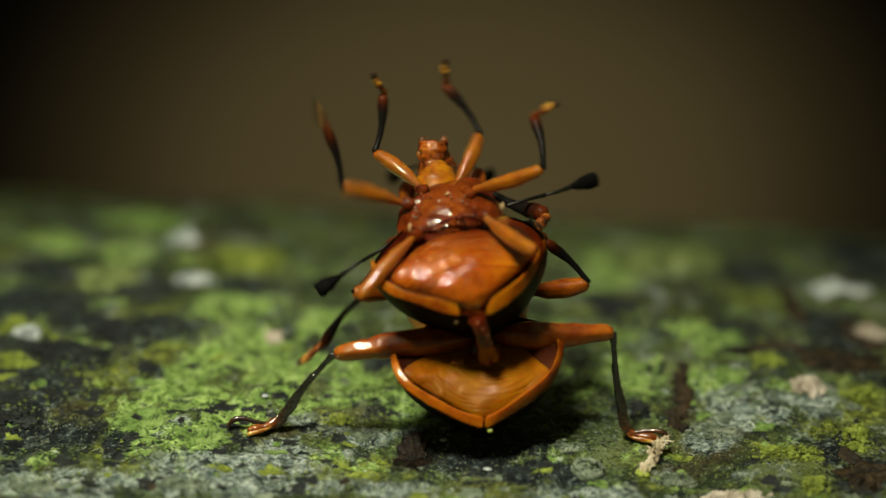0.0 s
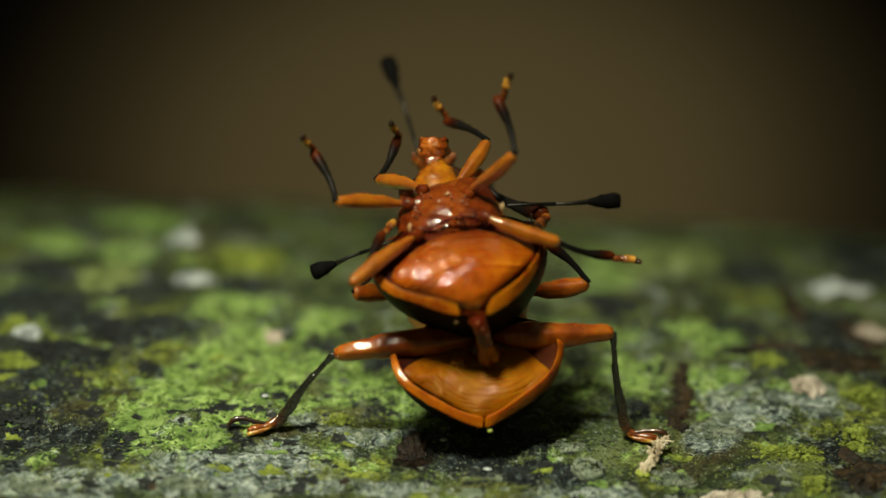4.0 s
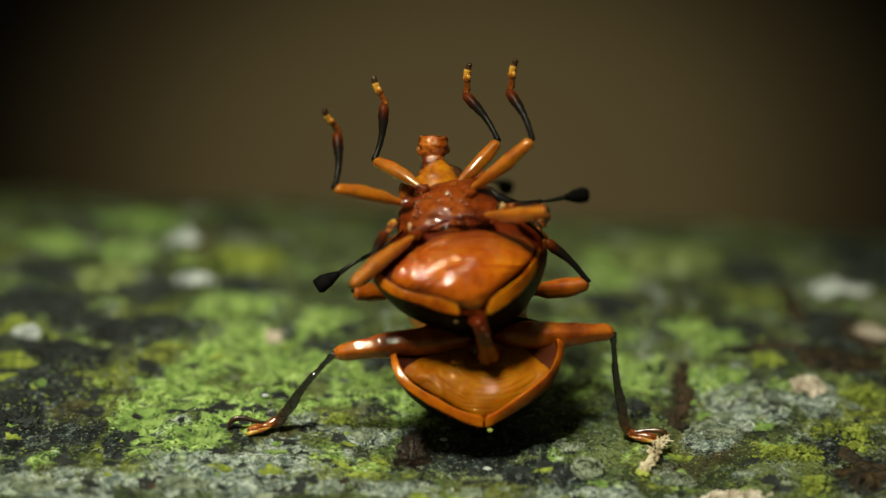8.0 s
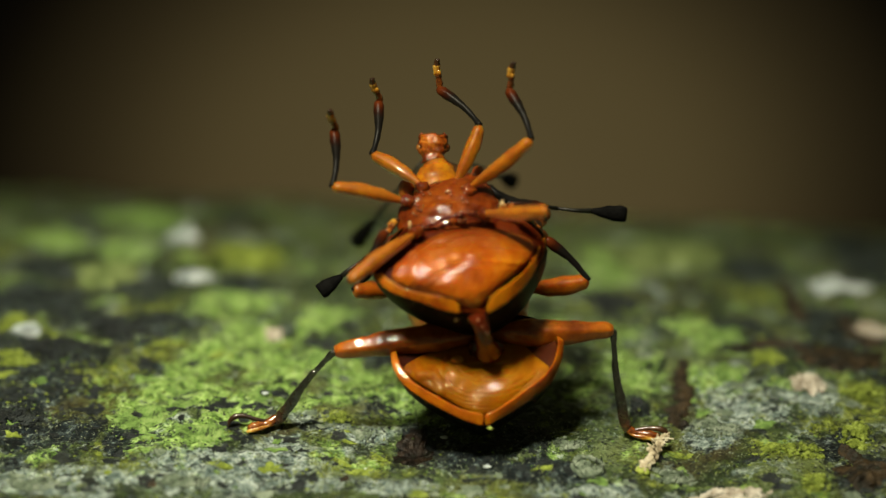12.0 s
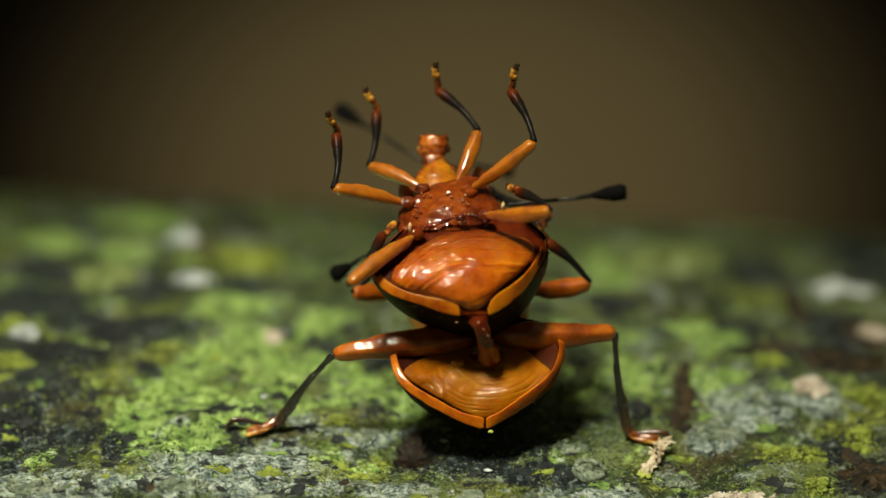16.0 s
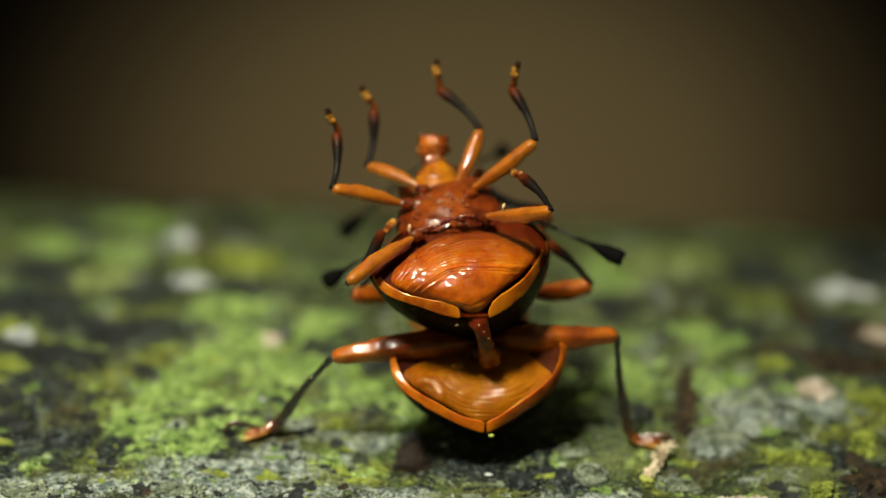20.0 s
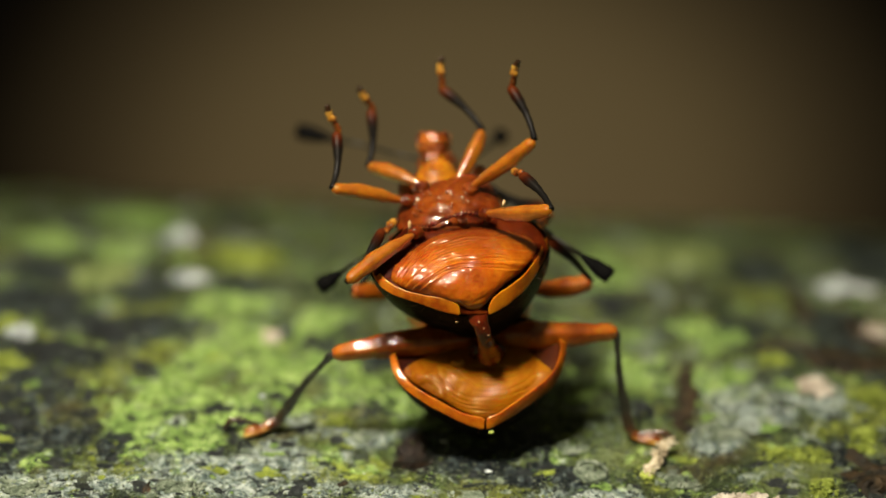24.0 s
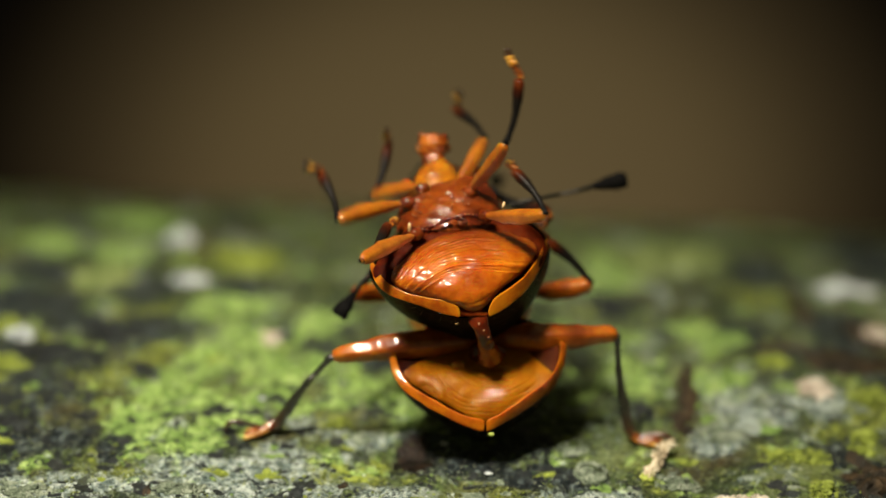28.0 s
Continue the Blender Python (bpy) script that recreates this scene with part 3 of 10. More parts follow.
def standing_foot(bug, base, sole, arch):
    """A foot set down on the bark: a thick padded joint with a pale sole, and a thin dark hooked end arching over it."""
    line = spline(sole, 6)
    n = len(line)
    part("foot_joint", sweep(line, loft_radii([(0, 0.11), (0.25, 0.13), (0.42, 0.10), (0.7, 0.15), (0.9, 0.12), (1, 0.05)], n), 12, 0.8, (0, 1, 0), 0.1), M_FOOT, bug, base, "red-brown padded foot joint")
    low = [p + Vector((-0.02, -0.07, -0.075)) for p in line[n // 4:]]
    part("sole", sweep(low, loft_radii([(0, 0.03), (0.4, 0.075), (0.8, 0.07), (1, 0.03)], len(low)), 10, 0.7, (0, 1, 0), 0.15), M_PAD, bug, base, "yellowish sole of the foot")
    hooked = spline(arch, 6)
    part("claw", sweep(hooked, loft_radii([(0, 0.05), (0.3, 0.065), (0.6, 0.085), (0.8, 0.06), (1, 0.015)], len(hooked)), 10, 0.85, (0, 1, 0), 0.1), M_CLAW, bug, base, "dark brown hooked claw")


def feeler(bug, length, r):
    """An antenna: thin jointed rod along z, with a flattened black club at its end."""
    z1, z2 = length * 0.42, length * 0.70
    rod = joined(sweep([(0, 0, 0), (0, 0, z1 * 0.5), (0.02, 0, z1)], [r * 0.7, r * 0.8, r * 1.0], 8),
                 sweep([(0.02, 0, z1 - 0.02), (0.03, 0, (z1 + z2) / 2), (0, 0, z2)], [r * 0.7, r * 0.9, r * 1.3], 8))
    ob = place("antenna", mesh_from("antenna", [Vector(v) * MM for v in rod[0]], rod[1], [M_BLACK]), bug, "thin black jointed antenna")
    pts = [(0, 0, z2 + (length - z2) * k / 10) for k in range(11)]
    club = sweep(pts, [r * f for f in (1.0, 1.5, 1.95, 2.4, 2.85, 3.25, 3.5, 3.7, 3.8, 3.75, 3.3)], 12, 0.6, (0, 1, 0), 0.05)
    place("club", mesh_from("club", [Vector(v) * MM for v in club[0]], club[1], [M_CLUB]), ob, "flattened matt black club")
    FEELERS.append(ob)


def bug(base, label):
    e = new("shield_bug")
    e.matrix_world = BOARD @ Matrix.Translation(Vector(base) * MM)
    return tagged(e, label, "bug", "coupled bugs")


FRONT_BASE = (0.86, -3, -1.93)
REAR_BASE = (1.27, -2, -5.08)


def creases(p0, share):
    """The soft belly: skin folds that rise from one flank and level out, over a smooth swollen lower pad."""
    u = p0.x - 1.2
    q = p0.z + (0.115 * abs(u) ** 2.8 if u < 0 else 0.05 * u * u) + 0.07 * noise.noise(p0 * 1.1 + Vector((3, 0, 0))) + 0.015 * noise.noise(p0 * 5.0)
    a = q / 0.25 + 0.5 * noise.noise(Vector((q * 1.7, 0, 9.0)))
    step = a - math.floor(a)
    edge = min(max((step - 0.84) / 0.16, 0), 1)
    upper = min(max((q + 0.72) / 0.35, 0.0), 1.0) * min(share * 2.2, 1)
    keep = min(max(0.65 + 1.2 * noise.noise(p0 * 1.0 + Vector((math.floor(a) * 3.1, 5, 0))), 0.4), 1.0) * upper
    fold = 0.105 * (step - edge * edge * (3 - 2 * edge)) * keep
    fine = 0.018 * math.sin(q * 75 + 5 * noise.noise(p0 * 1.3)) * max(0, noise.noise(p0 * 1.6 + Vector((0, 0, 4))) + 0.25) * upper
    soft = 0.07 * noise.noise(p0 * 1.3) + 0.028 * noise.noise(p0 * 3.6 + Vector((0, 0, 7))) + 0.007 * noise.noise(p0 * 9.0)
    return p0 - Vector((0, fold + fine + soft, 0))


def rim_plate(outer, inner, lip=0.022, thick=0.045, per=9):
    """A flat rounded border plate between an outer and an inner edge, raised by lip along its middle."""
    a, c = spline(outer, per), spline(inner, per)
    n, ring = len(a), 12
    verts, faces = [], []
    for i in range(n):
        k = i / (n - 1)
        e = min(1.0, 6 * k + 0.25, 9 * (1 - k) + 0.7)
        mid, half = (a[i] + c[i]) / 2, (a[i] - c[i]) / 2
        half = half * (1 + 0.12 * noise.noise(mid * 2.5) + 0.06 * noise.noise(mid * 7.0))
        for m in range(ring):
            t = 2 * math.pi * m / ring
            x, y = math.cos(t), math.sin(t)
            x = math.copysign(abs(x) ** 0.5, x)
            up = (lip if y > 0 else thick) * abs(y) ** 0.6 * (1 if y > 0 else -1) * e
            verts.append(mid + half * (x * e) + Vector((0, -up + 0.02 * noise.noise(mid * 3 + half * x), 0)))
    for i in range(n - 1):
        for m in range(ring):
            p, q = i * ring + m, i * ring + (m + 1) % ring
            faces.append((p, q, q + ring, p + ring))
    faces += [tuple(range(ring))[::-1], tuple(range((n - 1) * ring, n * ring))]
    return verts, faces


def glint_beads(places, seed, lo, hi):
    """Small beads at given board points; their paler colour stands in for glints."""
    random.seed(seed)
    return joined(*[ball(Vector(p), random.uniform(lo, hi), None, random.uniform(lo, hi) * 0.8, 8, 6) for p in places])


def flake(p, w, h, seed):
    """A thin bent scrap stuck to the skin."""
    random.seed(seed)
    n = 9
    ring = [Vector((math.cos(6.283 * k / n) * w * random.uniform(0.7, 1.2), random.uniform(-0.03, 0.03), math.sin(6.283 * k / n) * h * random.uniform(0.6, 1.2))) for k in range(n)]
    c = Vector(p)
    verts = [c + r for r in ring] + [c + r * 0.9 + Vector((0, 0.035, 0)) for r in ring]
    return verts, [tuple(range(n))[::-1], tuple(range(n, 2 * n))] + [(k, (k + 1) % n, n + (k + 1) % n, n + k) for k in range(n)]


def bristles(edge, count, seed, lo, hi):
    """Short stiff hairs and stuck dust along an edge, pointing away from its middle."""
    rng = random.Random(seed)
    c = sum(edge, Vector()) / len(edge)
    out = []
    for _ in range(count):
        p = edge[int(len(edge) * rng.uniform(lo, hi)) % len(edge)]
        way = ((p - c).normalized() + Vector((rng.uniform(-.5, .5), rng.uniform(-.2, .5), rng.uniform(-.5, .5)))).normalized()
        p = p + Vector((rng.uniform(-.05, .05), rng.uniform(0.05, 0.4), rng.uniform(-.08, .02)))
        if rng.random() < 0.75:
            reach = rng.uniform(0.08, 0.2)
            out.append(sweep([p, p + way * reach * 0.6, p + way * reach + Vector((0, 0, -0.03))], [0.012, 0.010, 0.004], 5))
        else:
            out.append(ball(p + way * 0.03, rng.uniform(0.02, 0.045), None, rng.uniform(0.02, 0.04), 6, 4))
    return joined(*out)


def build_front_bug():
    b = bug(FRONT_BASE, "orange-red bug held upright, belly out, legs waving")
    edge = spline([(-1.98, -2.5, -0.56), (-1.78, -2.75, -0.97), (-1.28, -2.95, -1.31), (-0.45, -3.1, -1.58), (0.23, -3.15, -1.81), (0.61, -3.15, -1.85), (1.14, -3.15, -1.84), (1.82, -3.0, -1.48),
                   (2.3, -2.7, -1.05), (2.68, -2.35, -0.49), (2.88, -2.0, 0.05), (2.63, -1.7, 0.54), (1.86, -1.5, 0.9), (0.24, -1.5, 1.01), (-0.69, -1.6, 0.79), (-1.46, -2.0, 0.2)], 6, True)
    part("back", dome(edge, (0.38, 2.4, -1.45), 14), M_SHELL, b, FRONT_BASE, "glossy black domed back")
    part("bristles", bristles(edge, 46, 17, 0.02, 0.62), M_CLAW, b, FRONT_BASE, "short dark bristles and dust")
    mid = sum(edge, Vector()) / len(edge)
    inner = spline([mid + (p - mid) * 0.965 + Vector((0, -0.10, 0)) for p in edge[::3]], 10, True)

    def membrane(p, share):
        """Low lumps, and a deep slit between the belly and one rim."""
        t = min(max(((p.x - 1.25) * 1.05 + (p.z + 1.45) * 0.75) / 1.665, 0), 1)
        d = math.hypot(p.x - 1.25 - 1.05 * t, p.z + 1.45 - 0.75 * t)
        return p + Vector((0, 0.06 * noise.noise(p * 1.6) + 0.03 * noise.noise(p * 5.0) + 0.8 * math.exp(-(d / 0.2) ** 2), 0))
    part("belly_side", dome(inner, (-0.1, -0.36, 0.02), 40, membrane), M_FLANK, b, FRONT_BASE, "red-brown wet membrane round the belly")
    pad = spline([(-1.58, -2.68, -0.70), (-1.26, -2.95, -1.02), (-0.68, -3.12, -1.28), (0.0, -3.15, -1.38), (0.46, -3.22, -1.56), (0.8, -3.25, -1.72), (1.14, -3.2, -1.52), (1.57, -3.0, -1.06),
                  (2.1, -2.75, -0.66), (2.5, -2.4, -0.14), (2.36, -2.12, 0.26), (1.66, -1.98, 0.50), (0.85, -1.98, 0.56), (0.05, -2.02, 0.48), (-0.62, -2.25, 0.14), (-1.24, -2.5, -0.30)], 16, True)
    part("belly", dome(pad, (-0.05, -0.78, -0.05), 84, creases, None, True), M_BELLY, b, FRONT_BASE, "swollen orange-red belly with wet folds")
    for outer, within in (
            ([(-2.02, -2.35, -0.29), (-1.96, -2.55, -0.56), (-1.79, -2.9, -0.94), (-1.36, -3.1, -1.27), (-0.68, -3.25, -1.5), (0.0, -3.35, -1.73), (0.46, -3.4, -1.83)],
             [(-1.89, -2.4, -0.29), (-1.78, -2.65, -0.53), (-1.54, -3.0, -0.86), (-1.13, -3.2, -1.11), (-0.52, -3.35, -1.28), (0.08, -3.45, -1.38), (0.42, -3.45, -1.55)]),
            ([(2.89, -1.8, 0.24), (2.81, -2.1, -0.18), (2.58, -2.45, -0.62), (2.27, -2.8, -1.06), (1.86, -3.1, -1.45), (1.5, -3.3, -1.67), (1.22, -3.4, -1.82)],
             [(2.76, -1.95, 0.3), (2.63, -2.35, -0.07), (2.39, -2.75, -0.45), (2.08, -3.1, -0.81), (1.68, -3.3, -1.08), (1.34, -3.45, -1.35), (1.19, -3.45, -1.62)])):
        part("abdomen_rim", rim_plate(outer, within), M_RIM, b, FRONT_BASE, "thin flat bright orange abdomen edge")
    # thorax: a flattened barrel with seams and lumps
    spine = spline([(0.25, -1.62, 0.25), (0.19, -1.45, 0.65), (0.11, -1.2, 1.09), (0.05, -0.95, 1.34), (-0.02, -0.78, 1.52), (-0.05, -0.62, 1.64)], 8)
    v, f = sweep(spine, loft_radii([(0, 1.35), (0.25, 1.48), (0.45, 1.38), (0.7, 1.20), (0.83, 0.88), (0.94, 0.5), (1, 0.25)], len(spine)), 72, 0.46, (0, 1, 0))
    v = [p + Vector((0, -0.07 * noise.noise(p * 1.5) - 0.06 * noise.noise(p * 3.2) - 0.035 * noise.noise(p * 6.5) - 0.012 * noise.noise(p * 13.0) + 0.05 * math.exp(-((p.z - 1.28 + 0.06 * p.x * p.x) / 0.05) ** 2), 0.04 * noise.noise(p * 3.0))) for p in v]
    part("thorax", (v, f), M_THORAX, b, FRONT_BASE, "wet chestnut thorax with lumpy seams")
    # the thorax seam; pale beads along it and nearby imitate its highlights
    random.seed(4)
    seam = spline([(-0.85, -1.95, 0.52), (-0.61, -2.15, 0.55), (-0.3, -2.28, 0.61), (0.09, -2.36, 0.79), (0.48, -2.4, 0.89), (0.87, -2.35, 0.89), (1.27, -2.2, 0.84)], 6)
    part("thorax_seam", sweep(seam, [0.05 + 0.022 * math.sin(i * 2.1) + 0.012 * math.sin(i * 5.3) for i in range(len(seam))], 10, 1.0, None, 0.15), M_TUBE, b, FRONT_BASE, "arched dark wet seam")
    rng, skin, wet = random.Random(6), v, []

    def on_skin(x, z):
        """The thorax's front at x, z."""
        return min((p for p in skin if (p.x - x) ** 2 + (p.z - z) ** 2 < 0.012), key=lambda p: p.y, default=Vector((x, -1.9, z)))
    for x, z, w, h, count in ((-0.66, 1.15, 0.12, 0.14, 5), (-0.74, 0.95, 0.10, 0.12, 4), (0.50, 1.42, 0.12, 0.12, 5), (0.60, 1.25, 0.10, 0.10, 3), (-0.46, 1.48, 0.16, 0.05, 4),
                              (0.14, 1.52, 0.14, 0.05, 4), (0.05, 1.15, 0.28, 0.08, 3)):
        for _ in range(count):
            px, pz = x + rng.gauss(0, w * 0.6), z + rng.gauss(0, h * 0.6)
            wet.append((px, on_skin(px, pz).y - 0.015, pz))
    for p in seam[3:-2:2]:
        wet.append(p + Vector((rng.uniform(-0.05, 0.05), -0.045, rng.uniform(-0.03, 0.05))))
    part("glint_bead", glint_beads(wet, 6, 0.022, 0.046), M_WET_GLINT, b, FRONT_BASE, "small pale glossy beads painted in as glints")
    part("membrane_flap", flake((0.53, -2.36, 0.75), 0.17, 0.12, 3), M_WET_GLINT, b, FRONT_BASE, "pale wet scrap below the seam")
    part("flake", flake((1.62, -3, 1.16), 0.05, 0.11, 5), M_FLAKE, b, FRONT_BASE, "tan flake stuck to the skin")
    part("flake", flake((-0.92, -2.4, 0.58), 0.05, 0.15, 9), M_FLAKE, b, FRONT_BASE, "tan flake stuck to the thorax")
    part("flake", flake((0.37, -3.2, -2), 0.07, 0.04, 7), M_FLAKE, b, FRONT_BASE, "pale flake stuck to the back")
    for i, (p, r) in enumerate((((-0.57, -1.3, 1.65), 0.14), ((0.35, -1.3, 1.71), 0.14), ((-0.98, -1.6, 1.25), 0.15), ((0.73, -1.6, 1.56), 0.16), ((-0.75, -2.5, 0.39), 0.16), ((1.15, -2.35, 0.89), 0.16))):
        lump = ball((0, 0, 0), r * 1.35, r * 1.1, r * 1.15, 18, 12)
        part("coxa", ([Vector(p) + q * (1 + 0.3 * noise.noise(q * 9 + Vector(p))) for q in lump[0]], lump[1]), M_THORAX, b, FRONT_BASE, "lumpy wet hip joint")
    neck = spline([(-0.17, -0.62, 1.50), (-0.18, -0.48, 1.80), (-0.18, -0.36, 2.05), (-0.2, -0.25, 2.25), (-0.24, -0.15, 2.45)], 5)
    part("neck", sweep(neck, loft_radii([(0, 0.66), (0.3, 0.64), (0.62, 0.52), (0.85, 0.36), (1, 0.26)], len(neck)), 28, 0.75, (0, 1, 0), 0.015), M_NECK, b, FRONT_BASE, "shiny amber neck, broad at its base")
    for c, size in (((-1.02, -0.35, 1.58), (0.26, 0.25, 0.34)), ((1.02, -0.3, 1.86), (0.24, 0.25, 0.46))):
        v, f = ball((0, 0, 0), *size, 18, 12)
        part("shoulder", ([Vector(c) + p * (1 + 0.15 * noise.noise(p * 3 + Vector(c))) for p in v], f), M_LEG_RED, b, FRONT_BASE, "amber-brown shoulder edge")
    part("collar", sweep([p + Vector((0.10, 0.30, -0.05)) for p in neck], loft_radii([(0, 0.95), (0.3, 0.88), (0.65, 0.66), (1, 0.25)], len(neck)), 24, 0.5, (0, 1, 0)), M_CLAW, b, FRONT_BASE, "dark shield edge behind the neck")
    head = spline([(-0.25, -0.15, 2.36), (-0.28, -0.12, 2.51), (-0.29, -0.05, 2.77), (-0.27, 0, 3.01), (-0.26, 0.02, 3.2)], 6)
    v, f = sweep(head, loft_radii([(0, 0.24), (0.16, 0.33), (0.3, 0.30), (0.42, 0.40), (0.7, 0.43), (0.92, 0.42), (1, 0.28)], len(head)), 36, 0.8, (0, 1, 0))
    v = [p + (p - Vector((-0.27, 0, p.z))) * (0.14 * noise.noise(p * 4.5) + 0.12 * noise.noise(p * 9.0)) + Vector((0, 0, 0.05 * noise.noise(p * 5.0 + Vector((4, 0, 0))))) for p in v]
    HEADS.append(part("head", (v, f), M_HEAD, b, FRONT_BASE, "knobbly russet blunt head"))
    h = HEADS[0]
    for x in (743, 790):
        v, f = ball((0, 0, 0), 0.11, 0.12, 0.13, 14, 10)
        c = Vector(((x - 784) * 0.01614, 0.05, (441 - 266) * 0.01614))
        part("eye", ([p + c for p in v], f), M_EYE, h, FRONT_BASE, "brown amber bead eye")
    for x, d in ((748, -1), (784, 1)):
        c = Vector(((x - 784) * 0.01614, 0.0, (441 - 243) * 0.01614))
        part("mouthpart", sweep([c - Vector((0, 0, 0.06)), c + Vector((d * 0.04, -0.05, 0.01)), c + Vector((d * 0.02, -0.08, 0.04))], [0.08, 0.05, 0.018], 8), M_HEAD, h, FRONT_BASE)
    for key, lf, lt, ls in (("fore_a", 112, 106, 56), ("fore_b", 112, 112, 56), ("mid_a", 130, 108, 56), ("mid_b", 140, 110, 58), ("hind_a", 150, 135, 54), ("hind_b", 140, 105, 54)):
        k = 0.016135
        LEGS[key] = limb(b, limb_meshes(lf * k, lt * k, ls * k, 0.195 if key[0] != "h" else 0.20, 0.105, M_LEG, M_SHIN, M_PAD, 0.35), "amber-orange")
    feeler(b, 165 * 0.016135, 0.062)
    feeler(b, 218 * 0.016135, 0.062)
    tube = spline([(0.8, -2.75, -1.45), (0.93, -3.05, -1.85), (1.05, -3.02, -2.2), (1.15, -2.62, -2.57), (1.28, -1.85, -2.98)], 10)
    v, f = sweep(tube, loft_radii([(0, 0.34), (0.22, 0.28), (0.5, 0.21), (0.75, 0.23), (1, 0.36)], len(tube)), 24, 0.8, (0, 1, 0))
    v = [p + Vector((0.03 * noise.noise(p * 4.0), 0.05 * noise.noise(p * 4.0 + Vector((3, 0, 0))) + 0.012 * noise.noise(p * 12.0), 0)) for p in v]
    ob = part("mating_tube", (v, f), M_TUBE, b, FRONT_BASE, "dark red wet tube joining the two bugs")
    # highlights on the tube, set on it as pale beads
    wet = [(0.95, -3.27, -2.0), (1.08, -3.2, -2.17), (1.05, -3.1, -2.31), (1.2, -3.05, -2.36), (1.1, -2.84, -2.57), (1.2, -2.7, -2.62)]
    part("glint_bead", glint_beads(wet, 8, 0.03, 0.055), M_WET_GLINT, ob, FRONT_BASE, "tiny pale beads standing in for glints")


def build_rear_bug():
    b = bug(REAR_BASE, "orange bug standing on the bark, black-backed, coupled")
    edge = spline([(-1.40, -1.5, -3.05), (-1.28, -1.7, -3.47), (-0.98, -1.85, -3.85), (-0.30, -1.95, -4.3), (0.5, -2, -4.72), (1.13, -2, -4.97), (1.6, -2, -4.75), (2.33, -1.95, -4.29),
                   (2.92, -1.85, -3.8), (3.24, -1.6, -3.28), (3.34, -1.3, -2.71), (2.96, -0.9, -2.18), (2.18, -0.6, -1.94), (1.06, -0.5, -1.91), (-0.22, -0.6, -2.1), (-1.10, -1.1, -2.49)], 6, True)
    part("back", dome(edge, (0.0, 1.9, -1.15), 14), M_SHELL, b, REAR_BASE, "glossy black domed back")
    part("bristles", bristles(edge, 46, 19, 0.0, 0.62), M_CLAW, b, REAR_BASE, "short dark bristles and dust")
    hub = Vector((1.3, -1.2, -3.09))

    def hollow(p, share):
        """Fine arcs round the mouth of the tube, a dark slot below it and a few broad lumps."""
        d = p - hub
        r = math.hypot(d.x * 0.75, d.z * 1.1) + 0.16 * noise.noise(p * 0.9) + 0.03 * noise.noise(p * 3.0)
        a = r / 0.135 + 0.5 * noise.noise(Vector((r * 2, 0, 4)))
        keep = max(0.15, 0.45 + 1.4 * noise.noise(p * 1.3 + Vector((round(a) * 2.3, 0, 0)))) * min(share * 2, 1)
        g = abs(a - round(a)) * 0.135
        groove = 0.019 * math.exp(-(g / 0.022) ** 2) * keep
        slot = 0.09 * math.exp(-((d.z + 0.20 + 0.10 * d.x * d.x) / 0.07) ** 2) * math.exp(-(d.x / 0.6) ** 4)
        side = max(0.0, -d.x - 0.3)
        lump = -0.16 * max(0, noise.noise(p * 1.9 + Vector((2, 0, 1)))) * min(side, 1) + 0.07 * noise.noise(p * 1.3)
        dish = 0.10 * math.exp(-(r / 0.55) ** 2)
        return p + Vector((0, groove + slot + lump + dish, 0))
    inner = spline([(-1.33, -1.55, -3.14), (-1.17, -1.7, -3.53), (-0.77, -1.85, -3.88), (0.02, -1.95, -4.28), (0.8, -2, -4.66), (1.22, -2, -4.78), (1.57, -2, -4.64), (2.26, -1.95, -4.16),
                    (2.8, -1.85, -3.69), (3.07, -1.6, -3.22), (3.1, -1.3, -2.71), (2.77, -0.95, -2.31), (2.09, -0.7, -2.09), (1.06, -0.6, -2.06), (-0.14, -0.7, -2.25), (-0.98, -1.2, -2.62)], 14, True)
    mid = sum(inner, Vector()) / len(inner)
    inner = [mid + (p - mid) * 1.04 for p in inner]
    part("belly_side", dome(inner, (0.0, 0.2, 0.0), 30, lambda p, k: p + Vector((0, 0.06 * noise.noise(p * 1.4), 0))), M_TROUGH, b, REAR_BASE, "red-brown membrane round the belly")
    pad = spline([(-1.08, -1.72, -3.36), (-0.92, -1.85, -3.62), (-0.50, -1.98, -3.9), (0.10, -2.06, -4.24), (0.7, -2.12, -4.56), (1.12, -2.12, -4.68), (1.54, -2.12, -4.52), (2.18, -2.04, -4.08), (2.73, -1.84, -3.68), (2.98, -1.5, -3.26),
                  (2.62, -1.05, -2.86), (2.05, -0.85, -2.6), (1.49, -0.8, -2.5), (0.80, -0.8, -2.52), (0.12, -0.95, -2.74), (-0.62, -1.35, -3.06)], 16, True)
    part("belly", dome(pad, (0.1, -0.34, -0.05), 80, hollow, None, True), M_HOLLOW, b, REAR_BASE, "amber belly with fine arched ridges")
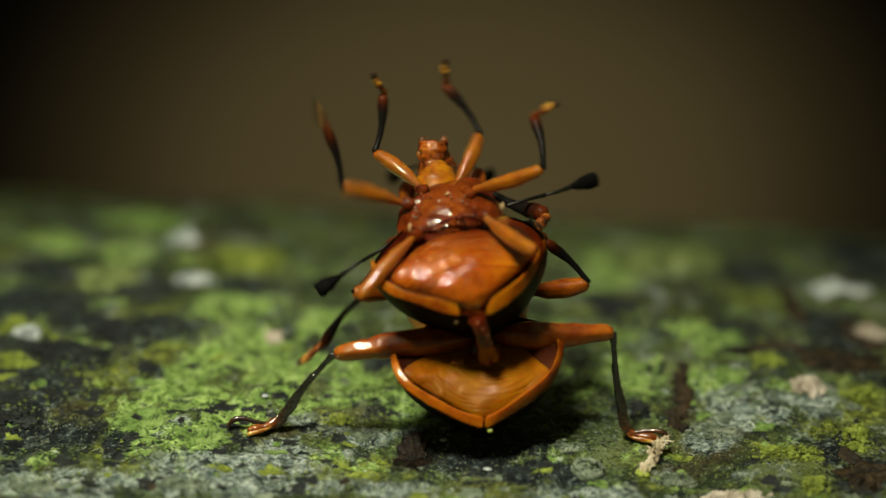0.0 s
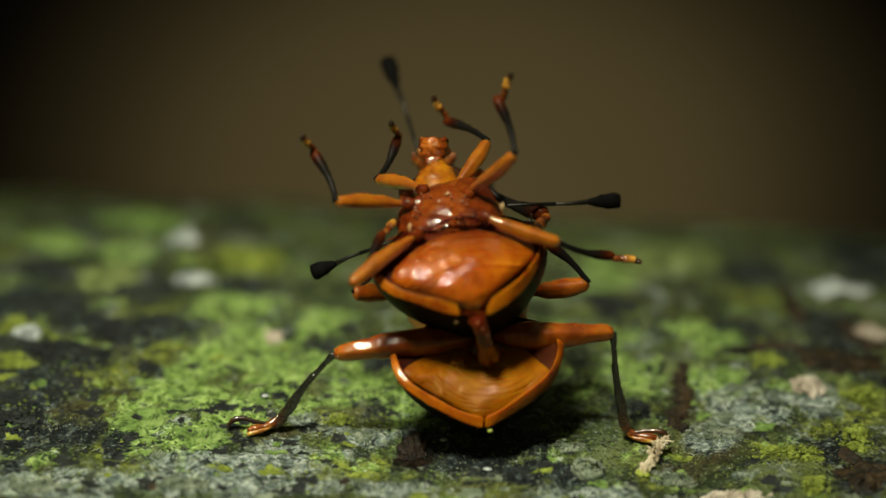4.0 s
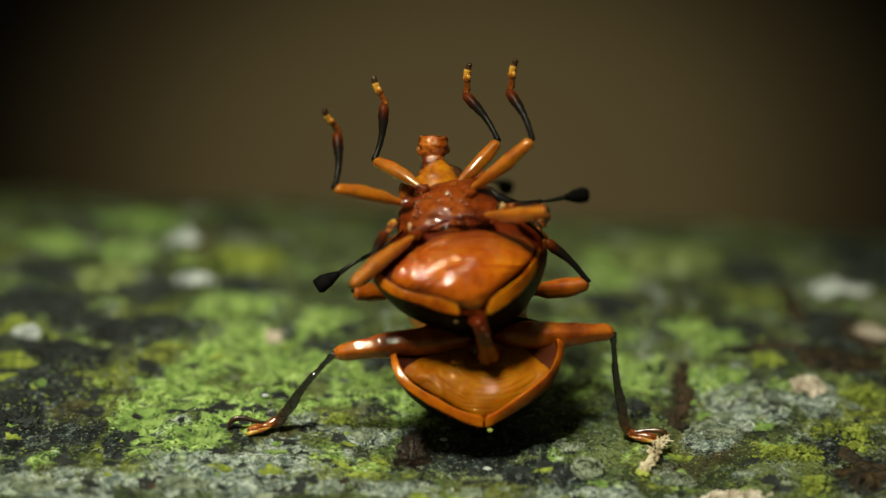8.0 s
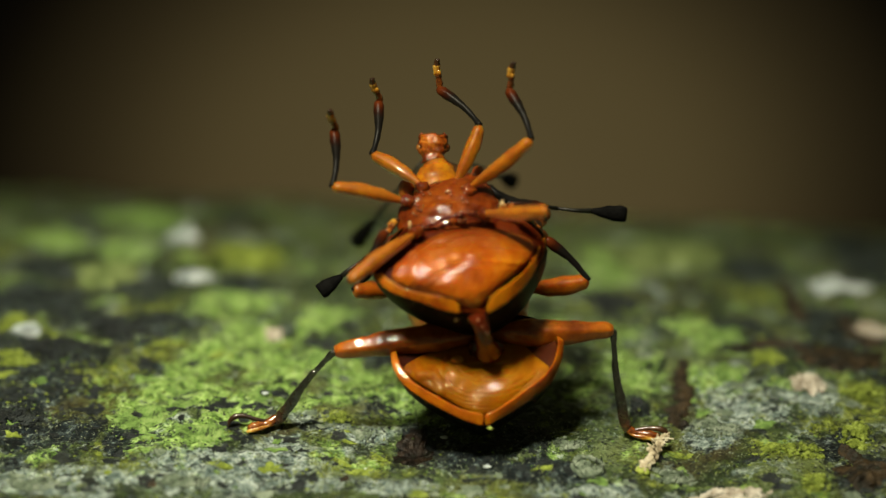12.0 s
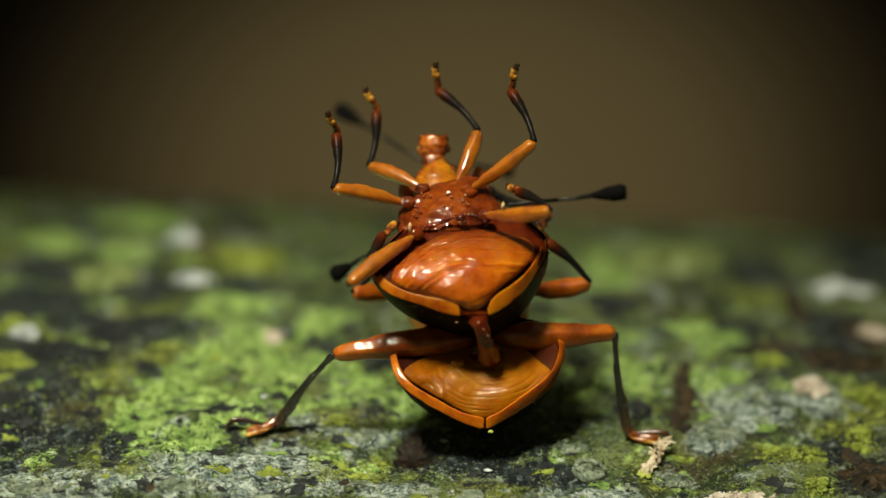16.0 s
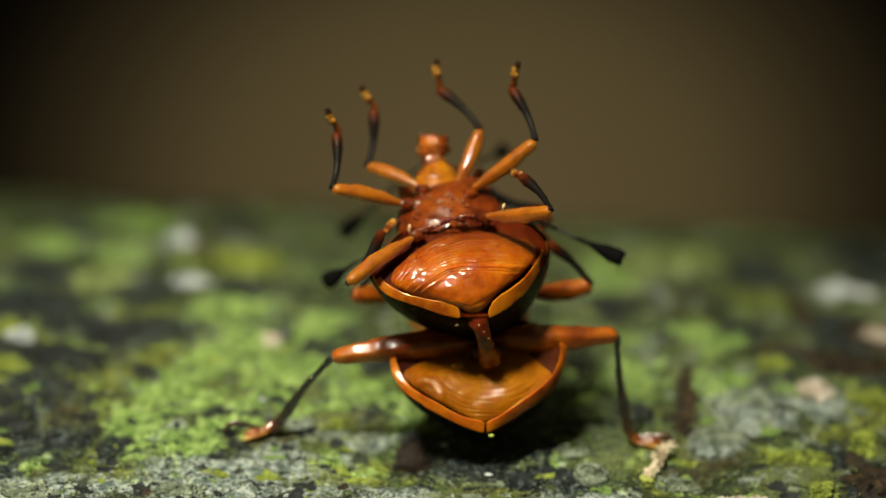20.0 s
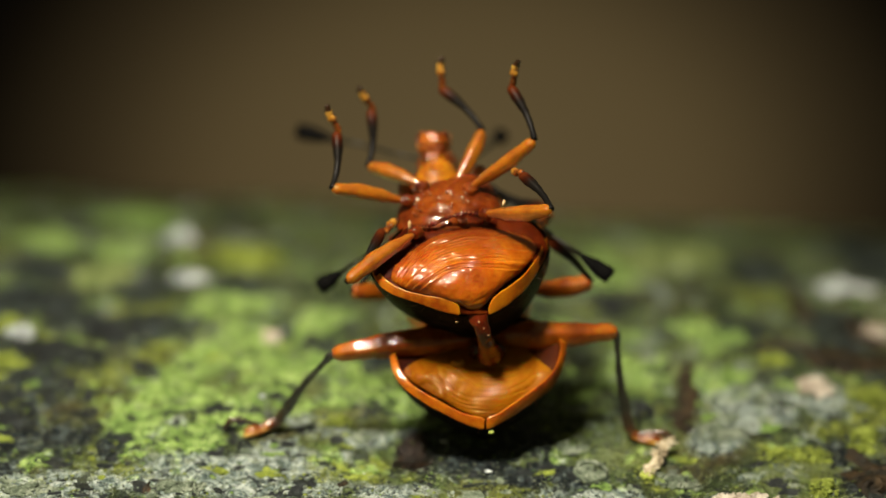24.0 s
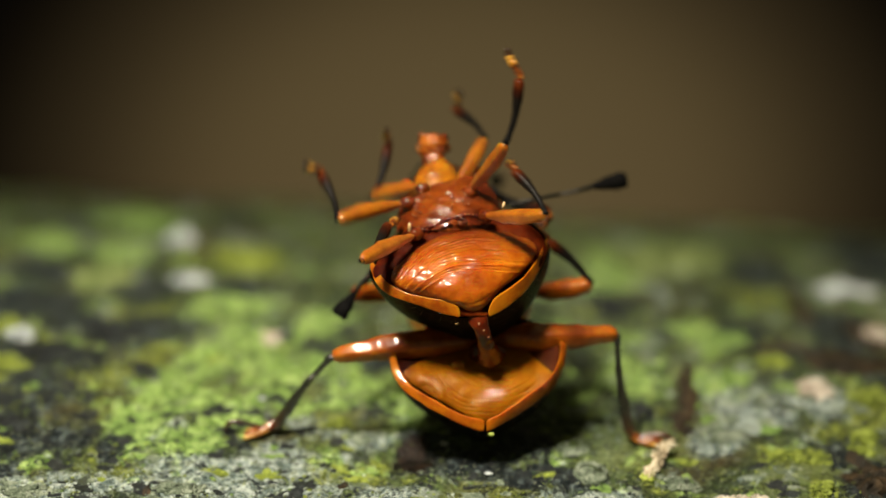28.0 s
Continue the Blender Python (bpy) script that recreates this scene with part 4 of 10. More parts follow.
    for outer, within in (
            ([(-1.42, -0.55, -2.38), (-1.5, -1.25, -2.81), (-1.46, -1.65, -3.11), (-1.35, -1.9, -3.46), (-1.06, -2.05, -3.87), (-0.38, -2.15, -4.32), (0.46, -2.2, -4.75), (1.10, -2.2, -4.98)],
             [(-1.24, -0.55, -2.36), (-1.33, -1.3, -2.76), (-1.25, -1.7, -3.11), (-1.09, -1.95, -3.46), (-0.79, -2.1, -3.76), (-0.15, -2.2, -4.15), (0.54, -2.25, -4.5), (1.13, -2.25, -4.63)]),
            ([(3.22, -0.25, -2.12), (3.37, -1.1, -2.55), (3.39, -1.25, -2.83), (3.29, -1.45, -3.28), (2.98, -1.7, -3.81), (2.39, -1.9, -4.29), (1.65, -2.05, -4.74), (1.17, -2.2, -4.98)],
             [(3.04, -0.3, -2.14), (3.19, -1.3, -2.54), (3.2, -1.48, -2.82), (3.07, -1.8, -3.22), (2.72, -2.05, -3.64), (2.15, -2.2, -4.04), (1.54, -2.25, -4.47), (1.17, -2.25, -4.63)])):
        part("abdomen_rim", rim_plate(outer, within, 0.03, 0.09), M_RIM, b, REAR_BASE, "thin bright orange abdomen edge")
    part("skin_scrap", flake((0.40, -1.75, -3.15), 0.2, 0.13, 13), M_NECK, b, REAR_BASE, "pale torn scrap of skin")
    # pale beads where the belly and rim would glint
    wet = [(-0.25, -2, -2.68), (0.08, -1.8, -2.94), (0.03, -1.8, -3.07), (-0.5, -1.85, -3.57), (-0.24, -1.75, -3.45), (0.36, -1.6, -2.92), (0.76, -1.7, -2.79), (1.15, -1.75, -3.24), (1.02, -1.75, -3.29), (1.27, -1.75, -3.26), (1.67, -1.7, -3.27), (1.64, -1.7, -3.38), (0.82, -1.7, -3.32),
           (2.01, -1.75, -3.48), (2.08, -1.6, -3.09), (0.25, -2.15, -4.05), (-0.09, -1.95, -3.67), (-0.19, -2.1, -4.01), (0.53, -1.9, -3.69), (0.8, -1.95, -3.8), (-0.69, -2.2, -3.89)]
    part("glint_bead", glint_beads(wet, 9, 0.014, 0.03), M_WET_GLINT, b, REAR_BASE, "tiny pale beads standing in for glints")
    # thorax and neck, mostly behind the other bug
    spine = spline([(1.07, 0.6, -2.59), (0.76, 1.6, -1.63), (0.52, 2.2, -0.48), (0.27, 2.6, 0.69), (0.07, 2.7, 1.69), (-0.03, 2.7, 2.16)], 5)
    part("thorax", sweep(spine, loft_radii([(0, 1.5), (0.3, 1.9), (0.6, 1.6), (0.85, 0.95), (1, 0.55)], len(spine)), 24, 0.62, (0, 1, 0), 0.03), M_LEG_RED, b, REAR_BASE, "russet underside")
    head = spline([(-0.03, 2.7, 1.66), (-0.13, 2.6, 2.10), (-0.2, 2.5, 2.42), (-0.23, 2.4, 2.60)], 5)
    h = part("head", sweep(head, loft_radii([(0, 0.4), (0.4, 0.6), (0.8, 0.5), (1, 0.2)], len(head)), 20, 0.8, (0, 1, 0), 0.05), M_HEAD, b, REAR_BASE, "russet head behind the other bug")
    HEADS.append(h)
    for d in (-1, 1):
        lobe = spline([(-0.28 + d * 0.15, 2.4, 2.42), (-0.28 + d * 0.36, 2.3, 2.62), (-0.28 + d * 0.44, 2.25, 2.85)], 5)
        PALPS.append(part("palp", sweep(lobe, loft_radii([(0, 0.15), (0.5, 0.13), (0.85, 0.09), (1, 0.03)], len(lobe)), 10, 0.8, (0, 1, 0), 0.15), M_FOOT, h, REAR_BASE, "brown yellow-tipped mouth palp"))
    for stops, fr, tr, mat, word in (
            (((1.0, -1.25, -2.46), (-3.03, -1.45, -2.93), (-4.77, -0.1, -5.01), (-5.86, -0.1, -4.98)), 0.37, 0.115, M_LEG_RED, "russet"),
            (((1.3, -1.15, -2.4), (4.8, -0.95, -2.35), (5.21, 0, -5.28), (6.42, 0, -5.34)), 0.36, 0.115, M_LEG_RED, "russet"),
            (((-1.37, 0.6, -1.35), (-2.57, 0, -1.27), (-1.37, 0.6, 0.26), (-0.8, 0.4, 0.75)), 0.25, 0.11, M_LEG_RED, "russet"),
            (((2.38, 0.6, -1.22), (4.16, 0, -0.98), (2.93, -0.1, 0.27), (2.33, -0.9, 0.84)), 0.26, 0.11, M_LEG_RED, "russet"),
            (((0.59, 1.6, 1.14), (1.28, 1.2, 1.69), (2.98, 0.2, 0.92), (2.58, -0.4, 0.53)), 0.2, 0.17, M_BLACK, "dark"),
    ):
        rigid_leg(b, REAR_BASE, stops, fr, tr, mat, word)
    standing_foot(b, REAR_BASE, ((-4.7, -0.15, -4.85), (-4.99, -0.2, -5.04), (-5.32, -0.25, -5.13), (-5.56, -0.25, -5.2)),
                  ((-4.86, -0.15, -4.98), (-5.25, -0.2, -4.94), (-5.66, -0.2, -4.83), (-5.92, -0.2, -4.85), (-6.07, -0.2, -4.97), (-6.11, -0.2, -5.15)))
    standing_foot(b, REAR_BASE, ((5.16, 0, -5.12), (5.45, -0.05, -5.31), (5.87, -0.1, -5.38), (6.19, -0.1, -5.47)),
                  ((5.34, -0.05, -5.26), (5.82, -0.1, -5.19), (6.18, -0.15, -5.2), (6.38, -0.15, -5.32), (6.44, -0.15, -5.46)))
    lobe = ball((0, 0, 0), 0.52, 0.30, 0.30, 24, 16)
    c = Vector((1.26, -1.5, -2.86))
    part("genital_lobe", ([c + p * (1 + 0.35 * noise.noise(p * 3.5) + 0.12 * noise.noise(p * 9)) for p in lobe[0]], lobe[1]), M_TUBE, b, REAR_BASE, "dark red wet lobe at the tube's mouth")
    part("dew_drop", ball((1.30, -2.2, -5.03), 0.085, 0.06, 0.05, 10, 8), M_LIME, b, REAR_BASE, "lime-yellow droplet at the tip")
    feeler(b, 272 * 0.016135, 0.066)
    feeler(b, 200 * 0.016135, 0.066)


build_front_bug()
build_rear_bug()


# ---------------------------------------------------------------- small growths on the log
def ground_at(x, y, up=0.0):
    return Vector((x, y, log_height(x, y) + up))


def loose(name, shape, mat, centre, label, category, group=""):
    """A thing of its own on the bark, given in world millimetres."""
    c = Vector(centre)
    ob = place(name, mesh_from(name, [(Vector(v) - c) * MM for v in shape[0]], shape[1], [mat]))
    ob.location = c * MM
    return tagged(ob, label, category, group)


def crust(x, y, rx, ry, thick, seed, lobes=0.4):
    """A lobed cushion that follows the bark, highest inside its ragged edge."""
    n, rings = 84, 9
    verts, faces = [], []
    for r in range(rings):
        u = 1 - r / rings
        for k in range(n):
            a = 2 * math.pi * k / n
            e = Vector((math.cos(a) * 1.6, math.sin(a) * 1.6, seed))
            w = 1 + lobes * noise.noise(e) + lobes * 0.6 * noise.noise(e * 2.2)
            px, py = x + rx * w * u * math.cos(a), y + ry * w * u * math.sin(a)
            q = Vector((px, py, seed))
            k1 = min(rx, ry) * u
            px += k1 * (0.45 * noise.noise(q * 2.0 / (rx + ry)) + 0.35 * noise.noise(q * 5.0) + 0.12 * noise.noise(q * 13))
            py += k1 * (0.45 * noise.noise(q * 2.0 / (rx + ry) + Vector((5, 0, 0))) + 0.35 * noise.noise(q * 5.0 + Vector((5, 0, 0))) + 0.12 * noise.noise(q * 13 + Vector((5, 0, 0))))
            h = thick * (1 - u ** 4) * (0.75 + 0.9 * noise.noise(q * 2.3) + 0.5 * noise.noise(q * 6.0))
            verts.append(ground_at(px, py, max(h, -0.02) + 0.004 if r else -0.03))
    verts.append(ground_at(x, y, thick * 0.7))
    for r in range(rings - 1):
        for k in range(n):
            a, b = r * n + k, r * n + (k + 1) % n
            faces.append((a, b, b + n, a + n))
    for k in range(n):
        faces.append(((rings - 1) * n + k, (rings - 1) * n + (k + 1) % n, len(verts) - 1))
    return verts, faces


def granules(x, y, rx, ry, thick, seed):
    """A heap of small rounded lichen grains inside a ragged outline, fewer towards its edge."""
    rng = random.Random(seed)
    shapes, count = [], int(min(60 + 330 * rx * ry, 420))
    while len(shapes) < count:
        u, v = rng.uniform(-1.3, 1.3), rng.uniform(-1.3, 1.3)
        e = Vector((u * 1.4, v * 1.4, seed))
        reach = 1 + 0.55 * noise.noise(e) + 0.35 * noise.noise(e * 2.6)
        d = math.hypot(u, v) / max(reach, 0.2)
        if d > 1 or rng.random() < d ** 4 or noise.noise(e * 2.1 + Vector((9, 0, 0))) < -0.28:
            continue
        r = rng.uniform(0.035, 0.085) * (1.25 - 0.5 * d)
        c = ground_at(x + u * rx, y + v * ry, thick * (1 - d * d) * rng.uniform(0.3, 1.0))
        verts, faces = ball((0, 0, 0), r * rng.uniform(0.8, 1.5), r * rng.uniform(0.8, 1.3), r * rng.uniform(0.6, 0.9), 7, 5)
        shapes.append(([c + p * (1 + 0.5 * noise.noise(p * 14 + c * 3)) for p in verts], faces))
    return joined(*shapes)


def build_crusts():
    table = [
        (-8.93, 15.37, 0.55, 0.55, 0.45, M_WHITE, "round white lichen cushion on the log"), (-8.15, 10.84, 0.75, 0.55, 0.25, M_WHITE, "flat white lichen crust on the log"),
        (13.12, 12.48, 0.85, 0.9, 0.18, M_WHITE, "broad white lichen crust on the log"), (-12.72, 5.82, 0.42, 0.38, 0.3, M_WHITE, "small white lichen tuft among dark bark"),
        (10.86, 3.12, 0.55, 0.65, 0.22, M_CREAM, "cream lichen cushion on the log"), (-5.23, 6.48, 0.30, 0.45, 0.2, M_CREAM, "small cream lichen dot on green algae"),
        (13.5, 7.88, 0.8, 0.6, 0.2, M_CREAM, "cream lichen patch near the log's side"), (-10.86, 11.61, 1.05, 1.4, 0.25, M_SAGE, "sage-green lichen patch on the log"),
        (-6.53, 13.19, 1.25, 1.2, 0.25, M_MOSSY, "yellow-green lichen patch on the log"), (7.69, 16.97, 2.2, 2.0, 0.35, M_SAGE, "wide sage-green lichen on the crest"),
        (-10.79, 18.59, 1.6, 1.6, 0.3, M_LIMEY, "green algae cushion near the crest"), (9.78, -0.68, 1.0, 0.42, 0.06, M_MOSSY, "ragged yellow-green lichen on the bark"),
        (10.37, -2.47, 0.36, 0.5, 0.12, M_MOSSY, "small leafy lime lichen lobe"), (11.82, 0.08, 0.5, 0.8, 0.12, M_MOSSY, "upright yellow-green lichen fringe"),
    ]
    table += [
        (12.5, 2.85, 0.7, 0.6, 0.15, M_MOSSY, "yellow-green lichen at dark bark"), (8.62, 4.22, 0.6, 0.7, 0.05, M_LIMEY, "pale green algae crust on bark"),
        (8.87, 7.27, 0.7, 0.9, 0.05, M_LIMEY, "pale green algae crust on bark"), (-2.99, 0.68, 0.35, 0.3, 0.10, M_MOSSY, "small yellow-green crumb crust"),
        (-8.58, 0.47, 0.9, 0.7, 0.06, M_LIMEY, "bright lime algae crust on bark"), (-6.96, -0.43, 0.75, 0.45, 0.06, M_LIMEY, "bright lime algae crust on bark"),
        (-11.23, -2.94, 0.9, 0.35, 0.05, M_GREY, "blue-grey lichen crust on bark"), (-7.04, -2.98, 0.8, 0.35, 0.05, M_GREY, "blue-grey lichen crust on bark"),
        (8.02, -2.99, 1.2, 0.4, 0.08, M_CREAM, "orange-cream lichen crust at the front"), (3.46, -0.68, 0.5, 0.25, 0.05, M_GREY, "grey lichen crust on bark"),
        (7.74, 0.58, 0.7, 0.6, 0.06, M_GREY, "grey-pink lichen crust on bark"), (6.38, -2.07, 0.6, 0.3, 0.05, M_GREY, "grey lichen crust on bark"),
        (-3.57, 4.49, 0.5, 0.5, 0.08, M_LIMEY, "bright lime algae crust on bark"), (9.92, 5.09, 0.5, 0.7, 0.10, M_MOSSY, "yellow-green lichen in dark bark"),
        (-12.79, 4.09, 0.7, 0.5, 0.12, M_MOSSY, "mustard lichen among black crust"), (-13.21, 6.65, 0.6, 0.8, 0.12, M_MOSSY, "mustard lichen among black crust"),
    ]
    for i, (x, y, rx, ry, th, mat, label) in enumerate(table):
        grainy = mat in (M_MOSSY, M_WHITE, M_CREAM, M_GREY) and y < 12
        loose("lichen_patch", (granules if grainy else crust)(x, y, rx, ry, th, i * 3.7 + 1.3), mat, ground_at(x, y), label, "lichen", "lichen on the log")
    dark = (
        (-0.78, -0.71, 0.70, 1.05, 0.07, M_KNOT, "dark brown knot hole in the bark", "bark_knot", "bark knot"),
        (5.75, 2, 0.24, 0.34, 0.16, M_SOOT, "black oval grain on the bark", "black_grain", "grain"),
        (-6.07, -2.94, 0.14, 0.14, 0.12, M_SOOT, "tiny black ring-shaped fruit body", "black_grain", "grain"),
        (-7.95, -2.89, 0.20, 0.20, 0.12, M_UMBER, "brown rounded grain on lichen", "brown_grain", "grain"),
        (-2.69, -2.5, 0.17, 0.18, 0.12, M_UMBER, "brown rounded grain on lichen", "brown_grain", "grain"),
        (8.76, -1.08, 0.2, 0.2, 0.06, M_SOOT, "black speck beside yellow lichen", "black_grain", "grain"),
        (9.18, 0.31, 0.12, 0.14, 0.08, M_SOOT, "black speck on grey lichen", "black_grain", "grain"),
        (5.26, -2.39, 0.16, 0.14, 0.06, M_SOOT, "black speck on grey bark", "black_grain", "grain"),
        (-10.02, 6.35, 1.0, 1.2, 0.12, M_SOOT, "black crust on the log", "black_crust", "crust"),
        (-11.7, 4.75, 1.1, 1.0, 0.14, M_SOOT, "black crust on the log", "black_crust", "crust"),
        (-12.3, 0.5, 0.9, 0.5, 0.10, M_SOOT, "black crust on the log", "black_crust", "crust"),
        (11.76, -1.89, 0.8, 0.9, 0.10, M_UMBER, "dark brown ragged bark edge", "bark_flake", "bark"),
        (12.36, 5.2, 1.5, 0.9, 0.10, M_UMBER, "dark brown ragged bark edge", "bark_flake", "bark"),
        (5.48, 9.66, 0.9, 1.4, 0.10, M_SOOT, "black crust behind the bugs", "black_crust", "crust"),
    )
    for i, (x, y, rx, ry, th, mat, label, name, cat) in enumerate(dark):
        loose(name, granules(x, y, rx, ry, th, i * 5.1 + 40) if mat is M_SOOT and rx > 0.5 else crust(x, y, rx, ry, th, i * 5.1 + 40, 0.25), mat, ground_at(x, y), label, cat)
    # a raised grey ring, like an old bud scar
    x, y = 4.04, -1.71
    ring = [ground_at(x + 0.42 * math.cos(a) * (1 + 0.08 * noise.noise(Vector((a, 2, 0)))), y + 0.42 * math.sin(a), 0.02) for a in [2 * math.pi * k / 28 for k in range(28)]]
    loose("bark_ring", joined(sweep(ring + ring[:1], [0.09] * 29, 8, 0.8, None, 0.15), crust(x, y, 0.36, 0.36, 0.06, 77.0)), M_GREY, ground_at(x, y), "raised grey ring scar on the bark", "bark ring")


def strip(points, width, seed):
    """A crumbling dark ribbon of bark along points: ragged edges, lumpy crown."""
    line, across = spline([(x, y, 0) for x, y in points], 14), 13
    verts, faces, n = [], [], 0
    n = len(line)
    for i, p in enumerate(line):
        d = (line[min(i + 1, n - 1)] - line[max(i - 1, 0)]).normalized()
        side = Vector((-d.y, d.x, 0))
        w = width * (0.35 + 0.65 * math.sin(math.pi * (i + 0.5) / n) ** 0.5)
        for k in range(across):
            u = 2 * k / (across - 1) - 1
            e = Vector((i * 0.23, math.copysign(3, u), seed))
            q = p + side * (u * w * (1 + 0.8 * noise.noise(e) + 0.5 * noise.noise(e * 2.7)))
            h = 0.14 * (1 - abs(u) ** 3) * (0.6 + noise.noise(q * 2.5 + Vector((0, 0, seed))) + 0.7 * noise.noise(q * 7))
            verts.append(ground_at(q.x, q.y, max(h, 0.0) + 0.008 if abs(u) < 0.99 else -0.03))
    for i in range(n - 1):
        for k in range(across - 1):
            a = i * across + k
            faces.append((a, a + 1, a + 1 + across, a + across))
    return verts, faces


def build_strips():
    for pts, w, seed, label in (
            (((7.41, 4.98), (7.05, 3.76), (7.15, 2.63), (6.77, 1.38), (7.01, 0.55)), 0.30, 1.0, "crumbling dark brown bark strip"),
            (((8.8, 5.81), (9.76, 6.57), (10.58, 6.16), (11.31, 5.15)), 0.26, 2.0, "curved dark brown bark ridge"),
            (((12.77, 8.98), (13.17, 7.01), (13.71, 6.58)), 0.35, 3.0, "dark brown bark ridge at the side"),
            (((11.43, 13.17), (11.36, 10.58), (11.49, 8.91)), 0.28, 4.0, "dark brown crumbling bark ridge"),
            (((11.33, -0.56), (11.71, -1.22), (12.39, -1.72)), 0.25, 5.0, "dark brown crumbling bark ridge")):
        loose("bark_strip", strip(pts, w, seed), M_UMBER, ground_at(*pts[1]), label, "bark", "bark strips")
    # the cream lichen stalk under one foot: knobbly beads, lime at its end
    random.seed(11)
    line = spline([ground_at(x, y, h) for x, y, h in ((6.23, -0.49, 0.34), (6.03, -0.93, 0.22), (5.8, -1.42, 0.12), (5.58, -1.89, 0.06))], 5)
    beads = [ball(p + Vector((random.uniform(-.17, .17), random.uniform(-.12, .12), random.uniform(-.06, .06))), random.uniform(0.03, 0.09), random.uniform(0.03, 0.09), random.uniform(0.03, 0.09), 7, 6) for p in line for _ in range(6)]
    twigs = []
    for _ in range(14):
        p = random.choice(line[: 2 * len(line) // 3])
        way = Vector((random.uniform(-1, 1), random.uniform(-0.6, 0.4), random.uniform(0.1, 0.9))).normalized()
        reach = random.uniform(0.15, 0.38)
        twigs.append(sweep([p, p + way * reach * 0.5 + Vector((0, 0, 0.03)), p + way * reach], [0.05, 0.035, 0.02], 6, 1.0, None, 0.2))
    stalk = loose("lichen_stalk", joined(sweep(line, [0.10] * len(line), 8, 1.0, None, 0.3), *beads, *twigs), M_STALK, line[0], "knobbly cream lichen stalk under a foot", "lichen")
    tip = joined(*[ball(line[-1] + Vector((random.uniform(-.16, .16), random.uniform(-.16, .16), random.uniform(0, .06))), random.uniform(.05, .12), None, .06, 8, 6) for _ in range(9)])
    me = mesh_from("tip", [(Vector(v) - line[0]) * MM for v in tip[0]], tip[1], [M_LIME])
    place("tip", me, stalk, "pale lime granules")
    # tiny pale chips lying about
    for x, y in ((1.23, -2.03), (0.03, -0.21), (7.02, 0.62), (-5.18, 1.72)):
        p = ground_at(x, y, 0.05)
        v, f = ball((0, 0, 0), 0.14, 0.07, 0.045, 7, 5)
        loose("lichen_chip", ([p + q * (1 + 0.4 * noise.noise(q * 9 + p)) for q in v], f), M_WHITE, p, "tiny pale chip lying on bark", "chip", "pale chips")


def build_crumbs():
    """Countless grains of lichen over the bark, thicker where each kind grows."""
    random.seed(23)
    sets = (("lime", M_LIMEY, 2200, 2.0), ("dark", M_SOOT, 3400, 8.0), ("pale", M_GREY, 2200, 11.0), ("moss", M_MOSSY, 1600, 5.0))
    homes = {t: [g for g in GROWTH if g[0] == t] for t, *_ in sets}
    octa = [Vector(v) for v in ((1, 0, 0), (0, 1, 0), (-1, 0, 0), (0, -1, 0), (0, 0, 1), (0, 0, -1), (0.7, 0.7, 0.5), (-0.7, 0.7, 0.5), (-0.7, -0.7, 0.5), (0.7, -0.7, 0.5))]
    skin = ((0, 6, 9), (6, 1, 7), (7, 2, 8), (8, 3, 9), (6, 7, 4), (7, 8, 4), (8, 9, 4), (9, 6, 4), (0, 1, 6), (1, 2, 7), (2, 3, 8), (3, 0, 9))
    for tone, mat, count, seed in sets:
        verts, faces = [], []
        while len(verts) < count * 10:
            x, y = random.uniform(-15, 15), random.uniform(-4.5, 8)
            near = min(math.hypot((x - g[1]) / g[3], (y - g[2]) / g[4]) for g in homes[tone])
            keep = 0.85 if near < 0.9 else (0.35 if near < 1.5 else 0.10)
            if random.random() > keep or noise.noise(Vector((x * 1.4, y * 1.4, seed))) < -0.05:
                continue
            s = random.choice((0.016, 0.022, 0.03, 0.042)) * random.uniform(0.7, 1.5)
            c, turn = ground_at(x, y, s * 0.15), Matrix.Rotation(random.uniform(0, 6.28), 3, "Z")
            k = len(verts)
            for v in octa:
                q = turn @ Vector((v.x * random.uniform(0.7, 1.5), v.y * random.uniform(0.7, 1.3), v.z * 0.45))
                verts.append((c + q * s) * MM)
            faces += [tuple(i + k for i in f) for f in skin]
        names = {"lime": "green algae grains scattered over the bark", "dark": "black crust grains scattered over bark", "pale": "grey lichen grains scattered over the bark", "moss": "yellow-green lichen grains over the bark"}
        tagged(place("lichen_grains", mesh_from("lichen_grains", verts, faces, [mat])), names[tone], "lichen", kind="stuff")


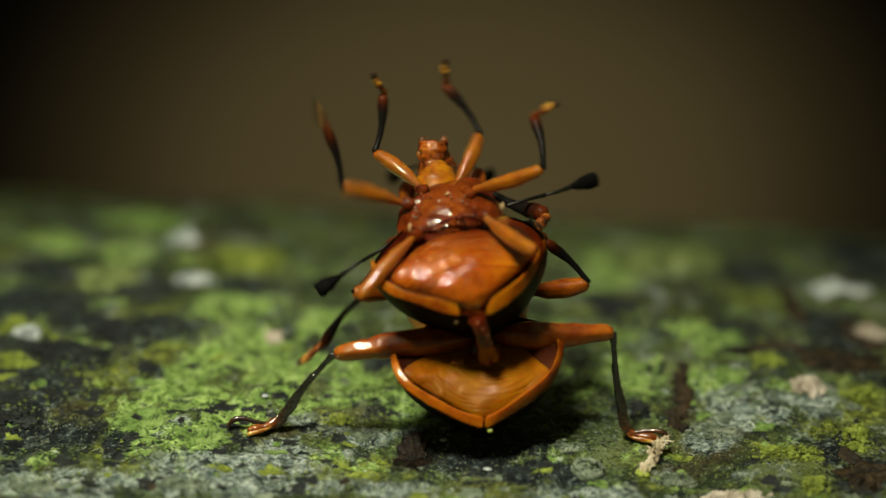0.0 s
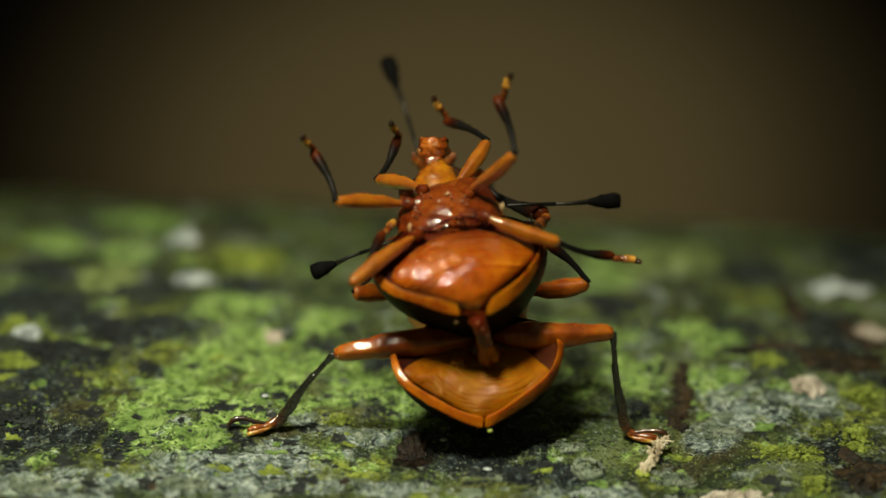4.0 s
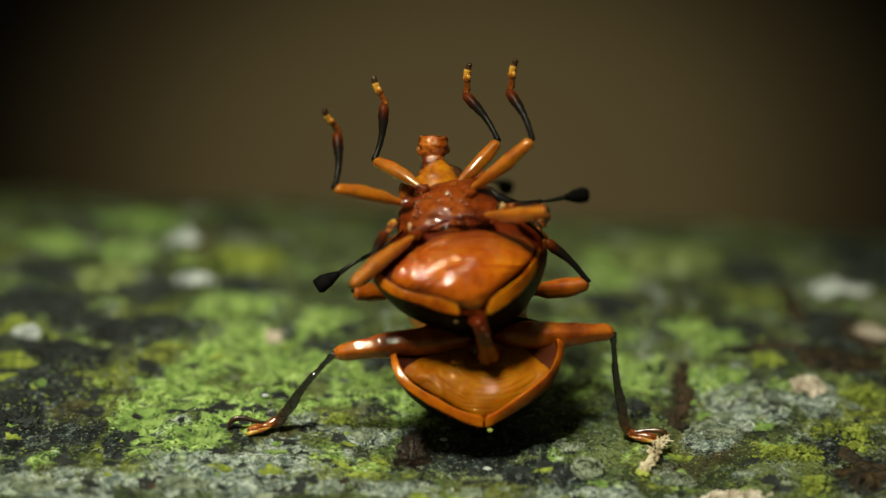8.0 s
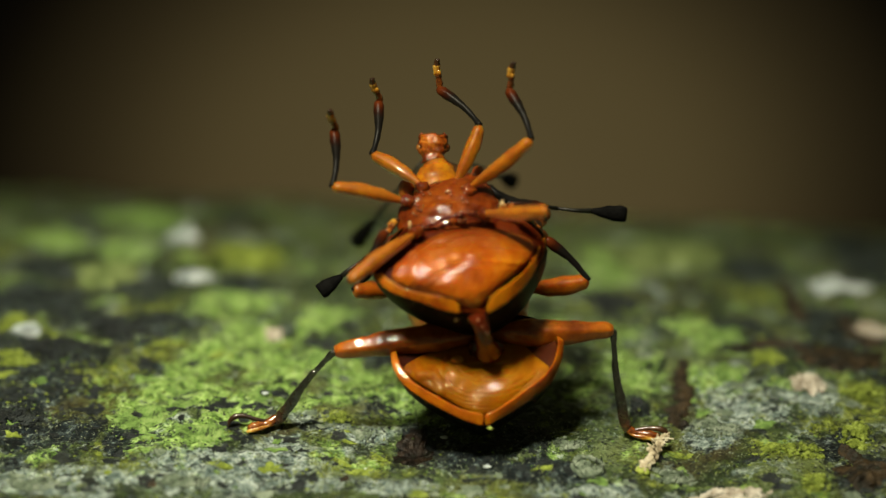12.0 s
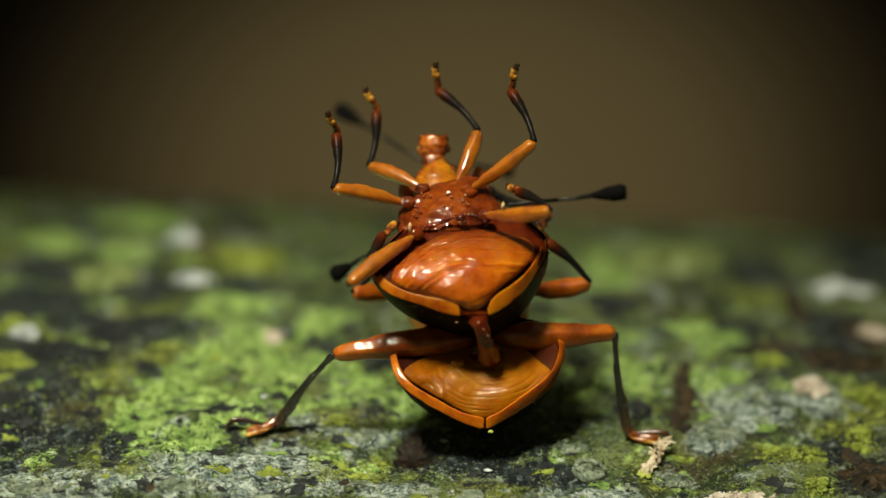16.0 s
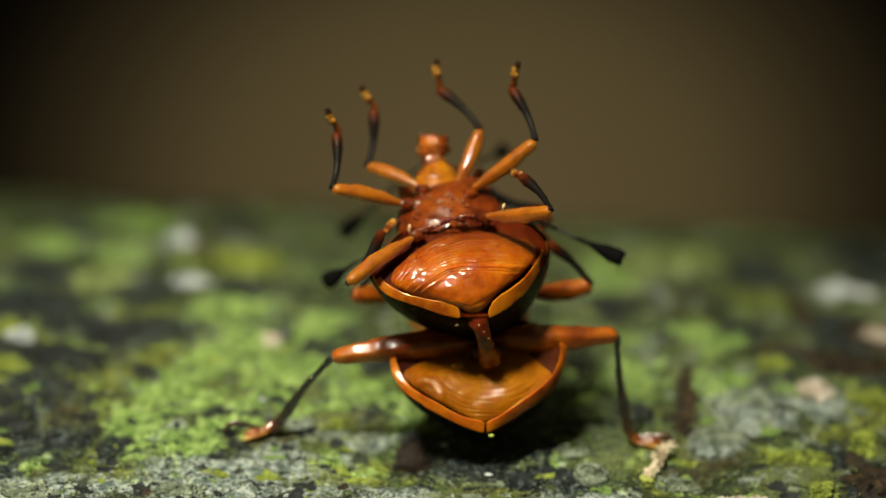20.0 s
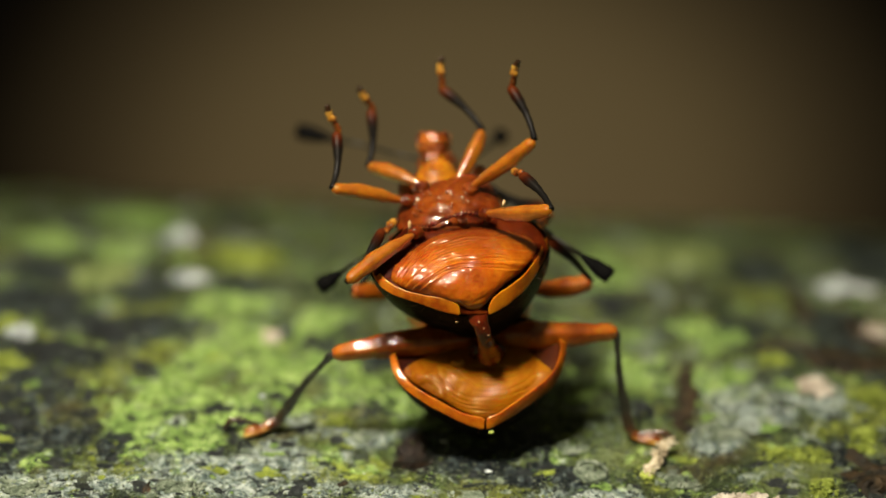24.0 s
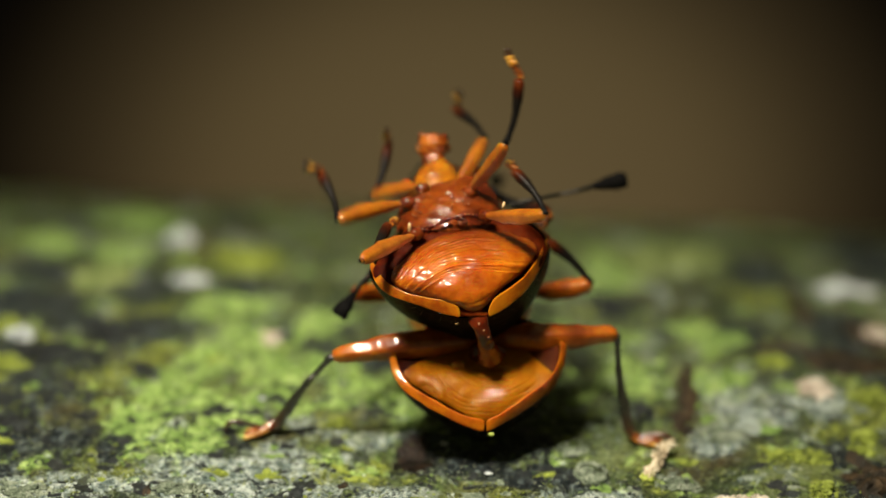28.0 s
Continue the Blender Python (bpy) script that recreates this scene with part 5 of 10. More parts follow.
def build_flakes():
    """Small flat scabs of crust with crisp ragged outlines, too many to count."""
    random.seed(31)
    words = {"lime": "small bright green algae scabs on bark", "dark": "small blue-black crust scabs on bark", "pale": "small grey lichen scabs on the bark", "moss": "small yellow-green lichen scabs on bark"}
    for tone, mat, count, seed in (("lime", M_LIMEY, 70, 2.0), ("pale", M_GREY, 90, 11.0), ("moss", M_MOSSY, 60, 5.0), ("dark", M_SOOT, 330, 8.0)):
        homes = [g for g in GROWTH if g[0] == tone]
        verts, faces, made, n = [], [], 0, 12
        while made < count:
            x, y = random.uniform(-14, 14), random.uniform(-4.5, 7)
            near = min(math.hypot((x - g[1]) / g[3], (y - g[2]) / g[4]) for g in homes)
            lime = tone == "dark" and x < -2.5 and y < 5
            if random.random() > (0.8 if near < 1.0 else 0.5 if lime else 0.15) or noise.noise(Vector((x * 0.9, y * 0.9, seed))) < (-0.1 if lime else 0.0):
                continue
            made += 1
            r = random.uniform(0.05, 0.12) if random.random() < 0.7 else random.uniform(0.12, 0.26)
            stretch_x, k = random.uniform(1.0, 1.8), len(verts)
            for i in range(n):
                a = 2 * math.pi * i / n
                e = r * (1 + 0.9 * noise.noise(Vector((math.cos(a) * 1.3 + made, math.sin(a) * 1.3, seed))) + random.uniform(-0.22, 0.22))
                verts.append(ground_at(x + math.cos(a) * e * stretch_x, y + math.sin(a) * e, 0.012) * MM)
            verts.append(ground_at(x, y, 0.03) * MM)
            faces += [(k + i, k + (i + 1) % n, k + n) for i in range(n)]
        tagged(place("crust_scabs", mesh_from("crust_scabs", verts, faces, [mat])), words[tone], "lichen", kind="stuff")


build_crusts()
build_strips()
build_crumbs()
build_flakes()

# ---------------------------------------------------------------- what moves
def motions():
    walk(HEADS[0], [(t, joint(x, 0, z, 0, 0)) for t, x, z in ((0, 0, -0.12), (0.6, -0.05, -0.05), (1.2, -0.03, 0), (1.7, -0.22, 0.04), (2.0, -0.27, 0.05), (2.3, -0.05, 0), (3.0, 0.03, -0.05), (5.5, 0, 0), (28, 0, 0))])
    walk(HEADS[1], [(t, joint(0, 0, z, 0, 0)) for t, z in ((0, 0.1), (3.5, 0.1), (5.0, -0.45), (22.5, -0.45), (23.5, 0.1), (26.5, 0.1), (27.2, -0.45), (28, -0.45))])
    # the palps of the bug behind: how far apart, how far raised
    spread = ((0, -0.1, 0.35), (0.2, -0.15, 0.45), (0.4, -0.1, 0.5), (0.6, 0, 0.55), (0.8, 0.34, 0), (1.0, 0.38, 0), (1.2, -0.1, -0.1), (1.4, -0.1, 0.5), (1.6, 0, 0.4), (1.8, 0, 0.35), (2.0, 0.2, 0.3), (2.2, 0, 0.3),
              (2.5, -0.1, 0.1), (2.8, 0.35, 0), (3.1, 0.2, 0), (3.4, 0.3, 0.2), (5, -0.15, -0.3), (22.5, -0.15, -0.3), (23.5, 0.15, 0.45), (23.9, 0.1, 0.5), (24.1, -0.1, 0.1), (24.4, -0.1, 0.45), (24.6, -0.1, 0.5), (24.8, -0.1, 0.2),
              (25.0, 0, 0.5), (25.2, 0.1, 0.5), (25.5, 0.25, 0.45), (25.7, -0.1, 0), (26.1, 0, 0.5), (26.4, 0.25, 0.3), (26.8, 0, 0.1), (27.2, -0.15, -0.3), (28, -0.15, -0.3))
    for palp, side in zip(PALPS, (-1, 1)):
        walk(palp, [(t, joint(side * x, 0, z, 0, 0)) for t, x, z in spread])
    walk(LEGS["fore_a"][0], [
        (0, joint(-1.45, 1.75, 3.63, -20.27, -52.56)), (0.1, joint(-1.45, 1.75, 3.63, -16.27, -46.52)),
        (0.2, joint(-1.45, 1.75, 3.63, -14.11, -60.79)), (0.3, joint(-1.45, 1.75, 3.63, -10.18, -59.09)),
        (0.4, joint(-1.45, 1.75, 3.63, -21.79, -72.46)), (0.5, joint(-1.45, 1.75, 3.63, -30.98, -94.44)),
        (0.6, joint(-1.45, 1.75, 3.63, -24.84, -58.08)), (0.7, joint(-1.45, 1.75, 3.63, 2.96, -37.95)),
        (0.8, joint(-1.45, 1.75, 3.63, -12.27, -71.52)), (0.9, joint(-1.45, 1.75, 3.63, -31.65, -110.64)),
        (1, joint(-1.45, 1.75, 3.63, 2.74, -61.62)), (1.1, joint(-1.45, 1.75, 3.63, -26.49, -25.53)), (1.2, joint(-1.45, 1.75, 3.63, 2.98, -34.19)),
        (1.3, joint(-1.45, 1.75, 3.63, -6.66, -47.04)), (1.33, joint(-1.45, 1.75, 3.63, -2.12, -59.94)),
        (1.4, joint(-1.45, 1.75, 3.63, 2.53, -72.76)), (1.5, joint(-1.45, 1.75, 3.63, 2.69, -73.19)), (1.6, joint(-1.45, 1.75, 3.63, 2.7, -76.12)),
        (1.7, joint(-1.45, 1.75, 3.63, 2.58, -80.27)), (1.8, joint(-1.45, 1.75, 3.63, -44.21, -80.85)),
        (1.9, joint(-1.45, 1.75, 3.63, -47.52, -87.06)), (1.93, joint(-1.45, 1.75, 3.63, -46.75, -87.06)),
        (2, joint(-1.45, 1.75, 3.63, -45.97, -87.06)), (2.2, joint(-1.45, 1.75, 3.63, -34.24, -32.69)),
        (2.3, joint(-1.45, 1.75, 3.63, -24.67, -33.51)), (2.4, joint(-1.45, 1.75, 3.63, -20.07, -48.02)),
        (2.5, joint(-1.45, 1.75, 3.63, -28.07, -49.16)), (2.6, joint(-1.45, 1.75, 3.63, 2.71, -62.45)),
        (2.7, joint(-1.45, 1.75, 3.63, -30.04, -28.41)), (2.8, joint(-1.45, 1.75, 3.63, -13.46, -34.87)),
        (2.9, joint(-1.45, 1.75, 3.63, -27.04, -54.16)), (3, joint(-1.45, 1.75, 3.63, -37.74, -99.28)),
        (3.07, joint(-1.45, 1.75, 3.63, -37.37, -105.64)), (3.1, joint(-1.45, 1.75, 3.63, -36.65, -111.92)),
        (3.2, joint(-1.45, 1.75, 3.63, -32.75, -61.42)), (3.3, joint(-1.45, 1.75, 3.63, -7.12, -14.08)),
        (3.4, joint(-1.45, 1.75, 3.63, -34.96, -72.19)), (3.5, joint(-1.45, 1.75, 3.63, -6.5, -42.32)),
        (3.9, joint(-1.45, 1.75, 3.63, -44.21, -80.85)), (4.3, joint(-1.45, 1.75, 3.63, -24.84, -58.08)),
        (4.7, joint(-1.45, 1.75, 3.63, -20.07, -48.02)), (5.1, joint(-1.45, 1.75, 3.63, -21.7, -51.7)),
        (5.5, joint(-1.45, 1.75, 3.63, -38.94, -47.51)), (6, joint(-1.45, 1.75, 3.63, -28.3, -59.51)), (7, joint(-1.45, 1.75, 3.63, -32.2, -62.72)),
        (7.5, joint(-1.45, 1.75, 3.63, -31.63, -57.2)), (8, joint(-1.45, 1.75, 3.63, -28.68, -59.88)), (9, joint(-1.45, 1.75, 3.63, -26.64, -59.96)),
        (10, joint(-1.45, 1.75, 3.63, -22.66, -56.78)), (11, joint(-1.45, 1.75, 3.63, -20.05, -58.3)), (12, joint(-1.45, 1.75, 3.63, -21.61, -57.43)),
        (15, joint(-1.45, 1.75, 3.63, -24.25, -62.5)), (17, joint(-1.45, 1.75, 3.63, -25.66, -70.18)), (20, joint(-1.45, 1.75, 3.63, -23.55, -67.51)),
        (25, joint(-1.45, 1.75, 3.63, -27.85, -70.15)), (26, joint(-1.45, 1.75, 3.63, -29.87, -75.22)),
        (26.1, joint(-1.45, 1.75, 3.63, -31.7, -79.5)), (26.2, joint(-1.45, 1.75, 3.63, -32.07, -71.81)),
        (26.3, joint(-1.45, 1.75, 3.63, -31.43, -52.24)), (26.4, joint(-1.45, 1.75, 3.63, -26.1, -48.49)),
        (26.5, joint(-1.45, 1.75, 3.63, -23.97, -49.1)), (26.6, joint(-1.45, 1.75, 3.63, -29.94, -49.2)),
        (26.7, joint(-1.45, 1.75, 3.63, -16.57, -48.52)), (26.8, joint(-1.45, 1.75, 3.63, -23.32, -52.15)),
        (26.9, joint(-1.45, 1.75, 3.63, -23.27, -52.12)), (27, joint(-1.45, 1.75, 3.63, -25.88, -63.42)),
        (27.1, joint(-1.45, 1.75, 3.63, -32.27, -81.76)), (27.2, joint(-1.45, 1.75, 3.63, -27.14, -70.19)),
        (27.3, joint(-1.45, 1.75, 3.63, -48.92, -78.72)), (27.4, joint(-1.45, 1.75, 3.63, -41.86, -65.63)),
        (27.5, joint(-1.45, 1.75, 3.63, -37.46, -58.74)), (27.6, joint(-1.45, 1.75, 3.63, -31.43, -32.53)),
        (27.7, joint(-1.45, 1.75, 3.63, -21.81, -27.91)), (27.8, joint(-1.45, 1.75, 3.63, -30.56, -28.03)),
        (27.9, joint(-1.45, 1.75, 3.63, -34.12, -45.02)), (28, joint(-1.45, 1.75, 3.63, -37.22, -100.35)),
    ])
    walk(LEGS["fore_a"][1], [
        (0, joint(-2.8, 2.38, 4.66, -9.96, 9.83)), (0.1, joint(-2.71, 2.26, 4.82, -21.58, 24.58)), (0.2, joint(-2.98, 2.19, 4.48, -31.29, 20.18)),
        (0.3, joint(-2.98, 2.07, 4.54, -39.98, 22.35)), (0.4, joint(-3.05, 2.42, 4.13, -28.92, 13.81)), (0.5, joint(-3, 2.68, 3.51, -14.87, 4.7)),
        (0.6, joint(-2.84, 2.51, 4.49, -16.71, 16.83)), (0.7, joint(-2.56, 1.66, 5.05, -37.54, 27.27)),
        (0.8, joint(-3.13, 2.13, 4.19, -41.61, 11.79)), (0.9, joint(-2.89, 2.7, 3.08, -27.19, 7.21)), (1, joint(-3.04, 1.66, 4.48, 3.92, -6.85)),
        (1.1, joint(-2.15, 2.56, 5.09, -26.68, 21.57)), (1.2, joint(-2.47, 1.66, 5.12, -44.71, 31.18)),
        (1.3, joint(-2.76, 1.96, 4.85, -53.13, 54.02)), (1.33, joint(-3.01, 1.82, 4.53, -27.94, 14.61)), (1.4, joint(-3.18, 1.67, 4.16, 3.72, -7.83)),
        (1.5, joint(-3.18, 1.67, 4.15, 3.58, -6.19)), (1.6, joint(-3.2, 1.66, 4.06, 3.4, -5.81)), (1.7, joint(-3.23, 1.67, 3.93, 3.74, -13.29)),
        (1.8, joint(-2.73, 3.01, 3.83, -39.12, 29.89)), (1.9, joint(-2.67, 3.08, 3.69, -37.36, 30.17)),
        (1.93, joint(-2.69, 3.07, 3.69, -44.41, 35.01)), (2, joint(-2.71, 3.05, 3.69, -51.2, 41.16)), (2.2, joint(-2.26, 2.77, 4.88, -36.71, 57.82)),
        (2.3, joint(-2.36, 2.5, 5, -50.25, 48.04)), (2.4, joint(-2.71, 2.37, 4.76, -33.09, 39.59)), (2.5, joint(-2.66, 2.6, 4.67, 3.58, 3.4)),
        (2.6, joint(-3.05, 1.66, 4.46, 3.07, 17.27)), (2.7, joint(-2.2, 2.65, 5, -30.49, 11.15)), (2.8, joint(-2.46, 2.17, 5.07, -17.91, 30.8)),
        (2.9, joint(-2.76, 2.57, 4.57, -43.28, 44.7)), (3, joint(-2.86, 2.86, 3.4, 1.6, 31.39)), (3.07, joint(-2.83, 2.85, 3.24, -28.4, 11.15)),
        (3.1, joint(-2.8, 2.83, 3.08, -53.13, -24.02)), (3.2, joint(-2.79, 2.73, 4.35, -27, -0.8)), (3.3, joint(-1.89, 1.97, 5.37, -31.34, 9.95)),
        (3.4, joint(-2.86, 2.79, 4.08, -32.63, 1.62)), (3.5, joint(-2.66, 1.95, 4.95, 3.4, 17.48)), (3.9, joint(-2.73, 3.01, 3.83, -39.12, 29.89)),
        (4.3, joint(-2.84, 2.51, 4.49, -16.71, 16.83)), (4.7, joint(-2.71, 2.37, 4.76, -33.09, 39.59)),
        (5.1, joint(-2.77, 2.42, 4.67, -26.22, 14.48)), (5.5, joint(-2.49, 2.89, 4.58, -23.28, 3.45)), (6, joint(-2.82, 2.61, 4.43, -23.27, 13.01)),
        (7, joint(-2.81, 2.71, 4.33, -1.49, 5.81)), (7.5, joint(-2.74, 2.7, 4.46, -17.37, 7.23)), (8, joint(-2.82, 2.62, 4.42, -13.76, 11.37)),
        (9, joint(-2.85, 2.56, 4.43, -22.68, 8.91)), (10, joint(-2.85, 2.45, 4.54, -9.79, 8.64)), (11, joint(-2.9, 2.37, 4.52, -21.15, 12.78)),
        (12, joint(-2.87, 2.42, 4.53, -23.11, 8.09)), (15, joint(-2.91, 2.49, 4.39, -22.57, 9.68)), (17, joint(-2.98, 2.53, 4.18, -18.92, 7.84)),
        (20, joint(-2.98, 2.47, 4.26, -18.98, 7.84)), (25, joint(-2.95, 2.59, 4.17, -19.8, 3.9)), (26, joint(-2.97, 2.65, 4.03, -20.91, 6.85)),
        (26.1, joint(-2.96, 2.7, 3.91, -30.57, -1.02)), (26.2, joint(-2.91, 2.71, 4.1, -21.44, 9.94)),
        (26.3, joint(-2.67, 2.69, 4.57, -28.52, 10.53)), (26.4, joint(-2.67, 2.55, 4.7, -39.02, 13.11)),
        (26.5, joint(-2.7, 2.48, 4.71, -25.38, 15.36)), (26.6, joint(-2.64, 2.65, 4.65, -26.77, 9.16)),
        (26.7, joint(-2.75, 2.27, 4.77, -26.45, 13.38)), (26.8, joint(-2.76, 2.47, 4.64, -26.26, 11.54)),
        (26.9, joint(-2.76, 2.46, 4.65, -27.86, 5.39)), (27, joint(-2.91, 2.54, 4.35, -18.77, 7.86)), (27.1, joint(-2.96, 2.71, 3.85, -28.55, 0.32)),
        (27.2, joint(-2.96, 2.57, 4.17, -45.46, 3.27)), (27.3, joint(-2.62, 3.11, 3.86, -40.06, -15.94)),
        (27.4, joint(-2.68, 2.96, 4.18, -48.14, -5)), (27.5, joint(-2.68, 2.85, 4.37, -10.24, 5.14)), (27.6, joint(-2.28, 2.69, 4.93, -29.69, 3.14)),
        (27.7, joint(-2.24, 2.42, 5.11, -23.94, 17.35)), (27.8, joint(-2.18, 2.67, 5, -31.41, 21.81)), (27.9, joint(-2.51, 2.76, 4.68, -39.12, 25.4)),
        (28, joint(-2.87, 2.84, 3.37, -26.35, 18.61)),
    ])
    walk(LEGS["fore_a"][2], [
        (0, joint(-2.51, 2.67, 6.32, 36.36, -34.33)), (0.1, joint(-2.05, 2.89, 6.27, 29.66, -16.92)), (0.2, joint(-2.48, 3.08, 5.85, 37.79, -18.25)),
        (0.3, joint(-2.48, 3.17, 5.75, 37.59, -18.23)), (0.4, joint(-2.69, 3.25, 5.59, 40.46, -23.03)),
        (0.5, joint(-2.86, 3.12, 5.15, 53.13, -68.15)), (0.6, joint(-2.37, 3, 6.06, 41.47, -35)), (0.7, joint(-1.94, 2.7, 6.25, 38.46, -18.66)),
        (0.8, joint(-2.86, 3.27, 5.44, 50.44, -14.67)), (0.9, joint(-2.7, 3.48, 4.59, 53.13, -51.98)), (1, joint(-3.24, 1.55, 6.18, 4.9, -26.47)),
        (1.1, joint(-1.59, 3.32, 6.51, 41.36, -7.52)), (1.2, joint(-1.84, 2.86, 6.16, 35.02, -12.31)), (1.3, joint(-1.93, 3.33, 5.45, 51.91, -40.34)),
        (1.33, joint(-2.63, 2.62, 5.99, 28.64, -26.63)), (1.4, joint(-3.41, 1.56, 5.85, 4.52, -18.2)), (1.5, joint(-3.36, 1.56, 5.85, 4.24, -7.73)),
        (1.6, joint(-3.38, 1.56, 5.76, 22.71, -15.33)), (1.7, joint(-3.62, 1.56, 5.59, 29.16, -17.84)),
        (1.8, joint(-2.07, 4.09, 4.98, 52.83, -30.24)), (1.9, joint(-1.99, 4.12, 4.86, 49.52, -38.42)),
        (1.93, joint(-1.99, 4.26, 4.69, 35.12, -2.18)), (2, joint(-2, 4.38, 4.5, 13.62, 21.08)), (2.2, joint(-1.1, 3.79, 5.61, 36.28, -19)),
        (2.3, joint(-1.54, 3.82, 5.73, 25.97, 8.23)), (2.4, joint(-1.8, 3.3, 5.87, 53.13, -23.47)), (2.5, joint(-2.56, 2.49, 6.37, 4.28, 2.42)),
        (2.6, joint(-2.54, 1.57, 6.09, 4.16, -0.01)), (2.7, joint(-1.91, 3.52, 6.45, 35.67, -14.08)), (2.8, joint(-1.62, 2.7, 6.47, 44.36, -32.32)),
        (2.9, joint(-1.88, 3.74, 5.45, 37.08, 0.62)), (3, joint(-1.97, 2.81, 4.86, 53.13, -69.02)), (3.07, joint(-2.54, 3.66, 4.71, 54.05, -54.28)),
        (3.1, joint(-3.21, 4.2, 4.02, 53.13, -39.55)), (3.2, joint(-2.81, 3.5, 5.88, 53.13, -56.29)), (3.3, joint(-1.64, 2.86, 6.8, 23.38, -4.85)),
        (3.4, joint(-2.82, 3.71, 5.52, 44.71, 4.91)), (3.5, joint(-2.15, 1.85, 6.58, 18.28, 12.22)), (3.9, joint(-2.07, 4.09, 4.98, 52.83, -30.24)),
        (4.3, joint(-2.37, 3, 6.06, 41.47, -35)), (4.7, joint(-1.8, 3.3, 5.87, 53.13, -23.47)), (5.1, joint(-2.39, 3.17, 6.15, 40.41, -30.28)),
        (5.5, joint(-2.39, 3.56, 6.14, 34.23, -28.53)), (6, joint(-2.47, 3.28, 5.96, 38.37, -13.66)), (7, joint(-2.64, 2.76, 6.03, 44.45, -32.54)),
        (7.5, joint(-2.54, 3.21, 6.08, 39.84, -25.91)), (8, joint(-2.5, 3.02, 6.05, 4.27, -27.1)), (9, joint(-2.61, 3.22, 5.99, 20.86, -25.16)),
        (10, joint(-2.59, 2.74, 6.21, 43.47, -20.22)), (11, joint(-2.54, 2.99, 6.07, 27.28, -30.16)), (12, joint(-2.65, 3.09, 6.09, 37.59, -24.99)),
        (15, joint(-2.65, 3.15, 5.94, 22.81, -31.15)), (17, joint(-2.76, 3.09, 5.78, 23.07, -34.22)), (20, joint(-2.76, 3.03, 5.86, 23.28, -34.24)),
        (25, joint(-2.84, 3.17, 5.77, 28.52, -37.45)), (26, joint(-2.78, 3.26, 5.61, 40.18, -45.86)), (26.1, joint(-2.99, 3.57, 5.38, 41.93, -20.72)),
        (26.2, joint(-2.63, 3.33, 5.67, 41.67, -41.82)), (26.3, joint(-2.4, 3.51, 6.05, 46.52, -5.43)), (26.4, joint(-2.37, 3.62, 6, 45.94, -8.78)),
        (26.5, joint(-2.29, 3.22, 6.2, 28.31, -25.7)), (26.6, joint(-2.39, 3.42, 6.16, 38.93, -7.95)),
        (26.7, joint(-2.39, 3.03, 6.26, 43.48, -21.57)), (26.8, joint(-2.45, 3.22, 6.15, 37.67, -22.94)),
        (26.9, joint(-2.62, 3.26, 6.15, 48.31, -15.94)), (27, joint(-2.68, 3.09, 5.96, 29.45, -41.17)),
        (27.1, joint(-2.96, 3.53, 5.35, 49.95, -27.84)), (27.2, joint(-2.9, 3.79, 5.37, 53.13, -64.53)),
        (27.3, joint(-2.98, 4.21, 5.12, 53.13, -14.54)), (27.4, joint(-2.78, 4.23, 5.32, 52.06, -29.77)),
        (27.5, joint(-2.53, 3.15, 6.05, 53.13, -62.57)), (27.6, joint(-2.2, 3.54, 6.41, 47.02, -2.24)),
        (27.7, joint(-1.77, 3.12, 6.6, 33.36, -13.75)), (27.8, joint(-1.64, 3.56, 6.35, 30.27, -5.02)),
        (27.9, joint(-1.94, 3.84, 5.88, 53.13, -3.26)), (28, joint(-2.38, 3.6, 4.82, 53.13, -16.9)),
    ])
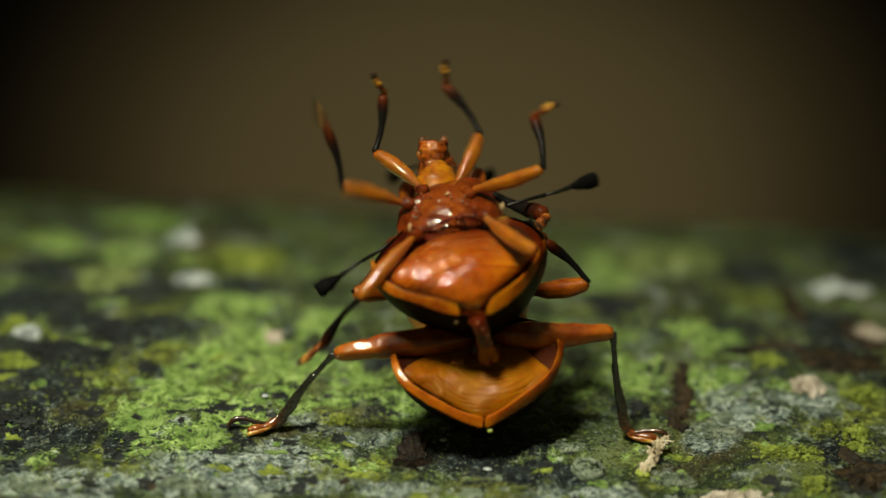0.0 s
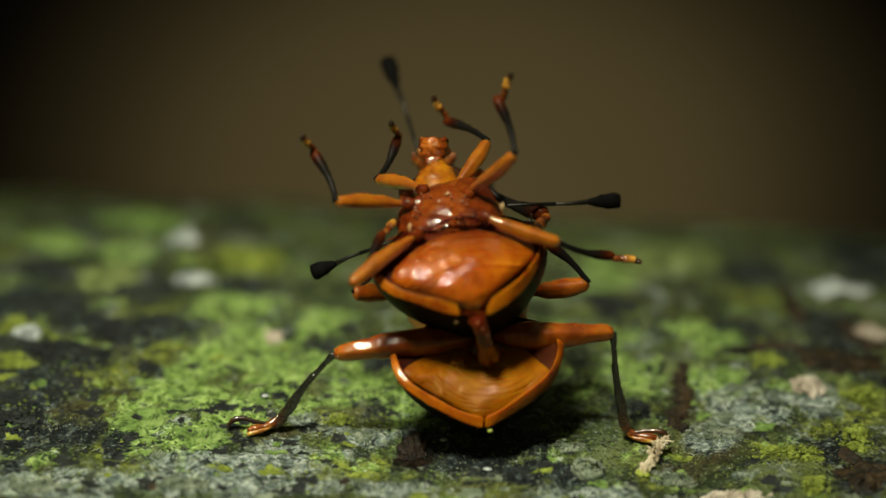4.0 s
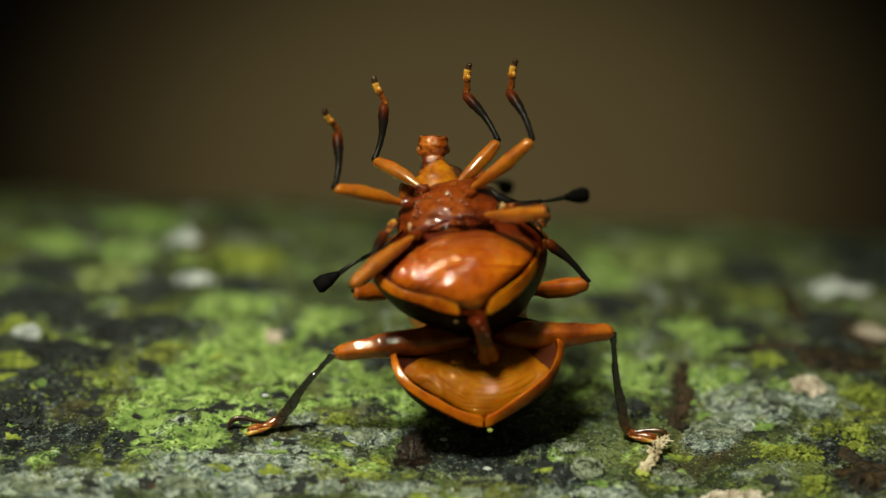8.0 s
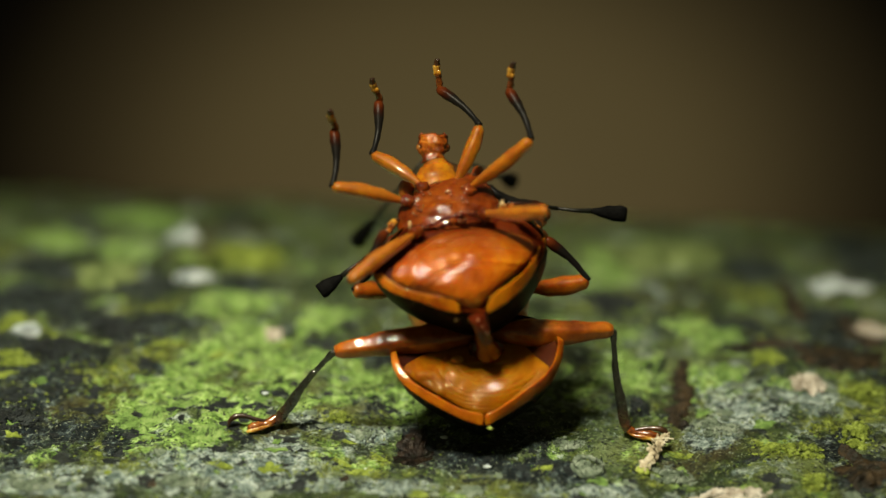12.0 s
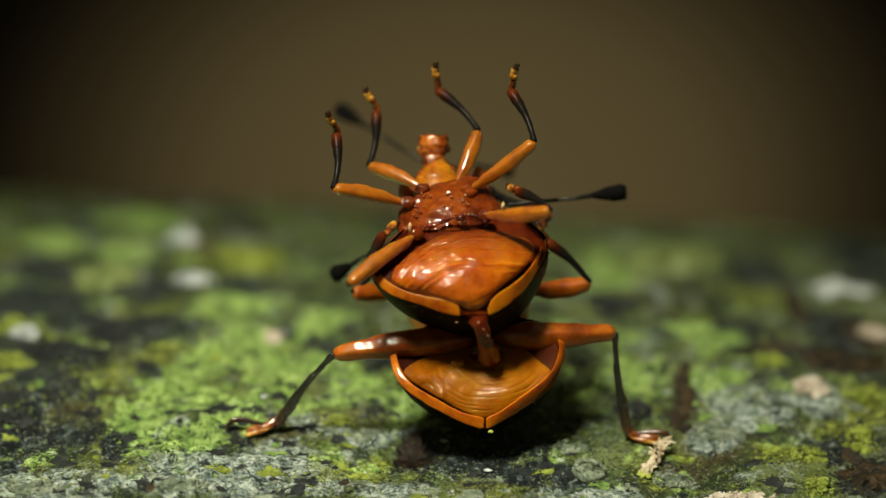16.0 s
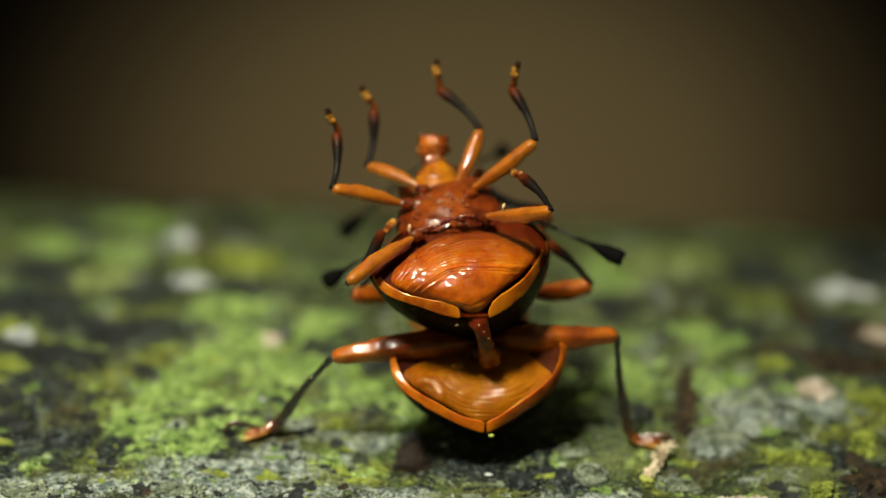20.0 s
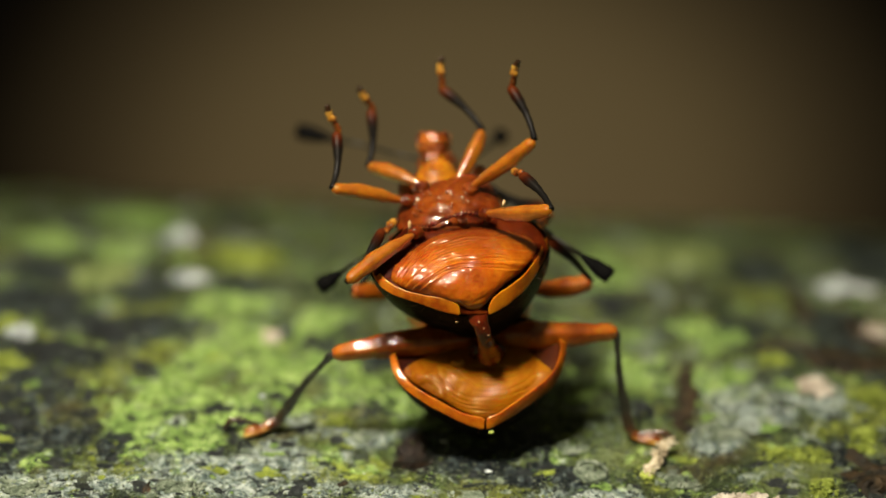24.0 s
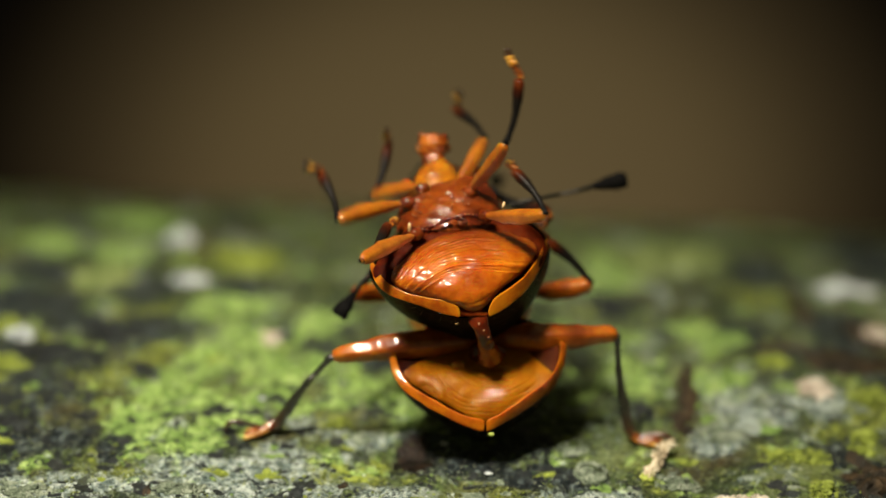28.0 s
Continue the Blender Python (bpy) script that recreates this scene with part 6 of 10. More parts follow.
    walk(LEGS["fore_b"][0], [
        (0, joint(-0.52, 1.75, 3.69, -23.55, 25.31)), (0.1, joint(-0.52, 1.75, 3.69, 3.09, 1.49)), (0.17, joint(-0.52, 1.75, 3.69, 3.51, 31.19)),
        (0.2, joint(-0.52, 1.75, 3.69, 3, 60.88)), (0.3, joint(-0.52, 1.75, 3.69, -16.42, 23.24)), (0.4, joint(-0.52, 1.75, 3.69, 2.96, 34.92)),
        (0.5, joint(-0.52, 1.75, 3.69, 3.29, 26.51)), (0.6, joint(-0.52, 1.75, 3.69, 3.11, 51.93)), (0.7, joint(-0.52, 1.75, 3.69, 3.1, 13.97)),
        (0.8, joint(-0.52, 1.75, 3.69, 3.08, 18.67)), (0.9, joint(-0.52, 1.75, 3.69, -20.72, 45.82)), (1, joint(-0.52, 1.75, 3.69, 3, 49.72)),
        (1.1, joint(-0.52, 1.75, 3.69, -34.78, 63.36)), (1.2, joint(-0.52, 1.75, 3.69, 3.06, 21.44)), (1.3, joint(-0.52, 1.75, 3.69, 3.13, 18.09)),
        (1.33, joint(-0.52, 1.75, 3.69, 3.08, 41.48)), (1.4, joint(-0.52, 1.75, 3.69, 2.53, 64.86)), (1.47, joint(-0.52, 1.75, 3.69, 2.2, 78.37)),
        (1.5, joint(-0.52, 1.75, 3.69, 1.76, 91.88)), (1.6, joint(-0.52, 1.75, 3.69, 2.32, 76.96)), (1.7, joint(-0.52, 1.75, 3.69, -31.68, 52.44)),
        (1.8, joint(-0.52, 1.75, 3.69, -32.57, 31.54)), (1.9, joint(-0.52, 1.75, 3.69, -38.58, 30.06)), (2, joint(-0.52, 1.75, 3.69, -31.38, 46.18)),
        (2.1, joint(-0.52, 1.75, 3.69, -34.03, 35.59)), (2.2, joint(-0.52, 1.75, 3.69, 3.02, 14.76)), (2.3, joint(-0.52, 1.75, 3.69, -9.35, 11.87)),
        (2.4, joint(-0.52, 1.75, 3.69, 2.81, 42.39)), (2.6, joint(-0.52, 1.75, 3.69, -1.57, 22.02)), (2.7, joint(-0.52, 1.75, 3.69, -29.95, 69.39)),
        (2.8, joint(-0.52, 1.75, 3.69, 3.05, 49.63)), (2.9, joint(-0.52, 1.75, 3.69, -15.47, 21.28)), (3, joint(-0.52, 1.75, 3.69, -19.82, 60.12)),
        (3.1, joint(-0.52, 1.75, 3.69, 3.14, 45.73)), (3.2, joint(-0.52, 1.75, 3.69, 2.76, 48.29)), (3.3, joint(-0.52, 1.75, 3.69, -18.4, 9.09)),
        (3.4, joint(-0.52, 1.75, 3.69, 3.21, 15.71)), (3.5, joint(-0.52, 1.75, 3.69, -14.35, 68.37)), (3.9, joint(-0.52, 1.75, 3.69, -32.57, 31.54)),
        (4.1, joint(-0.52, 1.75, 3.69, -14.96, 42.6)), (4.3, joint(-0.52, 1.75, 3.69, 3.11, 51.93)), (4.7, joint(-0.52, 1.75, 3.69, 2.81, 42.39)),
        (5.1, joint(-0.52, 1.75, 3.69, -14.63, 42.56)), (5.5, joint(-0.52, 1.75, 3.69, -29.78, 43.49)), (6, joint(-0.52, 1.75, 3.69, -33.78, 41.84)),
        (7, joint(-0.52, 1.75, 3.69, -24.69, 49.59)), (7.5, joint(-0.52, 1.75, 3.69, -19.08, 45.82)), (8, joint(-0.52, 1.75, 3.69, -13.19, 43.61)),
        (9, joint(-0.52, 1.75, 3.69, -9.35, 35.04)), (10, joint(-0.52, 1.75, 3.69, -12.36, 31.33)), (11, joint(-0.52, 1.75, 3.69, -19.28, 33.69)),
        (12, joint(-0.52, 1.75, 3.69, -8.4, 23.05)), (15, joint(-0.52, 1.75, 3.69, -17.16, 20.19)), (17, joint(-0.52, 1.75, 3.69, -23.82, 24.15)),
        (20, joint(-0.52, 1.75, 3.69, -17.8, 23.05)), (25, joint(-0.52, 1.75, 3.69, -24.17, 27.26)), (26, joint(-0.52, 1.75, 3.69, -28.38, 22)),
        (26.1, joint(-0.52, 1.75, 3.69, -31.34, 23.19)), (26.2, joint(-0.52, 1.75, 3.69, -27.56, 21.81)),
        (26.3, joint(-0.52, 1.75, 3.69, -24.31, 15.61)), (26.4, joint(-0.52, 1.75, 3.69, -26.9, 7.74)),
        (26.5, joint(-0.52, 1.75, 3.69, -17.36, 14.73)), (26.6, joint(-0.52, 1.75, 3.69, -31.56, 28.64)),
        (26.7, joint(-0.52, 1.75, 3.69, -34.04, 28.83)), (26.8, joint(-0.52, 1.75, 3.69, -28.58, 31.7)),
        (26.9, joint(-0.52, 1.75, 3.69, -35.86, 48.55)), (27, joint(-0.52, 1.75, 3.69, -29.91, 47.32)),
        (27.1, joint(-0.52, 1.75, 3.69, -29.53, 55.07)), (27.2, joint(-0.52, 1.75, 3.69, -38.52, 37.94)),
        (27.3, joint(-0.52, 1.75, 3.69, -31.32, 19.31)), (27.4, joint(-0.52, 1.75, 3.69, -24.92, 19.26)),
        (27.5, joint(-0.52, 1.75, 3.69, -26.86, 31.19)), (27.6, joint(-0.52, 1.75, 3.69, 3.11, 21.5)),
        (27.7, joint(-0.52, 1.75, 3.69, -34.67, 26.36)), (27.8, joint(-0.52, 1.75, 3.69, -34.97, 3.43)),
        (27.9, joint(-0.52, 1.75, 3.69, -39.44, 5.01)), (28, joint(-0.52, 1.75, 3.69, -30.7, 31.21)),
    ])
    walk(LEGS["fore_b"][1], [
        (0, joint(0.19, 2.47, 5.19, -15.75, -33.84)), (0.1, joint(-0.47, 1.65, 5.49, -33.55, -49.93)),
        (0.17, joint(0.42, 1.64, 5.23, -17.31, -13.85)), (0.2, joint(1.06, 1.66, 4.57, 4.13, 15.63)), (0.3, joint(0.17, 2.26, 5.28, -31.78, -21.41)),
        (0.4, joint(0.52, 1.66, 5.17, -31.78, -39.5)), (0.5, joint(0.29, 1.65, 5.3, 4.05, -18.8)), (0.6, joint(0.9, 1.65, 4.8, 3.39, -18.52)),
        (0.7, joint(-0.08, 1.65, 5.44, -35.18, -40.04)), (0.8, joint(0.06, 1.65, 5.4, -45.58, -52.8)), (0.9, joint(0.7, 2.39, 4.87, -50.45, -64.89)),
        (1, joint(0.86, 1.66, 4.86, 2.79, -35.21)), (1.1, joint(0.81, 2.78, 4.36, -16.92, -29.08)), (1.2, joint(0.14, 1.65, 5.37, -34.64, -53.5)),
        (1.3, joint(0.04, 1.65, 5.4, 3.69, -29.93)), (1.33, joint(0.68, 1.65, 5.04, -29.4, -56.01)), (1.4, joint(1.12, 1.67, 4.46, -53.13, -103)),
        (1.47, joint(1.25, 1.68, 4.05, -70.51, -41.16)), (1.5, joint(1.29, 1.69, 3.63, -53.13, 20.69)), (1.6, joint(1.24, 1.68, 4.1, -43.01, -58.69)),
        (1.7, joint(0.7, 2.7, 4.63, -33.45, -78.68)), (1.8, joint(0.28, 2.72, 4.99, -47.35, -71.84)), (1.9, joint(0.19, 2.88, 4.91, -32.77, -46.19)),
        (2, joint(0.6, 2.69, 4.76, -44.92, -29.37)), (2.1, joint(0.36, 2.76, 4.91, -50.85, -60.2)), (2.2, joint(-0.06, 1.65, 5.43, -29.23, -67.67)),
        (2.3, joint(-0.15, 2.04, 5.43, -45.21, -61.89)), (2.4, joint(0.7, 1.66, 5.02, -37.12, -53.62)), (2.6, joint(0.16, 1.8, 5.36, -19.38, -50.59)),
        (2.7, joint(0.95, 2.65, 4.24, -41.79, -25.25)), (2.8, joint(0.86, 1.65, 4.86, 3.54, -19.82)), (2.9, joint(0.12, 2.23, 5.31, -31.93, -43.41)),
        (3, joint(0.96, 2.36, 4.54, -6.99, -45.41)), (3.1, joint(0.78, 1.65, 4.95, 3.71, -14.32)), (3.2, joint(0.83, 1.66, 4.89, -53.13, -30.69)),
        (3.3, joint(-0.25, 2.32, 5.38, -29.14, -71.11)), (3.4, joint(-0.03, 1.65, 5.43, -44.08, -51.06)),
        (3.5, joint(1.11, 2.2, 4.33, -32.65, -37.67)), (3.9, joint(0.28, 2.72, 4.99, -47.35, -71.84)), (4.1, joint(0.67, 2.22, 4.97, -24.21, -39.69)),
        (4.3, joint(0.9, 1.65, 4.8, 3.39, -18.52)), (4.7, joint(0.7, 1.66, 5.02, -37.12, -53.62)), (5.1, joint(0.67, 2.21, 4.98, -38.16, -33.57)),
        (5.5, joint(0.56, 2.65, 4.83, -40.37, -33.01)), (6, joint(0.49, 2.75, 4.81, -16.23, -38.98)), (7, joint(0.73, 2.5, 4.75, -20.99, -22.38)),
        (7.5, joint(0.71, 2.34, 4.88, -25.05, -27.23)), (8, joint(0.7, 2.16, 4.96, -22.87, -32.8)), (9, joint(0.51, 2.04, 5.15, -28.99, -40.7)),
        (10, joint(0.4, 2.14, 5.2, -27.12, -37.01)), (11, joint(0.43, 2.35, 5.11, -13.64, -39.53)), (12, joint(0.18, 2.01, 5.33, -27.11, -45.31)),
        (15, joint(0.08, 2.28, 5.31, -21.15, -42.97)), (17, joint(0.16, 2.48, 5.2, -22.74, -42.79)), (20, joint(0.16, 2.3, 5.27, -23, -42.76)),
        (25, joint(0.24, 2.49, 5.16, -21, -42.13)), (26, joint(0.08, 2.61, 5.16, -25.94, -39.63)), (26.1, joint(0.09, 2.69, 5.11, -20.17, -37.83)),
        (26.2, joint(0.08, 2.59, 5.18, -25.96, -39.63)), (26.3, joint(-0.07, 2.49, 5.28, -22.68, -40.01)),
        (26.4, joint(-0.3, 2.57, 5.29, -29.01, -35.27)), (26.5, joint(-0.08, 2.29, 5.36, -24.36, -41.93)),
        (26.6, joint(0.22, 2.7, 5.04, -21.2, -31.3)), (26.7, joint(0.21, 2.76, 5, -16.48, -30.95)), (26.8, joint(0.32, 2.61, 5.04, -26.84, -26.07)),
        (26.9, joint(0.58, 2.81, 4.66, -28.42, -17.44)), (27, joint(0.64, 2.65, 4.75, -20.78, -17.03)),
        (27.1, joint(0.77, 2.64, 4.59, -34.54, -17.08)), (27.2, joint(0.35, 2.88, 4.8, -46.47, -11.7)),
        (27.3, joint(-0.01, 2.69, 5.15, -22.66, -19.23)), (27.4, joint(0.02, 2.51, 5.24, -23.86, -26.75)),
        (27.5, joint(0.32, 2.57, 5.07, -6.48, -32.88)), (27.6, joint(0.15, 1.65, 5.37, 3.93, -21.2)), (27.7, joint(0.14, 2.78, 5.02, -41.12, -26.91)),
        (27.8, joint(-0.43, 2.79, 5.17, -28.69, -31.07)), (27.9, joint(-0.39, 2.9, 5.08, -23.06, -29.48)),
        (28, joint(0.29, 2.67, 5.02, -48.4, -40.59)),
    ])
    walk(LEGS["fore_b"][2], [
        (0, joint(-0.78, 2.96, 6.63, 34.29, -3.68)), (0.1, joint(-1.62, 2.65, 6.46, 40.13, -15.23)), (0.17, joint(0, 2.18, 6.91, 29.28, -0.05)),
        (0.2, joint(1.55, 1.53, 6.3, 17.06, 12.03)), (0.3, joint(-0.39, 3.21, 6.71, 26.87, -5.26)), (0.4, joint(-0.46, 2.61, 6.35, 28.2, -1.87)),
        (0.5, joint(-0.29, 1.52, 7.01, 4.84, -7.78)), (0.6, joint(0.33, 1.55, 6.51, 32.46, -6.52)), (0.7, joint(-1.03, 2.69, 6.57, 41.69, -9.9)),
        (0.8, joint(-0.95, 2.94, 6.16, 41.92, -3.96)), (0.9, joint(-0.35, 3.78, 5.36, 53.13, -53.41)), (1, joint(-0.18, 1.57, 6.33, 4.15, -13.29)),
        (1.1, joint(-0.03, 3.31, 5.87, 53.13, -29.65)), (1.2, joint(-1.05, 2.68, 6.25, 36.99, -5.49)), (1.3, joint(-0.86, 1.54, 6.97, 36.59, -35.62)),
        (1.33, joint(-0.63, 2.54, 5.92, 44.87, -37.14)), (1.4, joint(0.06, 3.12, 4.21, 53.13, -39.17)), (1.47, joint(0.86, 3.38, 4.51, 57.8, -72.05)),
        (1.5, joint(1.67, 3.14, 4.64, 53.13, -104.93)), (1.6, joint(0.11, 2.91, 4.78, 53.13, -80.54)), (1.7, joint(-0.78, 3.7, 4.92, 53.13, -66.57)),
        (1.8, joint(-0.88, 4.05, 5.37, 27.6, -43.59)), (1.9, joint(-0.91, 3.86, 5.96, 51.15, -23.27)), (2, joint(-0.03, 3.97, 5.87, 48.77, -45.64)),
        (2.1, joint(-0.63, 4.16, 5.47, 24.4, -36.66)), (2.2, joint(-1.52, 2.54, 6.03, 41.26, 10.41)), (2.3, joint(-1.27, 3.33, 6.03, 25.12, -13)),
        (2.4, joint(-0.46, 2.75, 5.88, 53.13, 12.8)), (2.6, joint(-1.16, 2.4, 6.45, 53.13, 0.33)), (2.7, joint(0.37, 3.86, 5.46, 53.13, -13.38)),
        (2.8, joint(0.25, 1.54, 6.56, 18.93, -32.01)), (2.9, joint(-0.94, 3.19, 6.43, 42.5, -19.45)), (3, joint(-0.32, 2.58, 5.8, 53.13, 40.41)),
        (3.1, joint(0.33, 1.53, 6.7, 19.57, -12.38)), (3.2, joint(0.28, 3.11, 5.82, 53.13, 26.99)), (3.3, joint(-1.74, 3.2, 5.89, 37.16, -20.57)),
        (3.4, joint(-1.04, 2.91, 6.24, 53.13, -30.62)), (3.5, joint(0.18, 3.17, 5.54, 53.13, 13.83)), (3.9, joint(-0.88, 4.05, 5.37, 27.6, -43.59)),
        (4.1, joint(-0.39, 2.96, 6.24, 31.37, -25.53)), (4.3, joint(0.33, 1.55, 6.51, 32.46, -6.52)), (4.7, joint(-0.46, 2.75, 5.88, 53.13, 12.8)),
        (5.1, joint(-0.12, 3.32, 6.16, 40.13, 6.98)), (5.5, joint(-0.19, 3.82, 5.98, 17.9, 21.72)), (6, joint(-0.61, 3.26, 6.16, 32.12, -25.24)),
        (7, joint(0.09, 3.15, 6.31, 31.72, 12.34)), (7.5, joint(-0.04, 3.11, 6.34, 22.89, -0.28)), (8, joint(-0.2, 2.86, 6.36, 8.73, 3.38)),
        (9, joint(-0.52, 2.92, 6.35, 4.33, -0.02)), (10, joint(-0.57, 2.96, 6.48, 23.39, -0.11)), (11, joint(-0.69, 2.77, 6.46, 21.6, -2.5)),
        (12, joint(-0.96, 2.84, 6.47, 21.92, -8.31)), (15, joint(-1.07, 2.94, 6.54, 39.82, -5.89)), (17, joint(-0.97, 3.18, 6.42, 21.59, -9.67)),
        (20, joint(-0.97, 3.01, 6.49, 22.11, -9.68)), (25, joint(-0.89, 3.14, 6.41, 15.19, -3.49)), (26, joint(-0.96, 3.4, 6.42, 18.19, -9.38)),
        (26.1, joint(-0.95, 3.31, 6.45, 38.4, -11.83)), (26.2, joint(-0.96, 3.38, 6.43, 19.85, -6.29)),
        (26.3, joint(-1.15, 3.19, 6.55, 46.66, -9.88)), (26.4, joint(-1.21, 3.44, 6.58, 51.72, -26.72)),
        (26.5, joint(-1.18, 3.03, 6.58, 35.84, -9.51)), (26.6, joint(-0.65, 3.35, 6.48, 48.01, -17.73)),
        (26.7, joint(-0.69, 3.27, 6.49, 42.99, -6.19)), (26.8, joint(-0.39, 3.43, 6.49, 39.92, -18.77)),
        (26.9, joint(0.11, 3.67, 6.18, 37.52, -12.42)), (27, joint(0.14, 3.29, 6.37, 49.62, 11.2)), (27.1, joint(0.34, 3.67, 6.01, 45.51, -10.99)),
        (27.2, joint(0.1, 4.19, 6.02, 17.8, -3.4)), (27.3, joint(-0.56, 3.39, 6.72, 46.53, -10.4)), (27.4, joint(-0.72, 3.24, 6.71, 51.37, -18.95)),
        (27.5, joint(-0.66, 2.77, 6.58, 48.02, 3.13)), (27.6, joint(-0.51, 1.53, 7.05, 53.13, -18.62)),
        (27.7, joint(-0.47, 3.97, 6.24, 53.13, -29.28)), (27.8, joint(-1.25, 3.65, 6.53, 40.4, -31.85)),
        (27.9, joint(-1.21, 3.61, 6.53, 41.11, -15.33)), (28, joint(-0.49, 4.02, 5.93, 53.13, 8.74)),
    ])
    walk(LEGS["mid_a"][0], [
        (0, joint(-1.91, 1.45, 3.18, 31.77, -76.4)), (0.1, joint(-1.91, 1.45, 3.18, 38.92, -134.98)), (0.2, joint(-1.91, 1.45, 3.18, 42.12, -114.51)),
        (0.4, joint(-1.91, 1.45, 3.18, 43.19, -133.47)), (0.47, joint(-1.91, 1.45, 3.18, 35.46, -128.5)),
        (0.5, joint(-1.91, 1.45, 3.18, 27.56, -124.41)), (0.53, joint(-1.91, 1.45, 3.18, 27.18, -116.47)),
        (0.6, joint(-1.91, 1.45, 3.18, 26.34, -108.62)), (0.7, joint(-1.91, 1.45, 3.18, 52.52, -63.59)),
        (0.8, joint(-1.91, 1.45, 3.18, 39.27, -92.64)), (0.9, joint(-1.91, 1.45, 3.18, 41.07, -106.22)),
        (0.93, joint(-1.91, 1.45, 3.18, 50.38, -82.35)), (1, joint(-1.91, 1.45, 3.18, 53.13, -51.78)), (1.1, joint(-1.91, 1.45, 3.18, 38.94, -84.03)),
        (1.13, joint(-1.91, 1.45, 3.18, 46.1, -111.27)), (1.2, joint(-1.91, 1.45, 3.18, 45.65, -141.9)),
        (1.27, joint(-1.91, 1.45, 3.18, 55.3, -92.02)), (1.3, joint(-1.91, 1.45, 3.18, 42.31, -45.73)),
        (1.4, joint(-1.91, 1.45, 3.18, 53.13, -50.69)), (1.5, joint(-1.91, 1.45, 3.18, 53.13, -42.17)),
        (1.6, joint(-1.91, 1.45, 3.18, 53.13, -37.73)), (1.7, joint(-1.91, 1.45, 3.18, 53.13, -43.35)),
        (1.8, joint(-1.91, 1.45, 3.18, 24.01, -84.62)), (1.9, joint(-1.91, 1.45, 3.18, 33.95, -108.42)), (2, joint(-1.91, 1.45, 3.18, 32.88, -99.81)),
        (2.1, joint(-1.91, 1.45, 3.18, 29.61, -62.95)), (2.2, joint(-1.91, 1.45, 3.18, 27.76, -82.62)),
        (2.3, joint(-1.91, 1.45, 3.18, 40.38, -136.43)), (2.4, joint(-1.91, 1.45, 3.18, 49.89, -104.7)),
        (2.47, joint(-1.91, 1.45, 3.18, 52.27, -91.85)), (2.5, joint(-1.91, 1.45, 3.18, 53.13, -78.02)),
        (2.6, joint(-1.91, 1.45, 3.18, 53.13, -38.67)), (2.7, joint(-1.91, 1.45, 3.18, 38.61, -62.49)),
        (2.8, joint(-1.91, 1.45, 3.18, 43.47, -95.19)), (2.9, joint(-1.91, 1.45, 3.18, 44.73, -140.98)),
        (3, joint(-1.91, 1.45, 3.18, 32.49, -134.09)), (3.1, joint(-1.91, 1.45, 3.18, 33.45, -122.87)),
        (3.2, joint(-1.91, 1.45, 3.18, 33.38, -111.54)), (3.27, joint(-1.91, 1.45, 3.18, 19.06, -112.58)),
        (3.3, joint(-1.91, 1.45, 3.18, 4.74, -113.44)), (3.4, joint(-1.91, 1.45, 3.18, 52.65, -111.18)),
        (3.5, joint(-1.91, 1.45, 3.18, 53.13, -92.84)), (3.9, joint(-1.91, 1.45, 3.18, 24.01, -84.62)),
        (4.3, joint(-1.91, 1.45, 3.18, 26.34, -108.62)), (4.7, joint(-1.91, 1.45, 3.18, 49.89, -104.7)),
        (5.1, joint(-1.91, 1.45, 3.18, 17.64, -84.95)), (5.5, joint(-1.91, 1.45, 3.18, 20.03, -88.61)), (6, joint(-1.91, 1.45, 3.18, 15.38, -80.49)),
        (7, joint(-1.91, 1.45, 3.18, 10.38, -74.19)), (7.5, joint(-1.91, 1.45, 3.18, 13.9, -76.47)), (8, joint(-1.91, 1.45, 3.18, 17.53, -78.5)),
        (9, joint(-1.91, 1.45, 3.18, 18.14, -81.81)), (10, joint(-1.91, 1.45, 3.18, 17.81, -81.19)), (11, joint(-1.91, 1.45, 3.18, 15.1, -80.12)),
        (12, joint(-1.91, 1.45, 3.18, 9.12, -78.55)), (15, joint(-1.91, 1.45, 3.18, 13.9, -76.47)), (17, joint(-1.91, 1.45, 3.18, 17.13, -80.44)),
        (20, joint(-1.91, 1.45, 3.18, 15.36, -78.14)), (25, joint(-1.91, 1.45, 3.18, 17.34, -80.77)), (26, joint(-1.91, 1.45, 3.18, 18.38, -78.72)),
        (26.1, joint(-1.91, 1.45, 3.18, 22.13, -79.44)), (26.2, joint(-1.91, 1.45, 3.18, 18.09, -78.32)),
        (26.3, joint(-1.91, 1.45, 3.18, 17.44, -67.89)), (26.4, joint(-1.91, 1.45, 3.18, 22.85, -64.97)),
        (26.5, joint(-1.91, 1.45, 3.18, 19.67, -70.82)), (26.6, joint(-1.91, 1.45, 3.18, 22.57, -64.75)),
        (26.7, joint(-1.91, 1.45, 3.18, 21.9, -68.11)), (26.8, joint(-1.91, 1.45, 3.18, 20.45, -76.71)),
        (26.9, joint(-1.91, 1.45, 3.18, 2.92, -75.77)), (27, joint(-1.91, 1.45, 3.18, 19.86, -79.83)), (27.1, joint(-1.91, 1.45, 3.18, 2.93, -72.79)),
        (27.2, joint(-1.91, 1.45, 3.18, 20.74, -58.16)), (27.3, joint(-1.91, 1.45, 3.18, 28.51, -47.84)),
        (27.4, joint(-1.91, 1.45, 3.18, 21.53, -50.28)), (27.5, joint(-1.91, 1.45, 3.18, 16.17, -60.19)),
